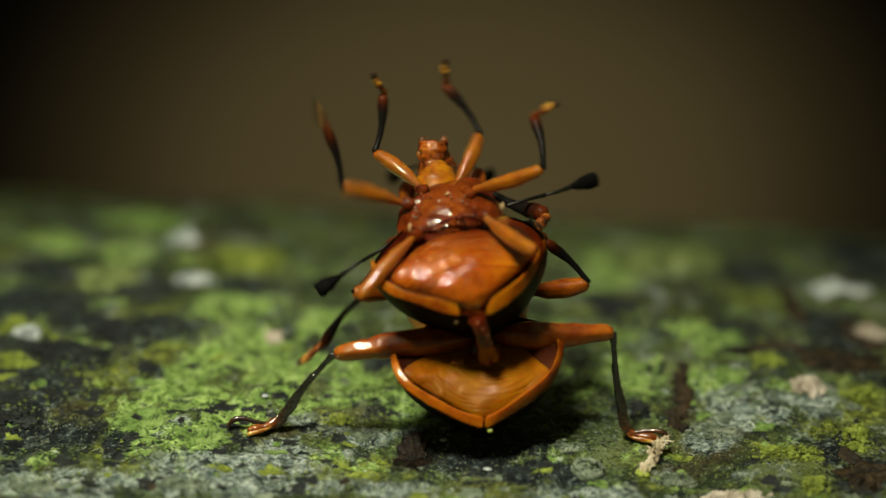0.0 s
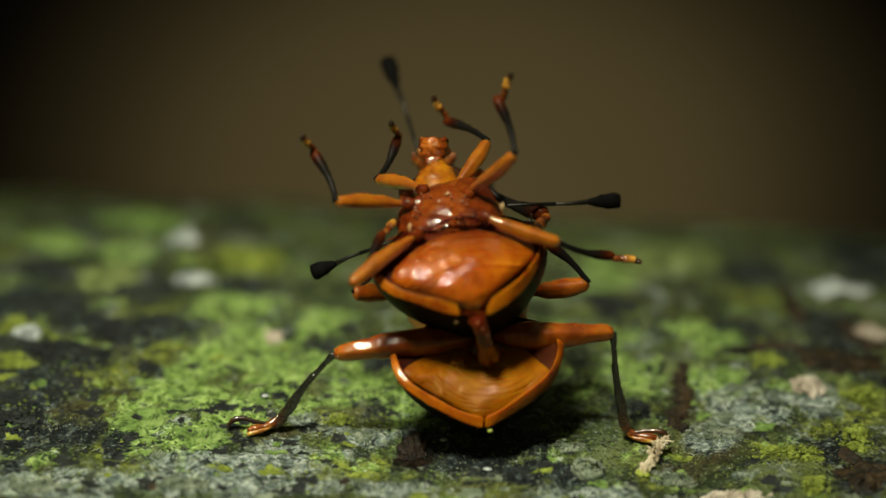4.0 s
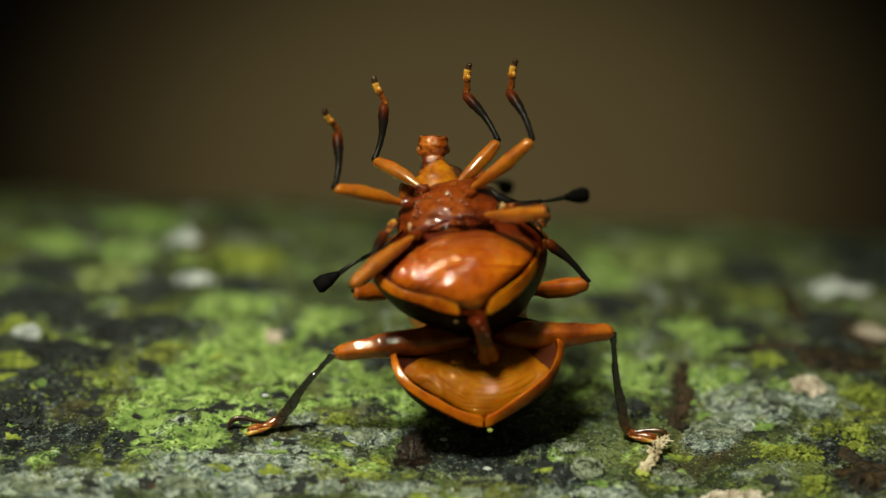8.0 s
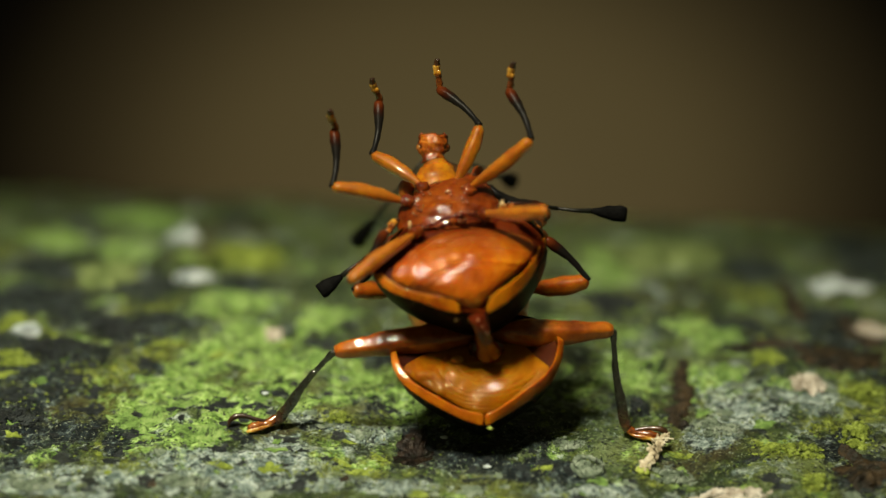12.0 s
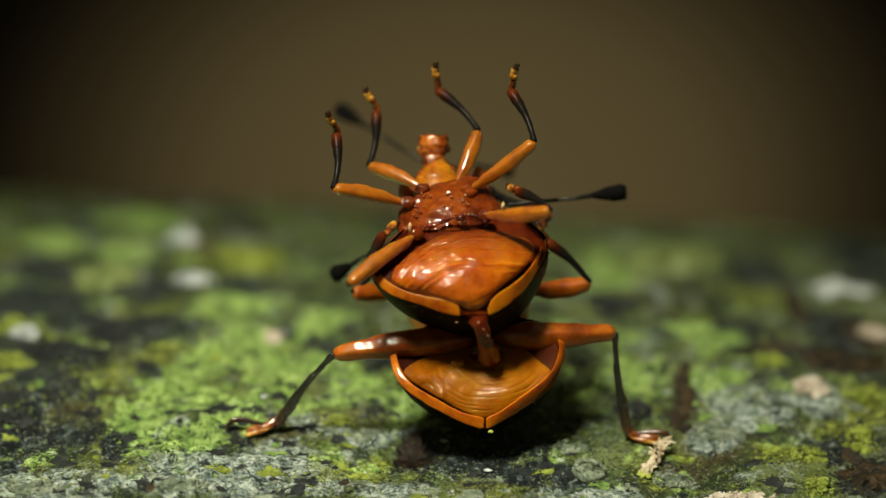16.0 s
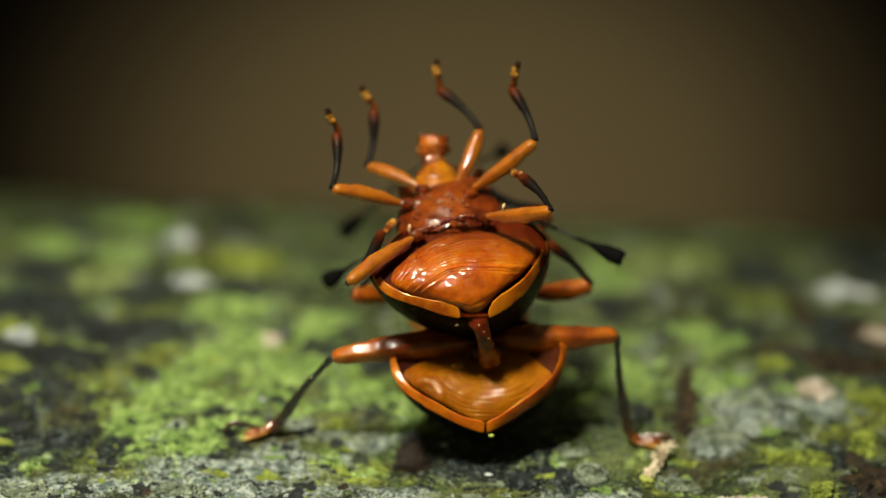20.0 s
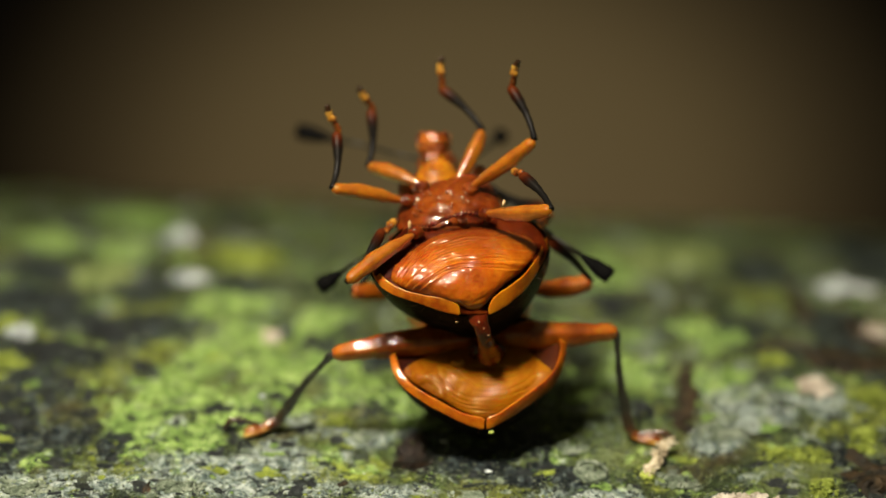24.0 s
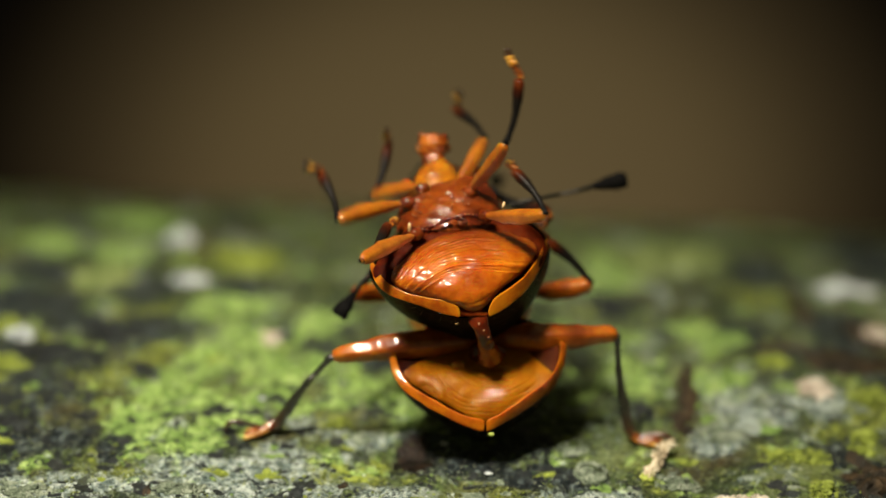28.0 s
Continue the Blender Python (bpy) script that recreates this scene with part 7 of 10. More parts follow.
        (27.6, joint(-1.91, 1.45, 3.18, 23.53, -57.63)), (27.7, joint(-1.91, 1.45, 3.18, 18.29, -51.05)),
        (27.8, joint(-1.91, 1.45, 3.18, 25.14, -56.9)), (27.9, joint(-1.91, 1.45, 3.18, 20.97, -68.1)), (28, joint(-1.91, 1.45, 3.18, 27.02, -104.5)),
    ])
    walk(LEGS["mid_a"][1], [
        (0, joint(-3.64, 0.35, 3.6, 3.47, -12.68)), (0.1, joint(-3.06, 0.13, 2.02, -53.13, -26.21)), (0.2, joint(-3.32, 0.04, 2.53, -53.13, -50.78)),
        (0.4, joint(-3.02, 0.01, 2.12, -44.53, -59.83)), (0.47, joint(-3.24, 0.23, 2.11, -51.93, -35.78)),
        (0.5, joint(-3.44, 0.48, 2.13, -53.13, -6.83)), (0.53, joint(-3.58, 0.49, 2.35, -47.32, -31)),
        (0.6, joint(-3.69, 0.52, 2.58, -37.61, -49.06)), (0.7, joint(-3.05, -0.21, 3.74, 3.89, -37.09)),
        (0.8, joint(-3.53, 0.12, 3.1, -11.99, -8.77)), (0.9, joint(-3.42, 0.07, 2.74, -13.59, -52.62)),
        (0.93, joint(-3.23, -0.17, 3.36, -35.11, -19.38)), (1, joint(-2.89, -0.23, 3.96, -43.27, 27.65)),
        (1.1, joint(-3.53, 0.13, 3.35, 3.27, -12.42)), (1.13, joint(-3.26, -0.06, 2.65, -15.3, -36.86)),
        (1.2, joint(-2.81, -0.05, 2.02, -30.78, -65.6)), (1.27, joint(-3.1, -0.27, 3.13, -26.91, -45.35)),
        (1.3, joint(-3.02, 0.04, 4.26, -20.4, -26.85)), (1.4, joint(-2.88, -0.23, 3.97, -53.13, 23.22)),
        (1.5, joint(-2.75, -0.23, 4.11, -53.13, 30.46)), (1.6, joint(-2.68, -0.23, 4.17, -53.13, 40.36)),
        (1.7, joint(-2.77, -0.23, 4.09, -53.13, 46.05)), (1.8, joint(-3.81, 0.6, 3.36, -22.3, -13.66)),
        (1.9, joint(-3.56, 0.28, 2.63, -29.36, -44.81)), (2, joint(-3.64, 0.31, 2.88, -23.43, -27.33)), (2.1, joint(-3.53, 0.41, 4.01, -24.91, 3.65)),
        (2.2, joint(-3.75, 0.47, 3.42, -27.37, -12.88)), (2.3, joint(-3.01, 0.09, 2.02, -39.13, -54.8)),
        (2.4, joint(-3.21, -0.15, 2.83, -21.5, -50.47)), (2.47, joint(-3.19, -0.21, 3.14, -40.37, -16.74)),
        (2.5, joint(-3.14, -0.23, 3.44, -44.8, 29.99)), (2.6, joint(-2.69, -0.23, 4.16, -37.21, 11.12)),
        (2.7, joint(-3.36, 0.14, 3.93, -27.74, -1.12)), (2.8, joint(-3.42, 0.01, 3.04, -9.53, -17.66)),
        (2.9, joint(-2.84, -0.03, 2.02, -46.58, -67.64)), (3, joint(-3.18, 0.32, 1.95, -53.13, -64.58)),
        (3.1, joint(-3.38, 0.29, 2.23, -57.66, -32.15)), (3.2, joint(-3.54, 0.3, 2.53, -53.13, 0.28)),
        (3.27, joint(-3.74, 0.76, 2.42, -53.65, -10.88)), (3.3, joint(-3.82, 1.28, 2.35, -53.13, -22.04)),
        (3.4, joint(-3.09, -0.22, 2.72, -46.24, -76.88)), (3.5, joint(-3.16, -0.23, 3.11, -53.13, 12.26)),
        (3.9, joint(-3.81, 0.6, 3.36, -22.3, -13.66)), (4.3, joint(-3.69, 0.52, 2.58, -37.61, -49.06)),
        (4.7, joint(-3.21, -0.15, 2.83, -21.5, -50.47)), (5.1, joint(-3.9, 0.81, 3.35, -28.88, 4.53)), (5.5, joint(-3.88, 0.73, 3.22, -28.9, 6.65)),
        (6, joint(-3.9, 0.89, 3.51, -23.42, 2.86)), (7, joint(-3.89, 1.07, 3.74, -19.45, 8.86)), (7.5, joint(-3.89, 0.95, 3.65, -20.51, 6.58)),
        (8, joint(-3.87, 0.82, 3.58, -23.43, 3.43)), (9, joint(-3.88, 0.8, 3.46, -21.49, -4.03)), (10, joint(-3.88, 0.81, 3.48, -21.74, 1.25)),
        (11, joint(-3.9, 0.9, 3.52, -31.26, 6.39)), (12, joint(-3.94, 1.12, 3.59, -20.95, 2.79)), (15, joint(-3.89, 0.95, 3.65, -26.1, 1.11)),
        (17, joint(-3.88, 0.83, 3.51, -25.3, 5.57)), (20, joint(-3.89, 0.89, 3.59, -25.13, 5.58)), (25, joint(-3.88, 0.82, 3.5, -25.32, 5.57)),
        (26, joint(-3.86, 0.79, 3.57, -27.17, 1.72)), (26.1, joint(-3.82, 0.66, 3.53, -28.82, -4.98)), (26.2, joint(-3.86, 0.8, 3.58, -27.14, 1.72)),
        (26.3, joint(-3.76, 0.82, 3.93, -19.87, 10.32)), (26.4, joint(-3.66, 0.64, 3.99, -25.74, 8.2)),
        (26.5, joint(-3.77, 0.74, 3.83, -17.64, 9.92)), (26.6, joint(-3.66, 0.64, 4, -26.01, 7.03)), (26.7, joint(-3.71, 0.67, 3.9, -18.75, 6.24)),
        (26.8, joint(-3.82, 0.72, 3.63, -31.12, -11.41)), (26.9, joint(-3.94, 1.34, 3.69, -33.23, -10.84)),
        (27, joint(-3.85, 0.74, 3.53, -16.13, -12.98)), (27.1, joint(-3.91, 1.34, 3.8, -27.06, -17.13)),
        (27.2, joint(-3.57, 0.71, 4.21, -18.58, -5.71)), (27.3, joint(-3.27, 0.45, 4.41, -2.25, -5.27)),
        (27.4, joint(-3.41, 0.68, 4.42, -28.45, 1.22)), (27.5, joint(-3.65, 0.87, 4.18, -26.6, 6.83)), (27.6, joint(-3.53, 0.61, 4.21, -16.62, 2.6)),
        (27.7, joint(-3.46, 0.79, 4.43, -31.86, 8.16)), (27.8, joint(-3.5, 0.56, 4.21, -28.46, 4.76)), (27.9, joint(-3.72, 0.7, 3.91, -36.99, -8.45)),
        (28, joint(-3.72, 0.5, 2.71, -35.89, -19.75)),
    ])
    walk(LEGS["mid_a"][2], [
        (0, joint(-4.02, 0.24, 5.29, 39.67, -40.34)), (0.1, joint(-3.52, 1.53, 2.96, 53.13, -86.14)), (0.2, joint(-4.13, 1.44, 3.19, 53.13, -79.51)),
        (0.4, joint(-4.09, 1.24, 2.75, 53.13, -54.28)), (0.47, joint(-3.87, 1.6, 2.99, 82.06, -133.55)),
        (0.5, joint(-3.56, 1.87, 3.16, 53.13, 147.17)), (0.53, joint(-4.18, 1.77, 3.36, 69.75, -152.29)),
        (0.6, joint(-4.73, 1.58, 3.48, 53.13, -91.76)), (0.7, joint(-4.1, -0.33, 5.13, 24.4, -33.48)), (0.8, joint(-3.79, 0.48, 4.79, 53.13, -47.52)),
        (0.9, joint(-4.77, 0.48, 3.76, 53.13, -58.84)), (0.93, joint(-3.7, 0.84, 4.7, 53.73, -46.91)), (1, joint(-2.31, 0.97, 5.08, 53.13, -34.98)),
        (1.1, joint(-3.9, 0.03, 5.05, 44.83, -45.16)), (1.13, joint(-4.27, 0.4, 3.99, 50.13, -60.05)), (1.2, joint(-4.17, 0.84, 2.64, 53.13, -77.72)),
        (1.27, joint(-4.2, 0.51, 4.23, 42.95, -51.27)), (1.3, joint(-3.75, 0.65, 5.72, 28.59, -33.55)),
        (1.4, joint(-2.47, 1.17, 4.94, 53.13, -44.54)), (1.5, joint(-2.22, 1.17, 5.01, 53.13, -82.54)), (1.6, joint(-2, 1.17, 4.97, 38.2, -81.62)),
        (1.7, joint(-2.02, 1.17, 4.82, 53.13, -38.09)), (1.8, joint(-4.19, 1.26, 4.92, 53.13, -35.85)), (1.9, joint(-4.63, 1.13, 3.7, 53.13, -84)),
        (2, joint(-4.38, 1, 4.3, 42.28, -84.34)), (2.1, joint(-3.43, 1.15, 5.58, 50.68, -35.57)), (2.2, joint(-4.09, 1.27, 4.92, 53.13, -44.75)),
        (2.3, joint(-4.11, 1.19, 2.8, 46.26, -80.82)), (2.4, joint(-4.46, 0.48, 3.87, 53.13, -78.73)), (2.47, joint(-3.57, 0.92, 4.41, 66.8, -23.58)),
        (2.5, joint(-2.52, 1, 4.51, 53.13, 31.57)), (2.6, joint(-2.42, 0.83, 5.52, 53.13, -3.75)), (2.7, joint(-3.39, 0.95, 5.48, 25.97, -6.59)),
        (2.8, joint(-3.94, 0.3, 4.68, 53.13, -53.55)), (2.9, joint(-3.95, 1.24, 2.47, 46.03, -80.56)), (3, joint(-4.12, 1.72, 2.39, 53.13, -161.74)),
        (3.1, joint(-3.87, 1.77, 3.02, 72.57, 133.01)), (3.2, joint(-3.53, 1.69, 3.58, 53.13, 67.76)),
        (3.27, joint(-3.93, 2.17, 3.43, 88.23, -19.87)), (3.3, joint(-4.22, 2.67, 3.31, 53.13, -107.5)),
        (3.4, joint(-4.27, 1.04, 2.99, 3.77, -69.67)), (3.5, joint(-2.94, 1.17, 4.14, 53.13, -50.72)), (3.9, joint(-4.19, 1.26, 4.92, 53.13, -35.85)),
        (4.3, joint(-4.73, 1.58, 3.48, 53.13, -91.76)), (4.7, joint(-4.46, 0.48, 3.87, 53.13, -78.73)),
        (5.1, joint(-3.78, 1.66, 4.87, 44.11, -50.52)), (5.5, joint(-3.7, 1.57, 4.74, 34.58, -56.75)), (6, joint(-3.82, 1.59, 5.11, 34.43, -37.42)),
        (7, joint(-3.64, 1.65, 5.36, 40.94, -33.95)), (7.5, joint(-3.7, 1.56, 5.27, 41.02, -33.88)), (8, joint(-3.77, 1.51, 5.17, 27.1, -36.21)),
        (9, joint(-3.99, 1.44, 5.08, 48.87, -41.78)), (10, joint(-3.84, 1.45, 5.1, 42.36, -42.22)), (11, joint(-3.74, 1.81, 5, 20.88, -34.8)),
        (12, joint(-3.86, 1.74, 5.21, 48.29, -20.34)), (15, joint(-3.86, 1.71, 5.22, 49.56, -28.51)), (17, joint(-3.73, 1.58, 5.08, 31.85, -29.42)),
        (20, joint(-3.73, 1.63, 5.16, 31.83, -29.45)), (25, joint(-3.73, 1.57, 5.07, 18.4, -26.76)), (26, joint(-3.81, 1.58, 5.12, 36.23, -25.82)),
        (26.1, joint(-3.95, 1.5, 5.05, 43.98, -6.91)), (26.2, joint(-3.81, 1.59, 5.13, 36.23, -25.83)),
        (26.3, joint(-3.47, 1.41, 5.54, 40.18, 10.73)), (26.4, joint(-3.43, 1.39, 5.55, 40.81, 7.82)), (26.5, joint(-3.49, 1.27, 5.46, 22.4, -14.6)),
        (26.6, joint(-3.47, 1.41, 5.56, 48.21, 2.44)), (26.7, joint(-3.53, 1.23, 5.54, 44.51, -3.82)),
        (26.8, joint(-4.11, 1.62, 5.09, 49.21, -14.24)), (26.9, joint(-4.21, 2.3, 5.12, 46.69, -20.73)),
        (27, joint(-4.22, 1.22, 5.16, 29.82, -42.29)), (27.1, joint(-4.36, 2.14, 5.28, 46.62, -35.52)),
        (27.2, joint(-3.74, 1.26, 5.86, 28.42, -15.18)), (27.3, joint(-3.43, 0.52, 6.15, 48.29, 12.54)),
        (27.4, joint(-3.37, 1.51, 5.96, 41.52, -4.16)), (27.5, joint(-3.47, 1.65, 5.73, 4.28, -12.2)), (27.6, joint(-3.45, 1.11, 5.87, 48.75, 2.49)),
        (27.7, joint(-3.24, 1.71, 5.89, 3.71, 7.28)), (27.8, joint(-3.37, 1.39, 5.74, 28.68, 1.15)), (27.9, joint(-3.93, 1.75, 5.28, 44.08, -19.93)),
        (28, joint(-4.19, 1.52, 4.04, 48.51, -71.94)),
    ])
    walk(LEGS["mid_b"][0], [
        (0, joint(-0.14, 1.4, 3.55, 21.18, 73.99)), (0.07, joint(-0.14, 1.4, 3.55, 26.72, 86.03)), (0.1, joint(-0.14, 1.4, 3.55, 31.16, 99.15)),
        (0.17, joint(-0.14, 1.4, 3.55, 45.05, 78.21)), (0.2, joint(-0.14, 1.4, 3.55, 53.13, 47.55)), (0.3, joint(-0.14, 1.4, 3.55, 15.85, 62.65)),
        (0.33, joint(-0.14, 1.4, 3.55, 24.43, 80.68)), (0.4, joint(-0.14, 1.4, 3.55, 30.6, 100.92)), (0.47, joint(-0.14, 1.4, 3.55, 42.09, 94.97)),
        (0.5, joint(-0.14, 1.4, 3.55, 53.13, 86.42)), (0.6, joint(-0.14, 1.4, 3.55, 51.94, 44.46)), (0.7, joint(-0.14, 1.4, 3.55, 20.41, 77.49)),
        (0.8, joint(-0.14, 1.4, 3.55, 22.63, 104.06)), (0.87, joint(-0.14, 1.4, 3.55, 41.08, 80.76)), (0.9, joint(-0.14, 1.4, 3.55, 51.94, 44.46)),
        (0.93, joint(-0.14, 1.4, 3.55, 52.67, 64.5)), (1, joint(-0.14, 1.4, 3.55, 50.06, 83.72)), (1.1, joint(-0.14, 1.4, 3.55, 23.96, 87.04)),
        (1.2, joint(-0.14, 1.4, 3.55, 27.91, 106.62)), (1.27, joint(-0.14, 1.4, 3.55, 44.56, 66.42)), (1.3, joint(-0.14, 1.4, 3.55, 41.89, 16.41)),
        (1.4, joint(-0.14, 1.4, 3.55, 14.8, 68.67)), (1.5, joint(-0.14, 1.4, 3.55, 31.61, 97.37)), (1.6, joint(-0.14, 1.4, 3.55, 32.4, 91.3)),
        (1.7, joint(-0.14, 1.4, 3.55, 39.26, 62.61)), (1.8, joint(-0.14, 1.4, 3.55, 41.55, 57.69)), (1.9, joint(-0.14, 1.4, 3.55, 41.67, 50.57)),
        (2, joint(-0.14, 1.4, 3.55, 41.65, 42.51)), (2.1, joint(-0.14, 1.4, 3.55, 41.94, 42.92)), (2.2, joint(-0.14, 1.4, 3.55, 32.29, 87.02)),
        (2.27, joint(-0.14, 1.4, 3.55, 42.71, 87.43)), (2.3, joint(-0.14, 1.4, 3.55, 53.13, 88.01)), (2.33, joint(-0.14, 1.4, 3.55, 51.18, 65.28)),
        (2.4, joint(-0.14, 1.4, 3.55, 45.38, 46.02)), (2.5, joint(-0.14, 1.4, 3.55, 41.06, 43.7)), (2.6, joint(-0.14, 1.4, 3.55, 41.37, 86.89)),
        (2.7, joint(-0.14, 1.4, 3.55, 40.02, 96.6)), (2.8, joint(-0.14, 1.4, 3.55, 53.13, 81.81)), (2.9, joint(-0.14, 1.4, 3.55, 36.18, 94.17)),
        (3, joint(-0.14, 1.4, 3.55, 38.74, 92.1)), (3.1, joint(-0.14, 1.4, 3.55, 29.4, 63.37)), (3.2, joint(-0.14, 1.4, 3.55, 15.12, 40.52)),
        (3.3, joint(-0.14, 1.4, 3.55, 33.2, 86.21)), (3.4, joint(-0.14, 1.4, 3.55, 25.87, 55.32)), (3.5, joint(-0.14, 1.4, 3.55, 15.39, 78.79)),
        (3.9, joint(-0.14, 1.4, 3.55, 41.55, 57.69)), (4.3, joint(-0.14, 1.4, 3.55, 51.94, 44.46)), (4.7, joint(-0.14, 1.4, 3.55, 45.38, 46.02)),
        (5.1, joint(-0.14, 1.4, 3.55, 34.5, 44.36)), (5.5, joint(-0.14, 1.4, 3.55, 29.61, 42.5)), (6, joint(-0.14, 1.4, 3.55, 15.39, 48.64)),
        (7, joint(-0.14, 1.4, 3.55, 8.55, 49.19)), (7.5, joint(-0.14, 1.4, 3.55, 3.28, 47.88)), (8, joint(-0.14, 1.4, 3.55, 6.87, 51.53)),
        (9, joint(-0.14, 1.4, 3.55, 18.48, 53.38)), (10, joint(-0.14, 1.4, 3.55, 17.19, 52.9)), (11, joint(-0.14, 1.4, 3.55, 9.91, 52.58)),
        (12, joint(-0.14, 1.4, 3.55, 14.8, 52.15)), (15, joint(-0.14, 1.4, 3.55, 3.21, 52.14)), (17, joint(-0.14, 1.4, 3.55, 15.42, 54.71)),
        (20, joint(-0.14, 1.4, 3.55, 6.35, 52.89)), (25, joint(-0.14, 1.4, 3.55, 18.75, 54.54)), (26, joint(-0.14, 1.4, 3.55, 21.31, 54.79)),
        (26.1, joint(-0.14, 1.4, 3.55, 22.53, 53.7)), (26.2, joint(-0.14, 1.4, 3.55, 20.65, 54.47)), (26.3, joint(-0.14, 1.4, 3.55, 21.9, 53.39)),
        (26.4, joint(-0.14, 1.4, 3.55, 32.83, 74.09)), (26.5, joint(-0.14, 1.4, 3.55, 21.94, 75.46)), (26.6, joint(-0.14, 1.4, 3.55, 22.8, 44.55)),
        (26.7, joint(-0.14, 1.4, 3.55, 18.57, 57.39)), (26.8, joint(-0.14, 1.4, 3.55, 2.89, 73.16)), (26.9, joint(-0.14, 1.4, 3.55, 23.17, 58.74)),
        (27, joint(-0.14, 1.4, 3.55, 3.13, 58.98)), (27.1, joint(-0.14, 1.4, 3.55, 5.96, 62.35)), (27.2, joint(-0.14, 1.4, 3.55, 11.19, 54.95)),
        (27.3, joint(-0.14, 1.4, 3.55, 15.65, 59.82)), (27.4, joint(-0.14, 1.4, 3.55, 15.3, 83.63)), (27.5, joint(-0.14, 1.4, 3.55, 40.15, 99.99)),
        (27.6, joint(-0.14, 1.4, 3.55, 37.49, 61.96)), (27.7, joint(-0.14, 1.4, 3.55, 24.48, 30.81)), (27.8, joint(-0.14, 1.4, 3.55, 30.86, 63.4)),
        (27.9, joint(-0.14, 1.4, 3.55, 43.39, 103.69)), (27.93, joint(-0.14, 1.4, 3.55, 50.61, 72.6)), (28, joint(-0.14, 1.4, 3.55, 48.08, 38.43)),
    ])
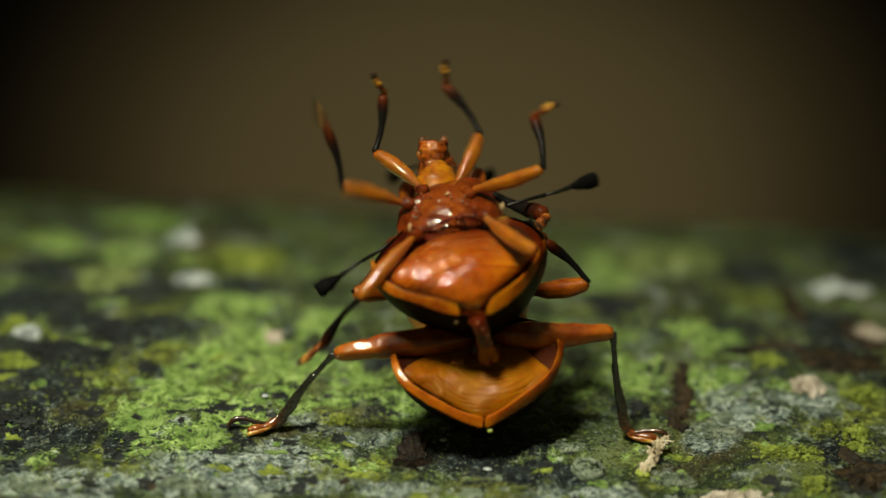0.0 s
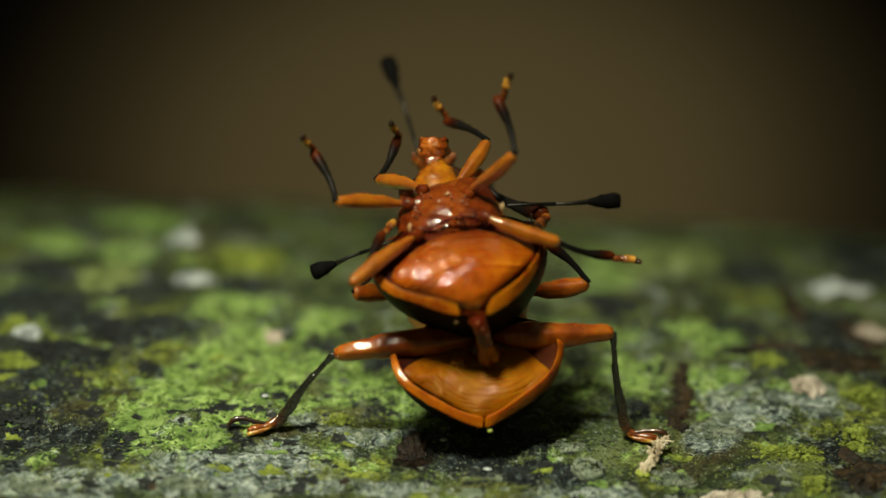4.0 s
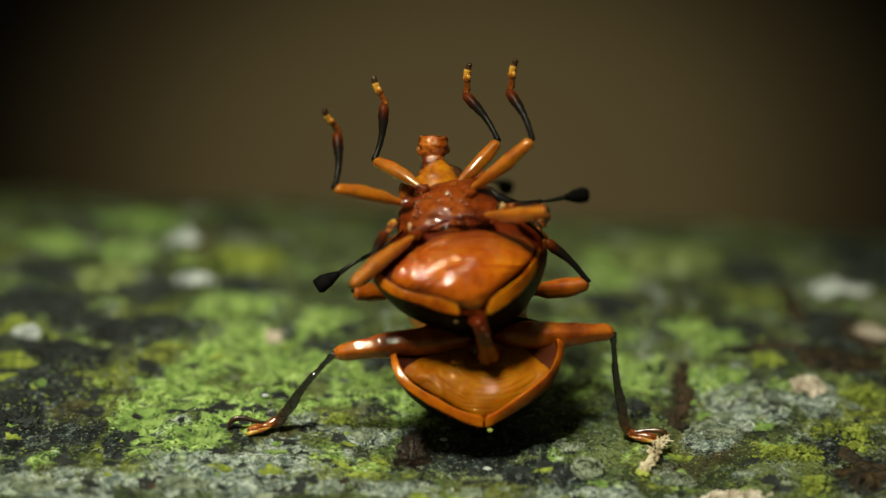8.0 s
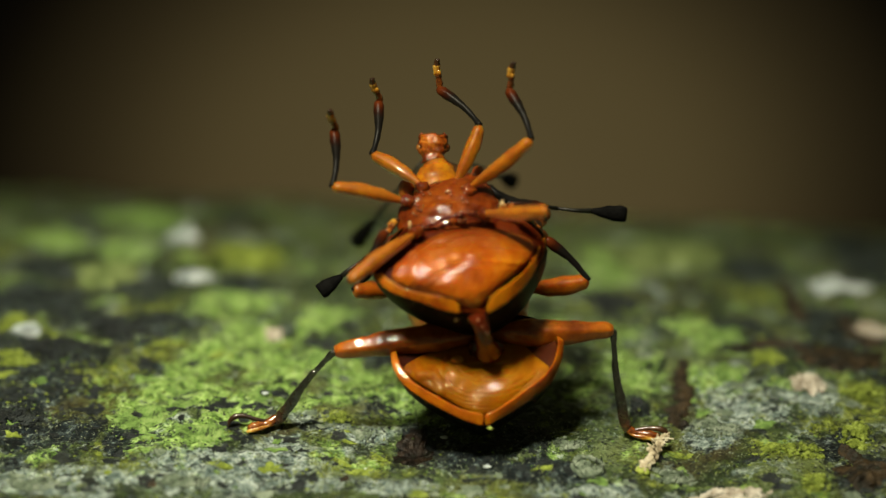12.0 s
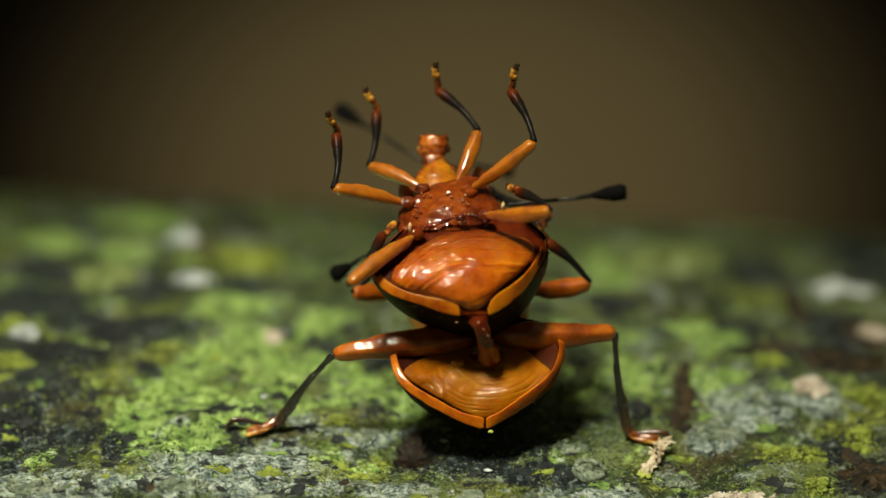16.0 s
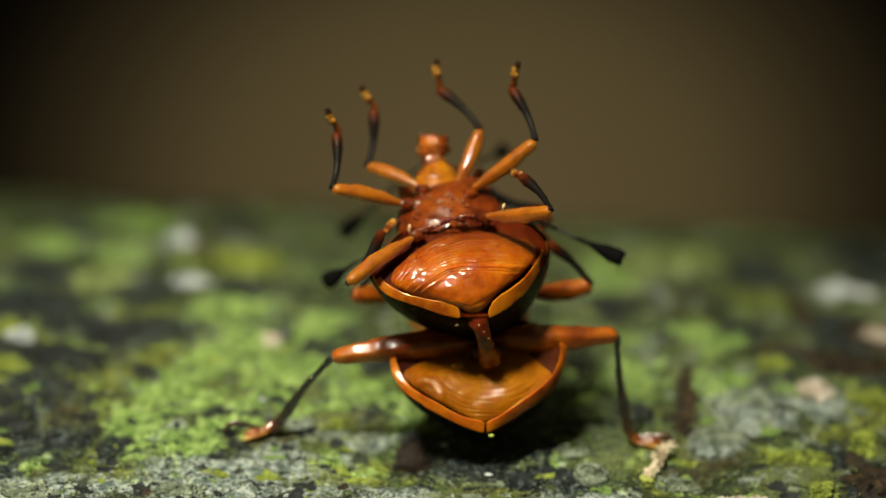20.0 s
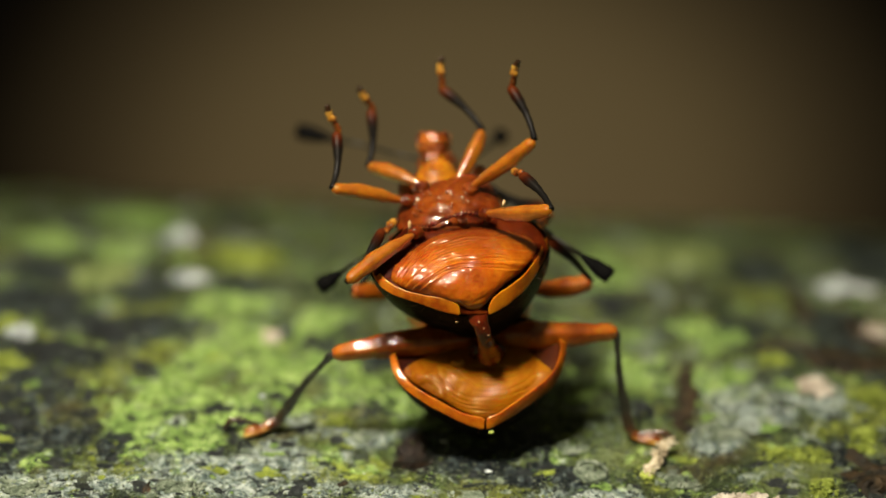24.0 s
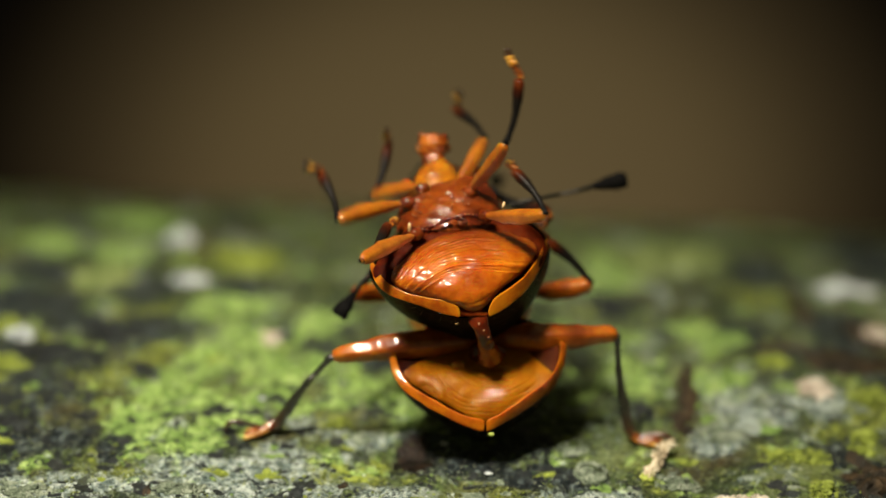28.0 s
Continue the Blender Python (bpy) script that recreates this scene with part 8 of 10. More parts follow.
    walk(LEGS["mid_b"][1], [
        (0, joint(1.89, 0.58, 4.14, -30.2, -6.41)), (0.07, joint(1.87, 0.38, 3.69, -24.22, 41.26)), (0.1, joint(1.77, 0.23, 3.25, -5.85, 81.23)),
        (0.17, joint(1.42, -0.2, 3.88, -38.23, 41.76)), (0.2, joint(0.86, -0.41, 4.47, -46.29, -24.44)),
        (0.3, joint(1.79, 0.78, 4.55, -29.11, -8.79)), (0.33, joint(1.89, 0.47, 3.89, -24.96, 26.27)), (0.4, joint(1.77, 0.25, 3.19, -13.52, 57.34)),
        (0.47, joint(1.53, -0.11, 3.41, -30.32, 23.56)), (0.5, joint(1.21, -0.41, 3.64, -36.13, -18.47)),
        (0.6, joint(0.84, -0.38, 4.55, -53.13, -3.64)), (0.7, joint(1.93, 0.61, 4.01, -29.59, -0.2)), (0.8, joint(1.88, 0.53, 3.05, -33.18, 59.98)),
        (0.87, joint(1.54, -0.08, 3.83, -16.73, 27.04)), (0.9, joint(0.84, -0.38, 4.55, 3.98, -0.1)), (0.93, joint(1.1, -0.4, 4.14, -26.74, 18.77)),
        (1, joint(1.3, -0.33, 3.71, -53.13, 51.3)), (1.1, joint(1.92, 0.48, 3.66, -38.13, 8.72)), (1.2, joint(1.77, 0.34, 2.98, -50.88, 78.15)),
        (1.27, joint(1.34, -0.19, 4.2, -71.03, 17.16)), (1.3, joint(0.34, -0.11, 5.17, -53.13, -49.72)),
        (1.4, joint(1.89, 0.82, 4.35, -21.23, -11.39)), (1.5, joint(1.77, 0.22, 3.31, -39.17, 28.93)), (1.6, joint(1.77, 0.19, 3.51, -16.36, 5.5)),
        (1.7, joint(1.41, -0.03, 4.36, -23.48, -15.98)), (1.8, joint(1.29, -0.1, 4.46, -13.22, -17.43)), (1.9, joint(1.16, -0.1, 4.63, 2.98, -23.06)),
        (2, joint(1, -0.1, 4.8, 3, -29.94)), (2.1, joint(1, -0.11, 4.78, 2.88, -30.24)), (2.2, joint(1.77, 0.19, 3.65, 3.03, -0.12)),
        (2.27, joint(1.52, -0.13, 3.63, -27.85, 23.45)), (2.3, joint(1.21, -0.41, 3.6, -51.81, 63.66)),
        (2.33, joint(1.15, -0.36, 4.15, -38.26, 10.17)), (2.4, joint(1, -0.21, 4.66, -10.04, -20.15)), (2.5, joint(1.04, -0.08, 4.79, -18.8, -29.12)),
        (2.6, joint(1.55, -0.09, 3.65, -28.29, 1.11)), (2.7, joint(1.58, -0.05, 3.36, -45.16, 70.6)), (2.8, joint(1.2, -0.41, 3.75, -40.77, 30.89)),
        (2.9, joint(1.68, 0.07, 3.42, -40.9, 20.31)), (3, joint(1.62, -0.01, 3.49, -29.63, 62)), (3.1, joint(1.62, 0.29, 4.44, -39.67, 7.24)),
        (3.2, joint(1.28, 0.81, 5.21, -23.68, -43.58)), (3.3, joint(1.75, 0.16, 3.68, -40.19, 11.56)), (3.4, joint(1.53, 0.41, 4.71, -42.66, 9.07)),
        (3.5, joint(2, 0.8, 3.98, -53.13, -8.52)), (3.9, joint(1.29, -0.1, 4.46, -13.22, -17.43)), (4.3, joint(0.84, -0.38, 4.55, -53.13, -3.64)),
        (4.7, joint(1, -0.21, 4.66, -10.04, -20.15)), (5.1, joint(1.16, 0.12, 4.89, 4.1, -0.12)), (5.5, joint(1.19, 0.28, 5, 4.19, -2.6)),
        (6, joint(1.5, 0.8, 4.99, -17.98, 6)), (7, joint(1.55, 1.06, 5.01, -28.59, -18.19)), (7.5, joint(1.53, 1.27, 5.07, -30.61, -21)),
        (8, joint(1.62, 1.13, 4.95, -28.93, -22.28)), (9, joint(1.58, 0.68, 4.83, -29.9, -21.65)), (10, joint(1.58, 0.73, 4.86, -29.82, -21.65)),
        (11, joint(1.63, 1.01, 4.91, -26.61, -24.29)), (12, joint(1.58, 0.82, 4.89, -28.46, -21.43)), (15, joint(1.64, 1.27, 4.94, -24, -22.37)),
        (17, joint(1.64, 0.8, 4.81, -24.42, -21.52)), (20, joint(1.65, 1.15, 4.91, -23.78, -21.55)), (25, joint(1.6, 0.67, 4.8, -24.63, -21.52)),
        (26, joint(1.58, 0.58, 4.77, -23.93, -21.08)), (26.1, joint(1.54, 0.53, 4.79, -26.03, -16.39)),
        (26.2, joint(1.58, 0.6, 4.78, -25.78, -18.27)), (26.3, joint(1.54, 0.56, 4.8, -26.68, -25.1)), (26.4, joint(1.69, 0.18, 4.07, -33.56, 8.87)),
        (26.5, joint(1.89, 0.56, 4.08, 4.17, 24.74)), (26.6, joint(1.32, 0.52, 5.04, -21.89, -10.37)), (26.7, joint(1.66, 0.68, 4.71, -34.02, -0.15)),
        (26.8, joint(2.02, 1.29, 4.21, -29.05, 31.25)), (26.9, joint(1.64, 0.51, 4.63, -10.97, 14.08)), (27, joint(1.79, 1.28, 4.72, -21.96, 3.65)),
        (27.1, joint(1.85, 1.17, 4.6, -32.29, 7.62)), (27.2, joint(1.67, 0.96, 4.83, -38.73, -2.54)), (27.3, joint(1.74, 0.79, 4.65, -36.65, -2.24)),
        (27.4, joint(2.03, 0.8, 3.8, -42.02, 28.52)), (27.5, joint(1.56, -0.06, 3.25, -19.8, 40.79)), (27.6, joint(1.44, 0.03, 4.4, -25.17, 7.1)),
        (27.7, joint(0.91, 0.46, 5.32, -22.73, -27.36)), (27.8, joint(1.59, 0.24, 4.42, -34.01, -3.54)),
        (27.9, joint(1.46, -0.15, 3.17, -32.67, 49.71)), (27.93, joint(1.23, -0.35, 3.98, -14.73, 30.03)), (28, joint(0.8, -0.28, 4.74, 4.6, 13.5)),
    ])
    walk(LEGS["mid_b"][2], [
        (0, joint(1.71, 1.48, 5.66, 34.29, 60.1)), (0.07, joint(2.94, 1.11, 4.91, 44.49, 71.39)), (0.1, joint(3.51, 0.41, 3.52, 53.13, 87.02)),
        (0.17, joint(2.35, 0.9, 4.92, 47.8, 80.77)), (0.2, joint(0.35, 0.88, 5.59, 42.2, 75.71)), (0.3, joint(1.55, 1.65, 6.09, 48.28, 14.84)),
        (0.33, joint(2.6, 1.21, 5.33, 61.6, 60.19)), (0.4, joint(3.22, 0.67, 4.12, 53.13, 112.28)), (0.47, joint(2.14, 0.78, 4.81, 58.67, 76.54)),
        (0.5, joint(0.76, 0.64, 5, 53.13, 40.79)), (0.6, joint(0.77, 1.04, 5.61, 46.13, 51.74)), (0.7, joint(1.92, 1.49, 5.56, 52.64, 42.38)),
        (0.8, joint(3.17, 1.5, 3.79, 53.13, 152.28)), (0.87, joint(2.31, 0.43, 5.34, 74.15, 64.07)), (0.9, joint(0.83, -0.5, 6.32, 43.67, 8.07)),
        (0.93, joint(1.61, 0.4, 5.64, 55.94, 44.12)), (1, joint(2.13, 1.09, 4.38, 53.13, 89.33)), (1.1, joint(2.13, 1.58, 5.04, 53.13, 65.54)),
        (1.2, joint(2.87, 1.72, 3.21, 53.13, 124.86)), (1.27, joint(1.51, 1.49, 4.75, 88.54, 36.8)), (1.3, joint(-0.48, 1.31, 5.86, 53.13, -51.26)),
        (1.4, joint(1.57, 1.47, 5.97, 50.74, 13.16)), (1.5, joint(2.43, 1.34, 4.51, 53.13, 56.95)), (1.6, joint(1.93, 0.69, 5.21, 53.13, 32.26)),
        (1.7, joint(0.97, 0.68, 5.92, 26.11, 23.15)), (1.8, joint(0.77, 0.31, 6.11, 28.4, 10.33)), (1.9, joint(0.47, -0.19, 6.26, 49.7, 4.57)),
        (2, joint(0.12, -0.19, 6.33, 27.98, -3.68)), (2.1, joint(0.11, -0.2, 6.32, 37.98, -11.52)), (2.2, joint(1.76, 0.1, 5.43, 53.13, 32.9)),
        (2.27, joint(2.14, 0.7, 5.07, 41.34, 36.72)), (2.3, joint(2.2, 0.99, 4.09, 29.46, 39.34)), (2.33, joint(1.39, 0.74, 5.52, 40.82, 17.24)),
        (2.4, joint(0.4, 0.1, 6.3, 46.61, -11.24)), (2.5, joint(0.22, 0.49, 6.25, 41.46, -31.34)), (2.6, joint(1.58, 0.75, 5.21, 53.13, 40.11)),
        (2.7, joint(2.76, 1.21, 3.77, 38.36, 52.1)), (2.8, joint(1.89, 0.75, 4.9, 53.13, 93.59)), (2.9, joint(2.14, 1.23, 4.68, 41.69, 46.94)),
        (3, joint(2.98, 0.86, 4.21, 21.34, 60.99)), (3.1, joint(1.79, 1.42, 5.79, 32.11, 29.85)), (3.2, joint(0.16, 1.52, 6.39, 34.04, -5.69)),
        (3.3, joint(2.02, 1.31, 5.01, 44.06, 40.78)), (3.4, joint(1.74, 1.62, 6, 41.33, 12.91)), (3.5, joint(1.84, 2.22, 5.03, 53.13, 53.7)),
        (3.9, joint(0.77, 0.31, 6.11, 28.4, 10.33)), (4.3, joint(0.77, 1.04, 5.61, 46.13, 51.74)), (4.7, joint(0.4, 0.1, 6.3, 46.61, -11.24)),
        (5.1, joint(1.16, -0.01, 6.66, 45.75, 13.32)), (5.5, joint(1.11, 0.15, 6.77, 5.19, 23.43)), (6, joint(1.67, 1.35, 6.67, 41.04, 12.39)),
        (7, joint(1.06, 1.91, 6.49, 15.06, 8.71)), (7.5, joint(0.99, 2.17, 6.49, 16.47, 4.15)), (8, joint(1.03, 1.99, 6.39, 12.13, 7.44)),
        (9, joint(1.01, 1.57, 6.26, 21.96, 8.82)), (10, joint(1.01, 1.62, 6.29, 30.62, 5.84)), (11, joint(0.97, 1.81, 6.35, 39.25, 8.49)),
        (12, joint(1.01, 1.67, 6.35, 33.95, 4.21)), (15, joint(1.02, 2, 6.44, 38.48, 8.11)), (17, joint(1.05, 1.53, 6.32, 37.15, 9.38)),
        (20, joint(1.05, 1.87, 6.42, 36.79, 9.39)), (25, joint(1.01, 1.41, 6.3, 33.26, 9.05)), (26, joint(1, 1.3, 6.28, 30.08, 7.08)),
        (26.1, joint(1.09, 1.31, 6.32, 44.97, -1.64)), (26.2, joint(1.08, 1.38, 6.3, 38.74, 4)), (26.3, joint(0.87, 1.35, 6.24, 43.13, -13.31)),
        (26.4, joint(1.91, 1.16, 5.54, 53.13, -15.83)), (26.5, joint(2.63, 0.43, 5.69, 40.71, 68.7)), (26.6, joint(1.02, 1.19, 6.66, 53.13, -13.03)),
        (26.7, joint(1.66, 1.67, 6.18, 53.13, 9.27)), (26.8, joint(2.82, 2.15, 5.53, 40.33, 49.01)), (26.9, joint(2.06, 0.85, 6.32, 48.67, 27.39)),
        (27, joint(1.9, 1.94, 6.36, 35.22, 22.22)), (27.1, joint(2.05, 2.11, 6.08, 45.69, 30.12)), (27.2, joint(1.61, 2.07, 6.21, 23.07, 11.34)),
        (27.3, joint(1.69, 1.85, 6.07, 49.94, 21.61)), (27.4, joint(2.66, 1.99, 4.95, 50.73, 56.88)), (27.5, joint(2.65, 0.54, 4.52, 53.13, 96.48)),
        (27.6, joint(1.64, 0.78, 5.99, 57.75, 33.95)), (27.7, joint(0.16, 1.15, 6.77, 36.46, -7.49)), (27.8, joint(1.5, 1.23, 5.89, 28.48, 3.84)),
        (27.9, joint(2.59, 0.81, 4.13, 39.63, 56.25)), (27.93, joint(2.09, 0.11, 5.47, 27.98, 7.07)), (28, joint(1.21, -0.42, 6.46, 3.45, -28.65)),
    ])
    walk(LEGS["hind_a"][0], [
        (0, joint(-1.63, 0.4, 2.29, 18.67, -138.76)), (0.1, joint(-1.63, 0.4, 2.29, 44.13, -127.72)), (0.2, joint(-1.63, 0.4, 2.29, 66.87, -100.2)),
        (1, joint(-1.63, 0.4, 2.29, 19.06, -134.42)), (2, joint(-1.63, 0.4, 2.29, 19.47, -130.87)), (2.4, joint(-1.63, 0.4, 2.29, 32.98, -125.12)),
        (2.5, joint(-1.63, 0.4, 2.29, 17.74, -123.87)), (2.6, joint(-1.63, 0.4, 2.29, 2.5, -122.83)), (2.7, joint(-1.63, 0.4, 2.29, 18.61, -127.9)),
        (2.73, joint(-1.63, 0.4, 2.29, 20.34, -129.77)), (2.8, joint(-1.63, 0.4, 2.29, 22.05, -131.67)),
        (2.9, joint(-1.63, 0.4, 2.29, 20.5, -127.53)), (3, joint(-1.63, 0.4, 2.29, 18.85, -123.47)), (3.1, joint(-1.63, 0.4, 2.29, 28.07, -117.74)),
        (3.17, joint(-1.63, 0.4, 2.29, 27.15, -122.87)), (3.2, joint(-1.63, 0.4, 2.29, 26.04, -127.9)), (4.7, joint(-1.63, 0.4, 2.29, 24.58, -127.4)),
        (5.1, joint(-1.63, 0.4, 2.29, 22.05, -131.67)), (8, joint(-1.63, 0.4, 2.29, 23.85, -129.05)), (11, joint(-1.63, 0.4, 2.29, 23.51, -126.64)),
        (17, joint(-1.63, 0.4, 2.29, 24.07, -126.64)), (20, joint(-1.63, 0.4, 2.29, 26.86, -124.98)), (25, joint(-1.63, 0.4, 2.29, 22.01, -126.4)),
        (26.5, joint(-1.63, 0.4, 2.29, 10.31, -135.87)), (26.73, joint(-1.63, 0.4, 2.29, 17.91, -136.48)),
        (27, joint(-1.63, 0.4, 2.29, 25.51, -137.14)), (27.1, joint(-1.63, 0.4, 2.29, 22.52, -135.47)),
        (27.2, joint(-1.63, 0.4, 2.29, 19.52, -133.88)), (27.5, joint(-1.63, 0.4, 2.29, 39.07, -132.06)),
        (28, joint(-1.63, 0.4, 2.29, 50.58, -115.79)),
    ])
    walk(LEGS["hind_a"][1], [
        (0, joint(-3.14, -0.37, 0.56, -37.89, -139.75)), (0.1, joint(-3, -1.29, 1.22, -79.35, -144.94)),
        (0.2, joint(-2.56, -1.83, 2.12, -59.05, 43.04)), (1, joint(-3.26, -0.39, 0.69, -29.67, 29.38)), (2, joint(-3.35, -0.41, 0.79, -35.83, 29.13)),
        (2.4, joint(-3.29, -0.92, 1.12, -46.87, 35.53)), (2.5, joint(-3.54, -0.34, 1, -79.66, -84.52)),
        (2.6, joint(-3.66, 0.29, 0.98, -34.19, -130.19)), (2.7, joint(-3.44, -0.37, 0.88, -64.7, -121.57)),
        (2.73, joint(-3.37, -0.44, 0.84, -72.19, 1)), (2.8, joint(-3.3, -0.51, 0.8, -36.93, 27.78)), (2.9, joint(-3.42, -0.45, 0.91, -75.16, 30.64)),
        (3, joint(-3.54, -0.38, 1.02, -66.55, -155.11)), (3.1, joint(-3.52, -0.74, 1.29, -34.62, -131.97)),
        (3.17, joint(-3.44, -0.7, 1.12, -78.59, -64.12)), (3.2, joint(-3.34, -0.66, 0.95, -40.09, 30.8)),
        (4.7, joint(-3.37, -0.61, 0.95, -39.37, 31.71)), (5.1, joint(-3.3, -0.51, 0.8, -35.23, 30.05)), (8, joint(-3.35, -0.58, 0.89, -36.58, 32.31)),
        (11, joint(-3.41, -0.57, 0.96, -39.49, 36.26)), (17, joint(-3.4, -0.59, 0.97, -40.92, 34.29)), (20, joint(-3.4, -0.69, 1.05, -40.97, 34.25)),
        (25, joint(-3.43, -0.51, 0.96, -40.14, 35.17)), (26.5, joint(-3.28, -0.03, 0.58, -29.22, 30.38)),
        (26.73, joint(-3.21, -0.34, 0.62, -67.43, 42.14)), (27, joint(-3.11, -0.64, 0.69, -71.81, -172.57)),
        (27.1, joint(-3.19, -0.53, 0.69, -66.13, 40.95)), (27.2, joint(-3.27, -0.41, 0.71, -26.5, 29.84)),
        (27.5, joint(-3.02, -1.13, 1.03, -49.18, 26.4)), (28, joint(-3.01, -1.47, 1.62, -57.53, 36.86)),
    ])
    walk(LEGS["hind_a"][2], [
        (0, joint(-4.25, 0.96, -0.75, -8.66, -130.95)), (0.1, joint(-3.23, 0.86, 0.9, -59.76, -126.9)), (0.2, joint(-1.8, 0.04, 2.94, -68.8, 41.98)),
        (1, joint(-2.33, 0.69, 2.34, -61.2, 34.69)), (2, joint(-2.49, 0.87, 2.34, -57.07, 43.12)), (2.4, joint(-2.42, 0.67, 2.33, -69.33, 41.89)),
        (2.5, joint(-3.93, 1.81, 1.04, -73.08, -122.38)), (2.6, joint(-5.03, 1.52, -0.19, -36.01, -129.17)),
        (2.7, joint(-4.23, 1.6, 0.39, -53.79, -116.42)), (2.73, joint(-3.36, 1.63, 1.5, -82.84, -49.8)),
        (2.8, joint(-2.49, 0.8, 2.34, -57.11, 43.12)), (2.9, joint(-3.14, 1.66, 1.39, -64.77, -127.25)), (3, joint(-3.9, 1.62, 0.24, -7, -132.5)),
        (3.1, joint(-4.85, 0.5, 0.1, -47.04, -108.87)), (3.17, joint(-3.82, 1.43, 1.31, -77.36, -51.85)),
        (3.2, joint(-2.49, 0.74, 2.38, -55.1, 40.45)), (4.7, joint(-2.49, 0.78, 2.38, -55.08, 40.45)), (5.1, joint(-2.41, 0.75, 2.34, -61.21, 34.59)),
        (8, joint(-2.41, 0.72, 2.37, -59.04, 32.14)), (11, joint(-2.41, 0.82, 2.32, -59.03, 32.18)), (17, joint(-2.47, 0.84, 2.33, -55.83, 40.46)),
        (20, joint(-2.47, 0.73, 2.41, -55.84, 40.39)), (25, joint(-2.47, 0.9, 2.32, -55.81, 40.47)), (26.5, joint(-2.32, 1.03, 2.22, -56.25, 29.2)),
        (26.73, joint(-2.65, 1.67, 1.24, -82.26, -53.29)), (27, joint(-3.2, 1.43, 0.01, -55.16, -127.86)),
        (27.1, joint(-2.62, 1.46, 1.36, -82.3, -112.82)), (27.2, joint(-2.3, 0.56, 2.4, -69.68, 41.92)),
        (27.5, joint(-2.39, 0.52, 2.3, -61.93, 34.57)), (28, joint(-2.31, 0.37, 2.56, -71.81, 40.43)),
    ])
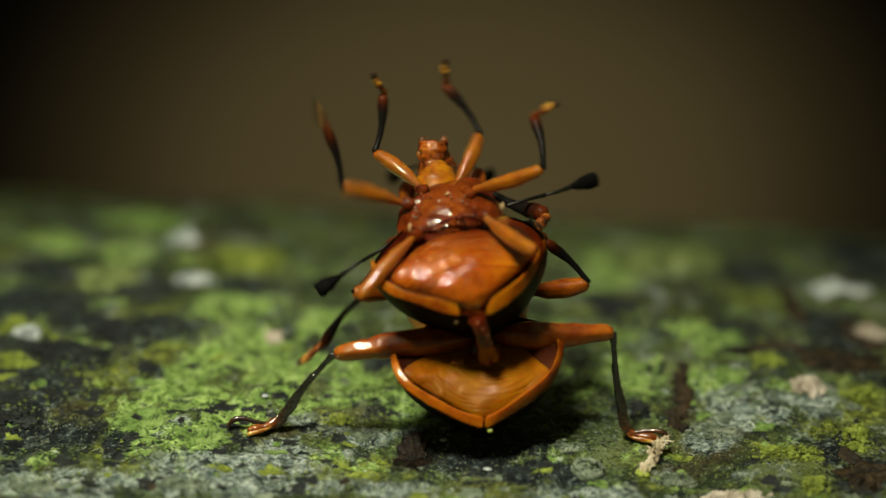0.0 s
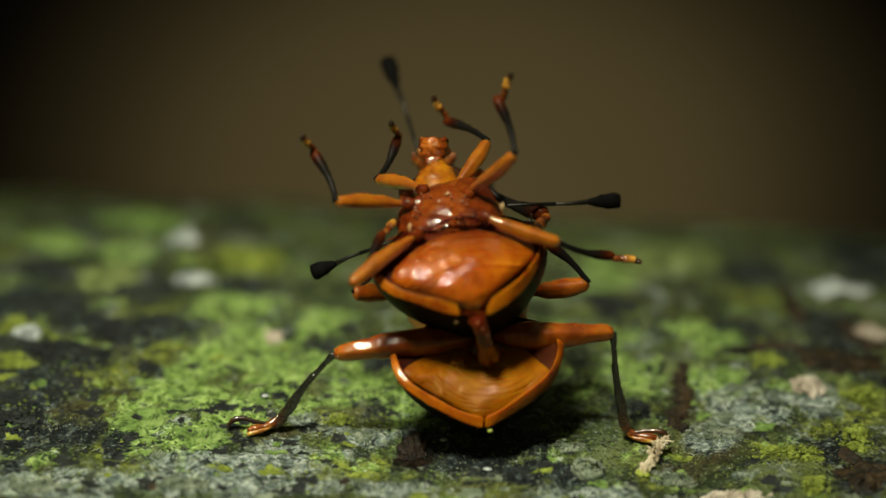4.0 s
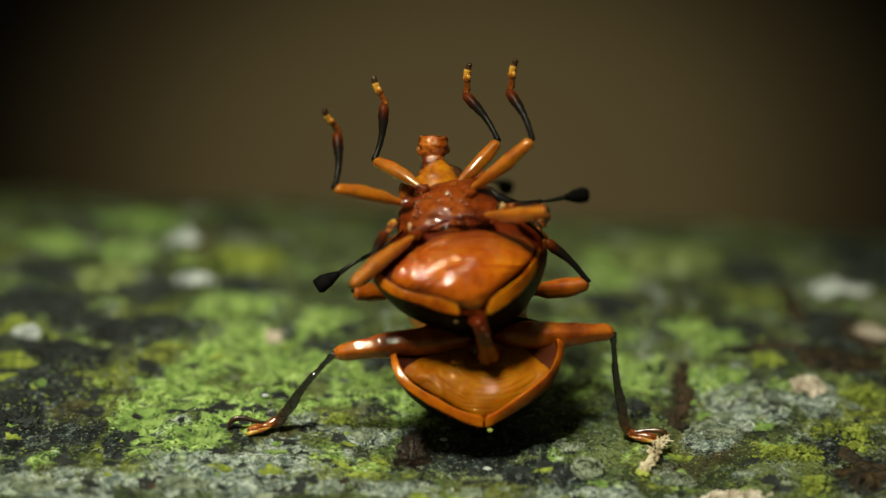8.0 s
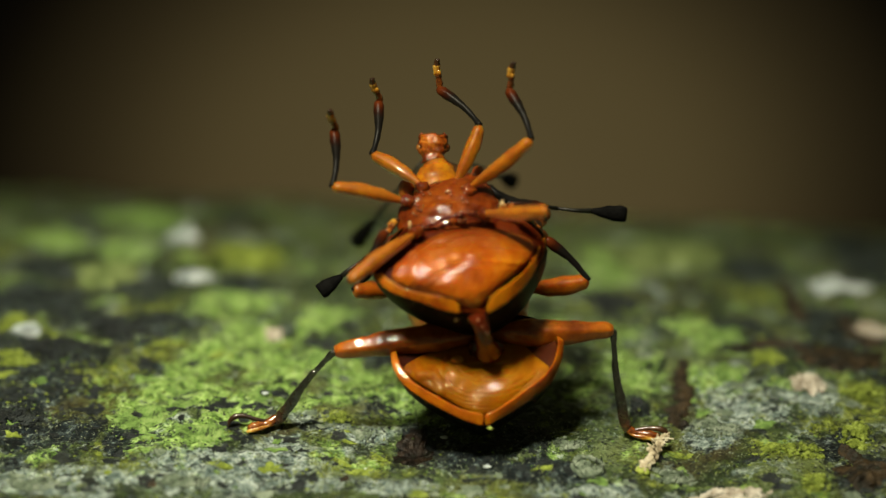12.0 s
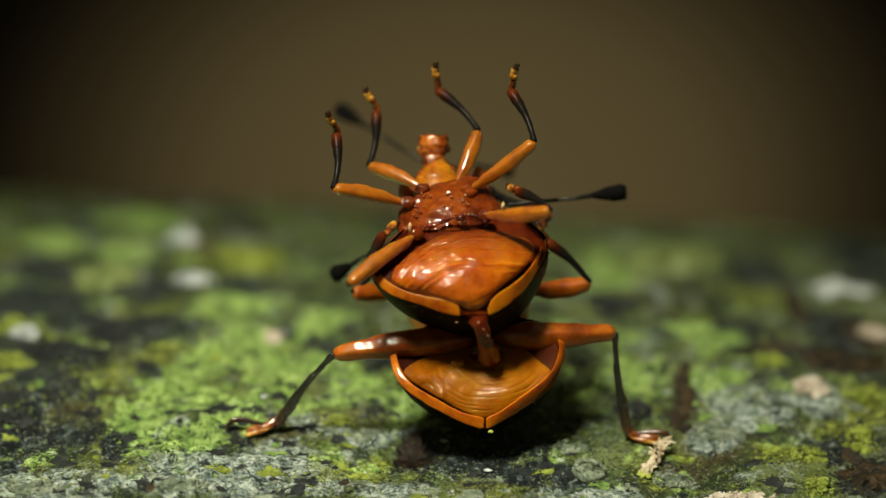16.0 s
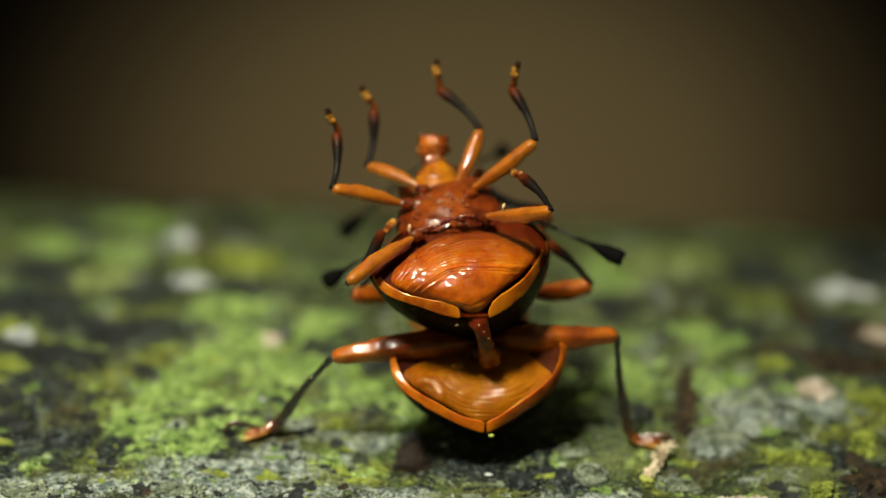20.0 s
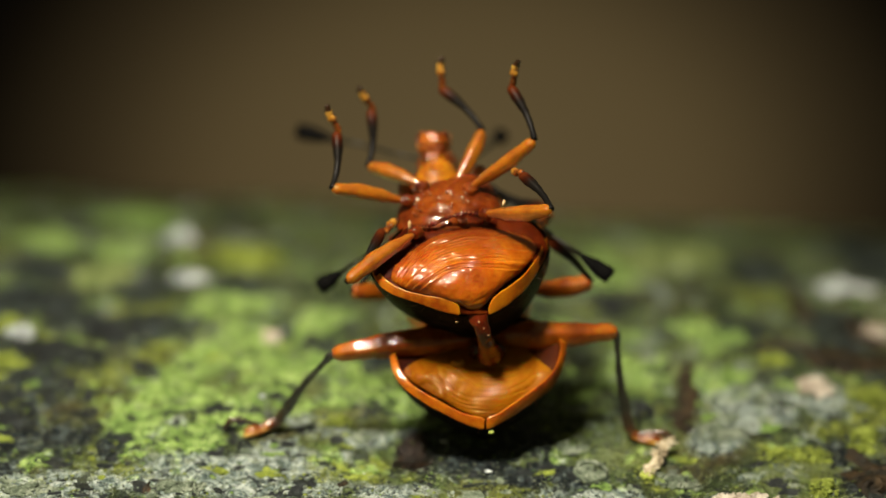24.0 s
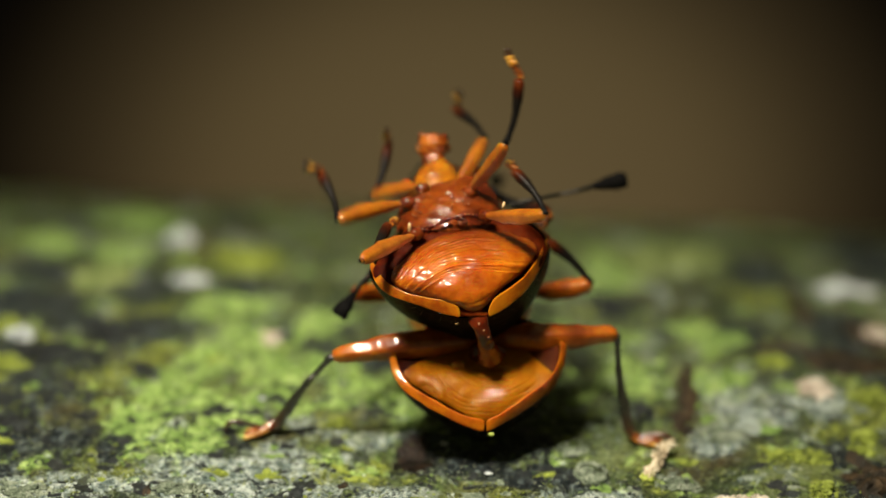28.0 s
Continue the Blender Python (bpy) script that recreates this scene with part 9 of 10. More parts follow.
    walk(LEGS["hind_b"][0], [
        (0, joint(0.24, 0.6, 2.85, 41.06, 125.13)), (0.07, joint(0.24, 0.6, 2.85, 28.46, 112.54)), (0.1, joint(0.24, 0.6, 2.85, 14.95, 102.74)),
        (0.17, joint(0.24, 0.6, 2.85, 24.08, 96.28)), (0.2, joint(0.24, 0.6, 2.85, 32.9, 88.85)), (0.5, joint(0.24, 0.6, 2.85, 37.97, 108.56)),
        (0.53, joint(0.24, 0.6, 2.85, 20.31, 110.4)), (0.6, joint(0.24, 0.6, 2.85, 2.64, 111.85)), (0.7, joint(0.24, 0.6, 2.85, 22.38, 113.89)),
        (0.8, joint(0.24, 0.6, 2.85, 42.08, 116.64)), (0.9, joint(0.24, 0.6, 2.85, 29.86, 110.67)), (1, joint(0.24, 0.6, 2.85, 17.42, 106.04)),
        (1.1, joint(0.24, 0.6, 2.85, 29.86, 110.67)), (1.2, joint(0.24, 0.6, 2.85, 42.08, 116.64)), (1.4, joint(0.24, 0.6, 2.85, 22.95, 104.58)),
        (2, joint(0.24, 0.6, 2.85, 36.9, 118.92)), (2.4, joint(0.24, 0.6, 2.85, 37.44, 93.99)), (2.6, joint(0.24, 0.6, 2.85, 45.66, 91)),
        (2.7, joint(0.24, 0.6, 2.85, 34.44, 98.65)), (2.8, joint(0.24, 0.6, 2.85, 22.85, 104.45)), (2.9, joint(0.24, 0.6, 2.85, 20.88, 102.31)),
        (2.93, joint(0.24, 0.6, 2.85, 34.27, 101.86)), (3, joint(0.24, 0.6, 2.85, 47.66, 101.23)), (3.2, joint(0.24, 0.6, 2.85, 45.52, 85.92)),
        (3.3, joint(0.24, 0.6, 2.85, 31.85, 97.74)), (3.4, joint(0.24, 0.6, 2.85, 17.39, 106.38)), (3.5, joint(0.24, 0.6, 2.85, 19.88, 104.25)),
        (4.3, joint(0.24, 0.6, 2.85, 2.64, 111.85)), (4.5, joint(0.24, 0.6, 2.85, 20.26, 103.95)), (4.7, joint(0.24, 0.6, 2.85, 37.44, 93.99)),
        (5.1, joint(0.24, 0.6, 2.85, 44.82, 88.6)), (5.5, joint(0.24, 0.6, 2.85, 42.44, 87.57)), (8, joint(0.24, 0.6, 2.85, 41.18, 86.96)),
        (11, joint(0.24, 0.6, 2.85, 40.01, 88.72)), (15.5, joint(0.24, 0.6, 2.85, 38.62, 86.66)), (17, joint(0.24, 0.6, 2.85, 39.61, 88.76)),
        (20, joint(0.24, 0.6, 2.85, 39.46, 86.15)), (25, joint(0.24, 0.6, 2.85, 38.96, 88.15)), (26, joint(0.24, 0.6, 2.85, 37.68, 85.29)),
        (26.2, joint(0.24, 0.6, 2.85, 25.32, 93.66)), (26.27, joint(0.24, 0.6, 2.85, 29.85, 98.54)), (26.3, joint(0.24, 0.6, 2.85, 34.18, 103.87)),
        (26.5, joint(0.24, 0.6, 2.85, 27.05, 108.47)), (26.6, joint(0.24, 0.6, 2.85, 44.91, 114.01)), (26.9, joint(0.24, 0.6, 2.85, 25.28, 103.87)),
        (26.93, joint(0.24, 0.6, 2.85, 30.38, 109.2)), (27, joint(0.24, 0.6, 2.85, 35.24, 115.1)), (27.2, joint(0.24, 0.6, 2.85, 37.87, 105)),
        (27.27, joint(0.24, 0.6, 2.85, 34.65, 103.82)), (27.3, joint(0.24, 0.6, 2.85, 31.43, 102.72)), (27.33, joint(0.24, 0.6, 2.85, 38.59, 97.42)),
        (27.4, joint(0.24, 0.6, 2.85, 45.47, 90.96)), (27.47, joint(0.24, 0.6, 2.85, 54.87, 94.09)), (27.5, joint(0.24, 0.6, 2.85, 64.14, 99.11)),
        (27.57, joint(0.24, 0.6, 2.85, 43.68, 101.44)), (27.63, joint(0.24, 0.6, 2.85, 23.2, 102.54)), (27.7, joint(0.24, 0.6, 2.85, 2.72, 103.34)),
        (27.87, joint(0.24, 0.6, 2.85, 23.97, 97.94)), (28, joint(0.24, 0.6, 2.85, 44.95, 90.32)),
    ])
    walk(LEGS["hind_b"][1], [
        (0, joint(1.63, -0.88, 1.87, -54.44, -44.83)), (0.07, joint(2.08, -0.48, 2.09, -71.34, 62.76)), (0.1, joint(2.37, 0.02, 2.37, -32.7, 103.97)),
        (0.17, joint(2.29, -0.32, 2.62, -67.77, 53.46)), (0.2, joint(2.14, -0.63, 2.89, -49.5, -36.85)),
        (0.5, joint(1.93, -0.79, 2.28, -70.25, -51.29)), (0.53, joint(2.23, -0.18, 2.11, -58.74, 98.75)),
        (0.6, joint(2.34, 0.5, 2.01, -10.05, 108.62)), (0.7, joint(2.15, -0.26, 2, -63.83, 94.11)), (0.8, joint(1.74, -0.91, 2.1, -59.45, -56.86)),
        (0.9, joint(2.07, -0.52, 2.16, -78.79, 157.51)), (1, joint(2.31, -0.08, 2.25, -39.5, 135.68)),
        (1.1, joint(2.07, -0.52, 2.16, -78.79, 157.51)), (1.2, joint(1.74, -0.91, 2.1, -59.45, -56.86)),
        (1.4, joint(2.25, -0.28, 2.33, -59.16, -60.92)), (2, joint(1.82, -0.76, 1.98, -56.5, -50.59)), (2.4, joint(2.03, -0.77, 2.73, -56.2, 55.8)),
        (2.6, joint(1.82, -1.02, 2.82, -49.95, -30.87)), (2.7, joint(2.08, -0.68, 2.57, -70.74, 35.11)),
        (2.8, joint(2.26, -0.28, 2.33, -49.64, 100.29)), (2.9, joint(2.3, -0.21, 2.4, -37.73, 92.45)),
        (2.93, joint(2.07, -0.67, 2.47, -67.89, 40.13)), (3, joint(1.73, -1.07, 2.55, -50.87, -42.57)),
        (3.2, joint(1.82, -1.01, 2.96, -29.84, -18.75)), (3.3, joint(2.14, -0.59, 2.59, -53.04, 38.88)),
        (3.4, joint(2.31, -0.07, 2.24, -35.73, 103.38)), (3.5, joint(2.3, -0.17, 2.33, -41.99, 97.22)), (4.3, joint(2.34, 0.5, 2.01, -10.05, 108.62)),
        (4.5, joint(2.3, -0.18, 2.34, -35.82, 90.07)), (4.7, joint(2.03, -0.77, 2.73, -56.2, 55.8)), (5.1, joint(1.84, -0.99, 2.89, -50.26, -28.73)),
        (5.5, joint(1.91, -0.92, 2.92, -60.69, -77.62)), (8, joint(1.94, -0.89, 2.94, -59.73, -80.09)),
        (11, joint(1.97, -0.85, 2.89, -58.51, -80.53)), (15.5, joint(2, -0.81, 2.95, -57.25, -64.4)), (17, joint(1.98, -0.84, 2.89, -43.94, -35.63)),
        (20, joint(1.98, -0.84, 2.97, -43.88, -35.6)), (25, joint(2, -0.82, 2.91, -43.48, -36.21)), (26, joint(2.02, -0.78, 3, -48.34, -43)),
        (26.2, joint(2.28, -0.37, 2.72, -59.63, -38.99)), (26.27, joint(2.18, -0.52, 2.56, -69.71, 66.4)),
        (26.3, joint(2.06, -0.67, 2.4, -34.61, 102.72)), (26.5, joint(2.15, -0.43, 2.21, -71.81, 100.37)),
        (26.6, joint(1.7, -0.99, 2.2, -67.93, -0.17)), (26.9, joint(2.22, -0.36, 2.36, -48.98, 114.82)),
        (26.93, joint(2.08, -0.54, 2.21, -83.45, 76.6)), (27, joint(1.91, -0.7, 2.07, -58.4, -52.61)),
        (27.2, joint(1.96, -0.79, 2.39, -61.62, -67.17)), (27.27, joint(2.05, -0.68, 2.41, -84.49, 102.11)),
        (27.3, joint(2.12, -0.58, 2.43, -50.75, 110.15)), (27.33, joint(1.99, -0.81, 2.62, -82.66, 121.36)),
        (27.4, joint(1.83, -1.01, 2.82, -65.02, -75.58)), (27.47, joint(1.54, -1.25, 2.76, -32.51, -64.76)),
        (27.5, joint(1.21, -1.43, 2.69, 0.4, -60.21)), (27.57, joint(1.84, -0.96, 2.53, -40.56, -46.94)),
        (27.63, joint(2.27, -0.29, 2.4, -74.29, 11.05)), (27.7, joint(2.44, 0.49, 2.33, -49.89, 101.48)),
        (27.87, joint(2.29, -0.32, 2.56, -64.29, 16.04)), (28, joint(1.84, -1, 2.84, -31.14, -32.58)),
    ])
    walk(LEGS["hind_b"][2], [
        (0, joint(0.94, 0.49, 2.57, -71.81, -39.66)), (0.07, joint(2.56, 1.13, 2.34, -67.52, 74.99)), (0.1, joint(3.75, 0.93, 2.02, -35.47, 95.38)),
        (0.17, joint(2.81, 1.25, 3.01, -70.52, 81.7)), (0.2, joint(1.48, 0.66, 3.77, -71.57, -60.76)), (0.5, joint(1.48, 0.8, 2.64, -71.81, -58.22)),
        (0.53, joint(3.1, 1.26, 1.98, -60.76, 86.17)), (0.6, joint(3.92, 0.79, 1.48, -16.28, 97.09)), (0.7, joint(2.9, 1.26, 1.95, -61.69, 90.2)),
        (0.8, joint(1.02, 0.55, 2.57, -71.81, -68.16)), (0.9, joint(2.2, 1.14, 1.85, -64.69, 101.24)), (1, joint(3.23, 1, 1.32, -21.43, 104.78)),
        (1.1, joint(2.2, 1.14, 1.85, -64.69, 101.24)), (1.2, joint(1.02, 0.55, 2.57, -71.81, -68.16)), (1.4, joint(1.5, 1.17, 2.75, -71.81, -63.12)),
        (2, joint(1.1, 0.66, 2.57, -67.71, -73.7)), (2.4, joint(2.81, 0.63, 3.25, -65.69, 48.12)), (2.6, joint(1.26, 0.28, 3.76, -71.81, -55.66)),
        (2.7, joint(2.4, 0.92, 3.03, -63.24, 86.49)), (2.8, joint(3.34, 1.01, 2.13, -21.51, 98.38)), (2.9, joint(3.64, 0.83, 2.34, 4.61, 90.03)),
        (2.93, joint(2.48, 0.9, 2.95, -48.45, 73.73)), (3, joint(1.01, 0.24, 3.34, -70.07, -51.1)), (3.2, joint(1.35, -0.17, 4.35, -71.12, -26.94)),
        (3.3, joint(2.78, 0.76, 3.38, -46.38, 85.78)), (3.4, joint(3.65, 0.91, 1.92, 4.54, 103.2)), (3.5, joint(3.55, 0.97, 2.17, 4.82, 93.56)),
        (4.3, joint(3.92, 0.79, 1.48, -16.28, 97.09)), (4.5, joint(3.67, 0.81, 2.34, -43.2, 82.92)), (4.7, joint(2.81, 0.63, 3.25, -65.69, 48.12)),
        (5.1, joint(1.32, 0.31, 3.84, -71.81, -56.97)), (5.5, joint(1.1, 0.55, 3.1, -62.21, -97.73)), (8, joint(1.1, 0.58, 3.09, -62.2, -97.75)),
        (11, joint(1.1, 0.59, 3.03, -62.19, -97.84)), (15.5, joint(1.18, 0.62, 3.35, -67.6, -72.11)), (17, joint(1.27, 0.34, 3.88, -71.81, -73.02)),
        (20, joint(1.27, 0.34, 3.96, -71.81, -72.74)), (25, joint(1.27, 0.35, 3.9, -71.81, -68.49)), (26, joint(1.26, 0.49, 3.82, -71.81, -47.54)),
        (26.2, joint(1.74, 1.1, 3.39, -71.81, -35.33)), (26.27, joint(2.72, 1.06, 2.79, -70.02, 76.24)),
        (26.3, joint(3.42, 0.29, 2.09, -40.88, 98.82)), (26.5, joint(2.67, 1.18, 2.12, -68.75, 99.97)), (26.6, joint(1.7, 0.58, 2.84, -71.81, -8.39)),
        (26.9, joint(3.23, 0.91, 1.89, -48.02, 107.25)), (26.93, joint(2.27, 1.14, 2.25, -77.32, 89.54)),
        (27, joint(1.21, 0.74, 2.61, -70.84, -52.14)), (27.2, joint(1.22, 0.7, 2.7, -71.81, -58.37)), (27.27, joint(2.2, 1, 2.37, -53.72, 92.56)),
        (27.3, joint(3.13, 0.73, 2.06, -1.4, 101.29)), (27.33, joint(2.18, 0.87, 2.51, -54.67, 98.21)), (27.4, joint(1.13, 0.53, 3, -71.81, -71.89)),
        (27.47, joint(0.25, -0.34, 3.37, -58.19, -57.73)), (27.5, joint(-0.26, -1.44, 3.54, -43.9, -51.65)),
        (27.57, joint(0.9, 0.14, 3.4, -58.68, 18.18)), (27.63, joint(2.36, 1.34, 2.85, -32.64, 71.63)), (27.7, joint(3.51, 1.79, 2.11, 4.37, 96.38)),
        (27.87, joint(2.49, 1.21, 3.27, -47.23, 79.48)), (28, joint(1.06, -0.12, 4.06, -70.95, -37.86)),
    ])
    walk(FEELERS[1], [
        (0, joint(0.97, 2.7, 3.17, -37.91, 73.24)), (0.2, joint(0.97, 2.7, 3.17, -13.36, 71.19)), (0.4, joint(0.97, 2.7, 3.17, -19.44, 45.12)),
        (0.6, joint(0.97, 2.7, 3.17, -43.41, 45.06)), (0.8, joint(0.97, 2.7, 3.17, -19.79, 47.33)), (1, joint(0.97, 2.7, 3.17, -24.06, 71.99)),
        (1.2, joint(0.97, 2.7, 3.17, -4.6, 75.53)), (1.4, joint(0.97, 2.7, 3.17, -7.04, 69.83)), (1.6, joint(0.97, 2.7, 3.17, -10.71, 72.32)),
        (1.8, joint(0.97, 2.7, 3.17, -32.24, 80.74)), (2, joint(0.97, 2.7, 3.17, -27.96, 98.9)), (2.2, joint(0.97, 2.7, 3.17, -21.31, 104.34)),
        (2.4, joint(0.97, 2.7, 3.17, -26.64, 110.27)), (2.6, joint(0.97, 2.7, 3.17, -13.28, 105.17)), (2.8, joint(0.97, 2.7, 3.17, -23.94, 97.75)),
        (3, joint(0.97, 2.7, 3.17, -20.17, 91.33)), (3.2, joint(0.97, 2.7, 3.17, -23.2, 103.03)), (3.5, joint(0.97, 2.7, 3.17, -35.87, 106.45)),
        (4.2, joint(0.97, 2.7, 3.17, -17.81, 82.96)), (4.9, joint(0.97, 2.7, 3.17, -25.98, 100.27)), (5.5, joint(0.97, 2.7, 3.17, -1.19, 96.81)),
        (6, joint(0.97, 2.7, 3.17, -14.19, 96.31)), (6.5, joint(0.97, 2.7, 3.17, -9.79, 99.51)), (7, joint(0.97, 2.7, 3.17, -28.45, 93.27)),
        (7.5, joint(0.97, 2.7, 3.17, -49.43, 115.09)), (8, joint(0.97, 2.7, 3.17, -46.44, 81.72)), (8.5, joint(0.97, 2.7, 3.17, -40.4, 84.17)),
        (9, joint(0.97, 2.7, 3.17, -26.46, 59.12)), (9.5, joint(0.97, 2.7, 3.17, -22.42, 77.89)), (10, joint(0.97, 2.7, 3.17, -23.58, 83.1)),
        (10.5, joint(0.97, 2.7, 3.17, -18.44, 85.46)), (11, joint(0.97, 2.7, 3.17, -9.85, 95.23)), (11.5, joint(0.97, 2.7, 3.17, -9.92, 99.32)),
        (12, joint(0.97, 2.7, 3.17, -11.85, 95.31)), (12.5, joint(0.97, 2.7, 3.17, -5.84, 98)), (14.5, joint(0.97, 2.7, 3.17, -16.76, 89.97)),
        (15, joint(0.97, 2.7, 3.17, -20.67, 87.05)), (15.5, joint(0.97, 2.7, 3.17, -16.98, 100.86)), (16, joint(0.97, 2.7, 3.17, -15.05, 83.53)),
        (16.5, joint(0.97, 2.7, 3.17, -20.88, 82.25)), (17, joint(0.97, 2.7, 3.17, -14.3, 92.03)), (17.5, joint(0.97, 2.7, 3.17, -10.4, 81.42)),
        (18, joint(0.97, 2.7, 3.17, -16.27, 85.69)), (18.5, joint(0.97, 2.7, 3.17, -9.81, 89.68)), (19, joint(0.97, 2.7, 3.17, 3.97, 111.65)),
        (19.5, joint(0.97, 2.7, 3.17, -2.78, 105.46)), (20, joint(0.97, 2.7, 3.17, 3.97, 115.3)), (20.5, joint(0.97, 2.7, 3.17, 3.84, 118.73)),
        (21, joint(0.97, 2.7, 3.17, 3.75, 124.62)), (21.5, joint(0.97, 2.7, 3.17, 3.84, 119.63)), (23.5, joint(0.97, 2.7, 3.17, 3.68, 126.53)),
        (24, joint(0.97, 2.7, 3.17, 3.64, 126.25)), (25, joint(0.97, 2.7, 3.17, 3.65, 130.68)), (26, joint(0.97, 2.7, 3.17, 3.68, 131.36)),
        (26.5, joint(0.97, 2.7, 3.17, 3.66, 128.5)), (26.8, joint(0.97, 2.7, 3.17, -13.15, 120.38)), (27, joint(0.97, 2.7, 3.17, -28.72, 112.3)),
        (27.25, joint(0.97, 2.7, 3.17, -22.78, 112.64)), (27.5, joint(0.97, 2.7, 3.17, -30.55, 86.03)), (27.7, joint(0.97, 2.7, 3.17, -16.06, 69.9)),
        (28, joint(0.97, 2.7, 3.17, -14.48, 77.69)),
    ])
    walk(FEELERS[0], [
        (0, joint(-2.21, 2.7, 2.19, 3.1, -123.27)), (0.2, joint(-2.21, 2.7, 2.19, -24.57, -145.83)), (0.4, joint(-2.21, 2.7, 2.19, -16.43, -128.01)),
        (0.6, joint(-2.21, 2.7, 2.19, -15.86, -121.25)), (0.8, joint(-2.21, 2.7, 2.19, -21.75, -118.66)),
        (1, joint(-2.21, 2.7, 2.19, -21.91, -109.17)), (1.2, joint(-2.21, 2.7, 2.19, 2.78, -142.58)), (1.4, joint(-2.21, 2.7, 2.19, -20.42, -112.96)),
        (1.6, joint(-2.21, 2.7, 2.19, -13.72, -113.99)), (1.8, joint(-2.21, 2.7, 2.19, -25.66, -111.87)),
        (2, joint(-2.21, 2.7, 2.19, -9.67, -100.61)), (2.2, joint(-2.21, 2.7, 2.19, -18.75, -99.21)), (2.4, joint(-2.21, 2.7, 2.19, -40.78, -94.5)),
        (2.6, joint(-2.21, 2.7, 2.19, -40.53, -96.83)), (2.8, joint(-2.21, 2.7, 2.19, -7.95, -77.59)), (3, joint(-2.21, 2.7, 2.19, -29.01, -95.93)),
        (3.5, joint(-2.21, 2.7, 2.19, -19.92, -95.52)), (4.5, joint(-2.21, 2.7, 2.19, -11.08, -126)), (5.5, joint(-2.21, 2.7, 2.19, 3.21, -107.38)),
        (6, joint(-2.21, 2.7, 2.19, 3.23, -112.14)), (7, joint(-2.21, 2.7, 2.19, -12.97, -118.49)), (8, joint(-2.21, 2.7, 2.19, -7.54, -120.79)),
        (9, joint(-2.21, 2.7, 2.19, -32.96, -111.52)), (10, joint(-2.21, 2.7, 2.19, -23.07, -126.18)), (11, joint(-2.21, 2.7, 2.19, 3.04, -138.35)),
        (12, joint(-2.21, 2.7, 2.19, 3.13, -125.8)), (12.5, joint(-2.21, 2.7, 2.19, -12.77, -128.34)),
        (14.5, joint(-2.21, 2.7, 2.19, -35.64, -121.92)), (15, joint(-2.21, 2.7, 2.19, -35.64, -121.92)),
        (17, joint(-2.21, 2.7, 2.19, -39.56, -117.12)), (20, joint(-2.21, 2.7, 2.19, -28.89, -120.06)),
        (21, joint(-2.21, 2.7, 2.19, -28.12, -120.84)), (23.5, joint(-2.21, 2.7, 2.19, -23.77, -121.05)),
        (25, joint(-2.21, 2.7, 2.19, 3.04, -126.46)), (26, joint(-2.21, 2.7, 2.19, 3, -126.25)), (26.5, joint(-2.21, 2.7, 2.19, 3.18, -119.33)),
        (27, joint(-2.21, 2.7, 2.19, 3.1, -115.28)), (27.5, joint(-2.21, 2.7, 2.19, 2.97, -141.85)), (28, joint(-2.21, 2.7, 2.19, 3, -143.27)),
    ])
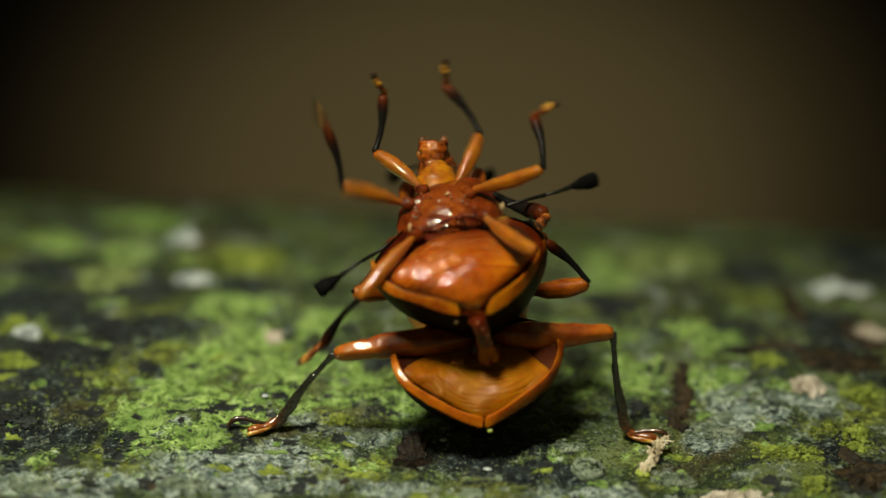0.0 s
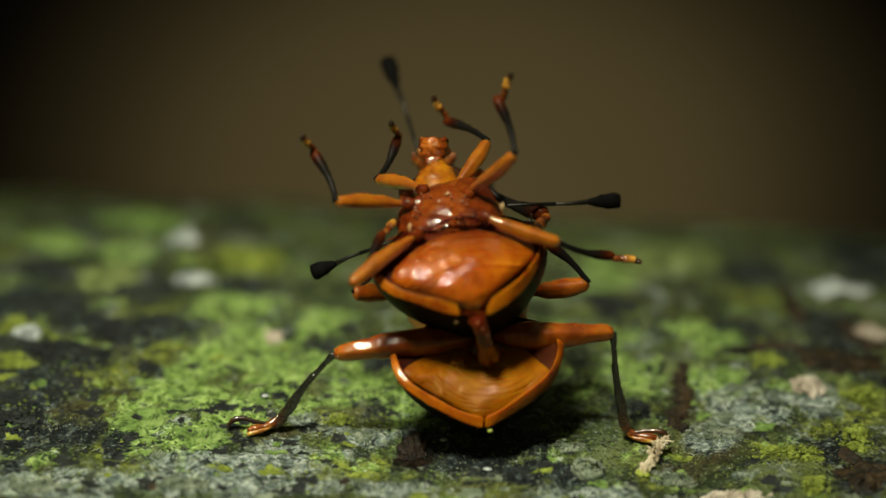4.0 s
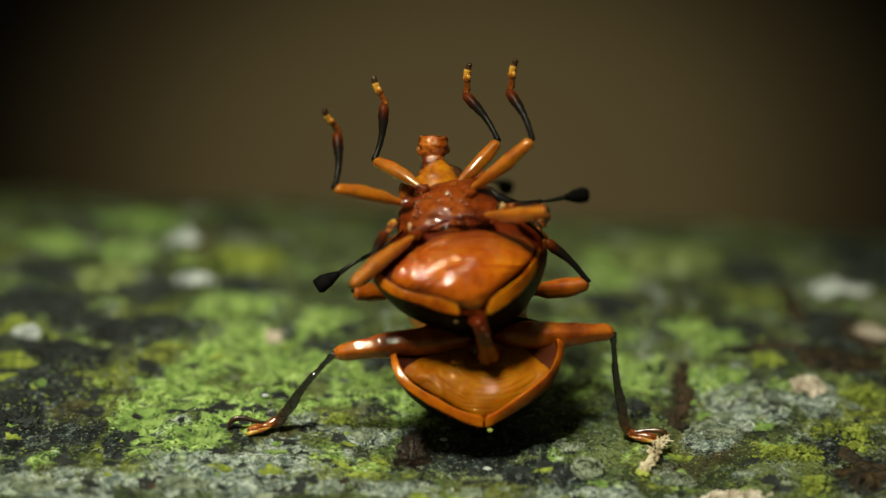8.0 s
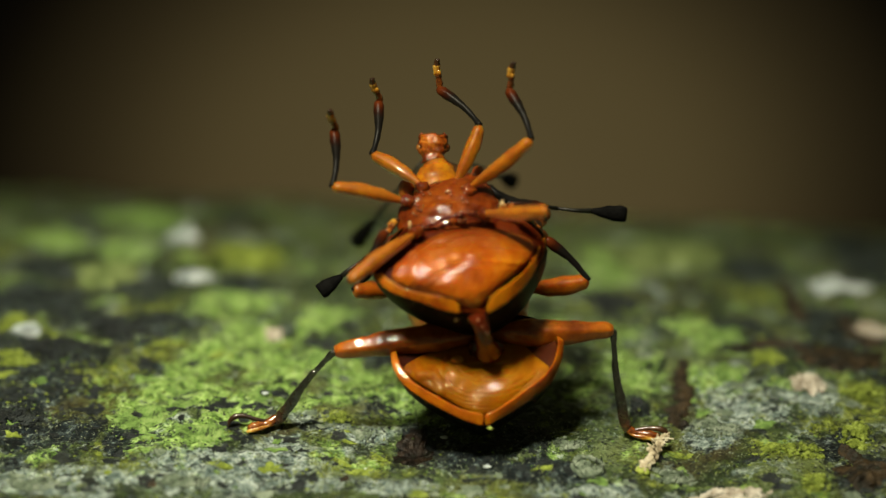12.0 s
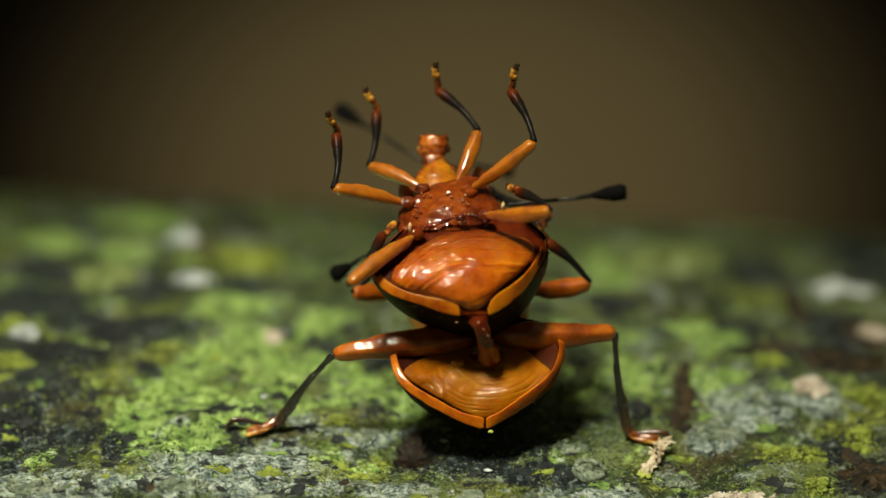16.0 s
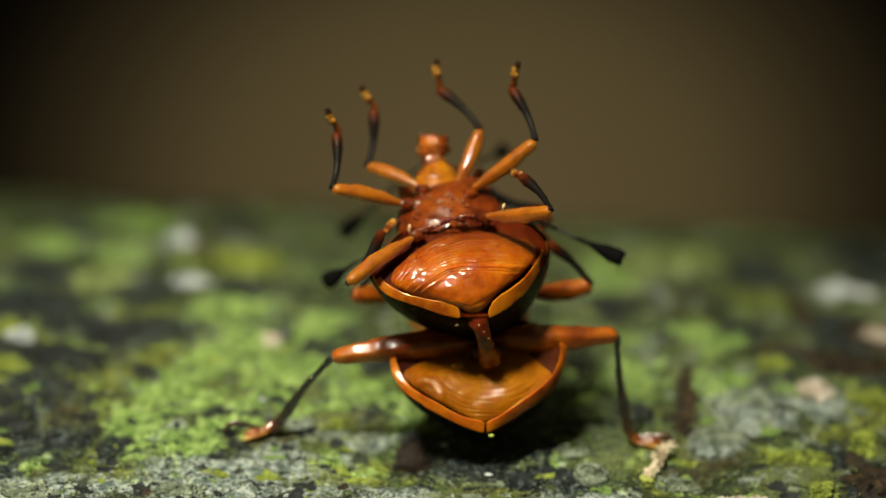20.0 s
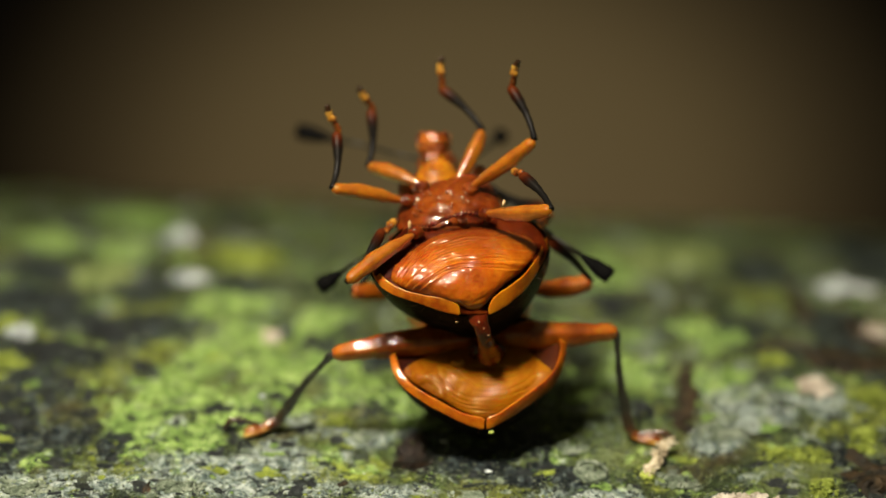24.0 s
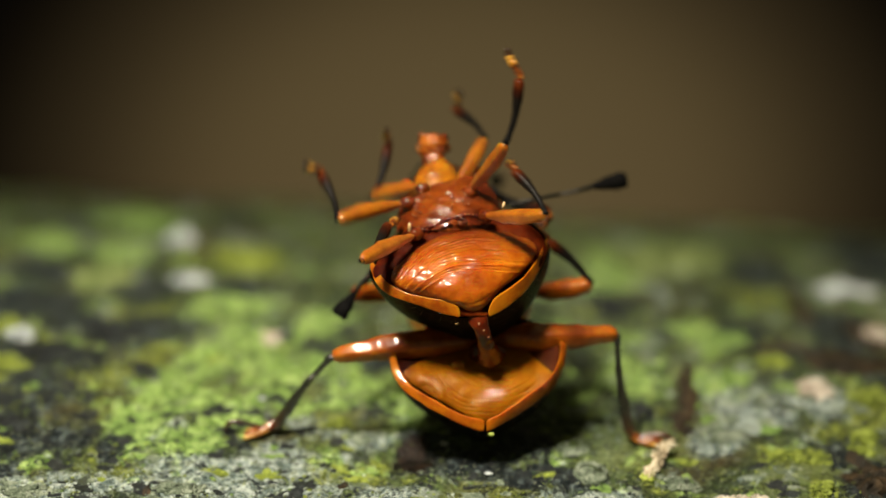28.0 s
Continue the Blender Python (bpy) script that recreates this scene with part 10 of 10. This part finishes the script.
    walk(FEELERS[2], [
        (0, joint(-1.87, 4.6, 7.61, -75.93, -106)), (0.2, joint(-1.87, 4.6, 7.61, -59.67, -47.83)), (0.4, joint(-1.87, 4.6, 7.61, 3, 7.189)),
        (0.5, joint(-1.87, 4.6, 7.61, -43.14, -8.148)), (0.6, joint(-1.87, 4.6, 7.61, -81.7, -21.24)),
        (0.7, joint(-1.87, 4.6, 7.61, -53.92, -37.56)), (0.8, joint(-1.87, 4.6, 7.61, -18.89, -42.57)),
        (0.9, joint(-1.87, 4.6, 7.61, -66.14, -49.56)), (1, joint(-1.87, 4.6, 7.61, -80.5, -69.45)), (1.2, joint(-1.87, 4.6, 7.61, -83.19, -60.74)),
        (1.4, joint(-1.87, 4.6, 7.61, -66.61, -75.59)), (1.5, joint(-1.87, 4.6, 7.61, -51.37, -24.28)), (1.6, joint(-1.87, 4.6, 7.61, 3, -1.453)),
        (1.8, joint(-1.87, 4.6, 7.61, 3, 17.43)), (2, joint(-1.87, 4.6, 7.61, 3, 9.564)), (2.1, joint(-1.87, 4.6, 7.61, -54.67, -10.3)),
        (2.2, joint(-1.87, 4.6, 7.61, -70.82, -92.37)), (2.5, joint(-1.87, 4.6, 7.61, -84.05, -86.22)),
        (2.8, joint(-1.87, 4.6, 7.61, -83.78, -72.61)), (3.1, joint(-1.87, 4.6, 7.61, -77.86, -102.2)),
        (3.4, joint(-1.87, 4.6, 7.61, -83.78, -72.61)), (4, joint(-1.87, 4.6, 7.61, -37.61, -18.69)), (4.7, joint(-1.87, 4.6, 7.61, -49.72, -91.48)),
        (5.3, joint(-1.87, 4.6, 7.61, -72.71, -118.4)), (6, joint(-1.87, 4.6, 7.61, -75.93, -180)), (11, joint(-1.87, 4.6, 7.61, -75.93, -180)),
        (12, joint(-1.87, 4.6, 7.61, -42.84, -139.2)), (12.5, joint(-1.87, 4.6, 7.61, -48.54, -61.34)),
        (14.5, joint(-1.87, 4.6, 7.61, -48.47, -65.34)), (15, joint(-1.87, 4.6, 7.61, -53.07, -104)),
        (15.5, joint(-1.87, 4.6, 7.61, -43.85, -63.15)), (16, joint(-1.87, 4.6, 7.61, -43.93, -56.15)),
        (16.5, joint(-1.87, 4.6, 7.61, -38.99, -54.6)), (17, joint(-1.87, 4.6, 7.61, -19.88, -46.22)),
        (17.2, joint(-1.87, 4.6, 7.61, -49.47, -80.06)), (17.6, joint(-1.87, 4.6, 7.61, -31.9, -84.14)),
        (18, joint(-1.87, 4.6, 7.61, -51.17, -120.9)), (18.4, joint(-1.87, 4.6, 7.61, -32.21, -93.48)),
        (18.8, joint(-1.87, 4.6, 7.61, -38.2, -114.2)), (19.2, joint(-1.87, 4.6, 7.61, -55.44, -96.75)),
        (19.6, joint(-1.87, 4.6, 7.61, -59.51, -106.4)), (20, joint(-1.87, 4.6, 7.61, -43.65, -129.5)),
        (20.2, joint(-1.87, 4.6, 7.61, -57.33, -141.9)), (20.4, joint(-1.87, 4.6, 7.61, -49.01, -102.6)),
        (20.6, joint(-1.87, 4.6, 7.61, -34.36, -137)), (20.8, joint(-1.87, 4.6, 7.61, -41.64, -83.34)),
        (21, joint(-1.87, 4.6, 7.61, -49.94, -95.95)), (21.1, joint(-1.87, 4.6, 7.61, -41.41, -67.16)),
        (21.3, joint(-1.87, 4.6, 7.61, -50.37, -71.33)), (21.5, joint(-1.87, 4.6, 7.61, -61.58, -104.3)),
        (23.5, joint(-1.87, 4.6, 7.61, -31.81, -96.41)), (23.7, joint(-1.87, 4.6, 7.61, -25.62, -83.35)),
        (23.9, joint(-1.87, 4.6, 7.61, -26.43, -76.32)), (24.1, joint(-1.87, 4.6, 7.61, -32.86, -74.32)),
        (24.3, joint(-1.87, 4.6, 7.61, -46.22, -67.67)), (24.5, joint(-1.87, 4.6, 7.61, -44.2, -88.6)),
        (24.7, joint(-1.87, 4.6, 7.61, -42.07, -120.4)), (24.9, joint(-1.87, 4.6, 7.61, -36.22, -100.4)),
        (25.1, joint(-1.87, 4.6, 7.61, -55.48, -135.1)), (25.3, joint(-1.87, 4.6, 7.61, -37.43, -87.63)),
        (25.5, joint(-1.87, 4.6, 7.61, -51.05, -132.8)), (25.8, joint(-1.87, 4.6, 7.61, -30.21, -115.8)),
        (26.1, joint(-1.87, 4.6, 7.61, -47.58, -80.66)), (26.4, joint(-1.87, 4.6, 7.61, -41.44, -128.3)),
        (27, joint(-1.87, 4.6, 7.61, -33.78, -139.3)), (27.3, joint(-1.87, 4.6, 7.61, -56.17, -118.7)),
        (27.6, joint(-1.87, 4.6, 7.61, -64.68, -150.1)), (28, joint(-1.87, 4.6, 7.61, -75.93, -146.4)),
    ])
    walk(FEELERS[3], [
        (0, joint(-0.53, 4.6, 7.57, -75.93, 109)), (0.8, joint(-0.53, 4.6, 7.57, -75.93, 109)), (0.9, joint(-0.53, 4.6, 7.57, -74.39, 31.16)),
        (1, joint(-0.53, 4.6, 7.57, -50.14, 34.35)), (1.1, joint(-0.53, 4.6, 7.57, -71.52, 33.28)), (1.2, joint(-0.53, 4.6, 7.57, -75.93, 109)),
        (2, joint(-0.53, 4.6, 7.57, -75.93, 109)), (2.2, joint(-0.53, 4.6, 7.57, -79.19, 74.7)), (2.4, joint(-0.53, 4.6, 7.57, -74.64, 0.03636)),
        (2.5, joint(-0.53, 4.6, 7.57, -67.66, -13.73)), (2.8, joint(-0.53, 4.6, 7.57, -68.13, 7.533)), (3.1, joint(-0.53, 4.6, 7.57, -66.31, 33.64)),
        (3.4, joint(-0.53, 4.6, 7.57, -81.36, 67.93)), (5, joint(-0.53, 4.6, 7.57, -65.44, 117.2)), (11, joint(-0.53, 4.6, 7.57, -59.74, 115.3)),
        (14, joint(-0.53, 4.6, 7.57, -68.23, 93.29)), (16.5, joint(-0.53, 4.6, 7.57, -65.39, 95.09)), (17, joint(-0.53, 4.6, 7.57, -57.85, 55.33)),
        (17.5, joint(-0.53, 4.6, 7.57, -65.27, 79.13)), (19, joint(-0.53, 4.6, 7.57, -67.98, 109.1)), (20, joint(-0.53, 4.6, 7.57, -67, 65)),
        (20.5, joint(-0.53, 4.6, 7.57, -62.59, 107.6)), (23, joint(-0.53, 4.6, 7.57, -57.71, 101.8)), (23.5, joint(-0.53, 4.6, 7.57, -62.97, 95.96)),
        (23.7, joint(-0.53, 4.6, 7.57, -63.47, 58.89)), (24.1, joint(-0.53, 4.6, 7.57, -62.65, 49.18)),
        (24.3, joint(-0.53, 4.6, 7.57, -50.92, 45.81)), (24.5, joint(-0.53, 4.6, 7.57, -54.62, 64.23)),
        (24.7, joint(-0.53, 4.6, 7.57, -60.42, 99.56)), (24.9, joint(-0.53, 4.6, 7.57, -35.54, 100.7)),
        (25.1, joint(-0.53, 4.6, 7.57, -17.05, 79.01)), (25.3, joint(-0.53, 4.6, 7.57, 3, 62.53)), (25.5, joint(-0.53, 4.6, 7.57, -60.86, 91.46)),
        (25.8, joint(-0.53, 4.6, 7.57, -64.84, 101.1)), (26.1, joint(-0.53, 4.6, 7.57, -16.16, 109.8)),
        (26.33, joint(-0.53, 4.6, 7.57, -34.41, 89.22)), (26.5, joint(-0.53, 4.6, 7.57, -69.24, 60.59)),
        (27, joint(-0.53, 4.6, 7.57, -68.43, 105.5)), (28, joint(-0.53, 4.6, 7.57, -70.7, 115.8)),
    ])


motions()
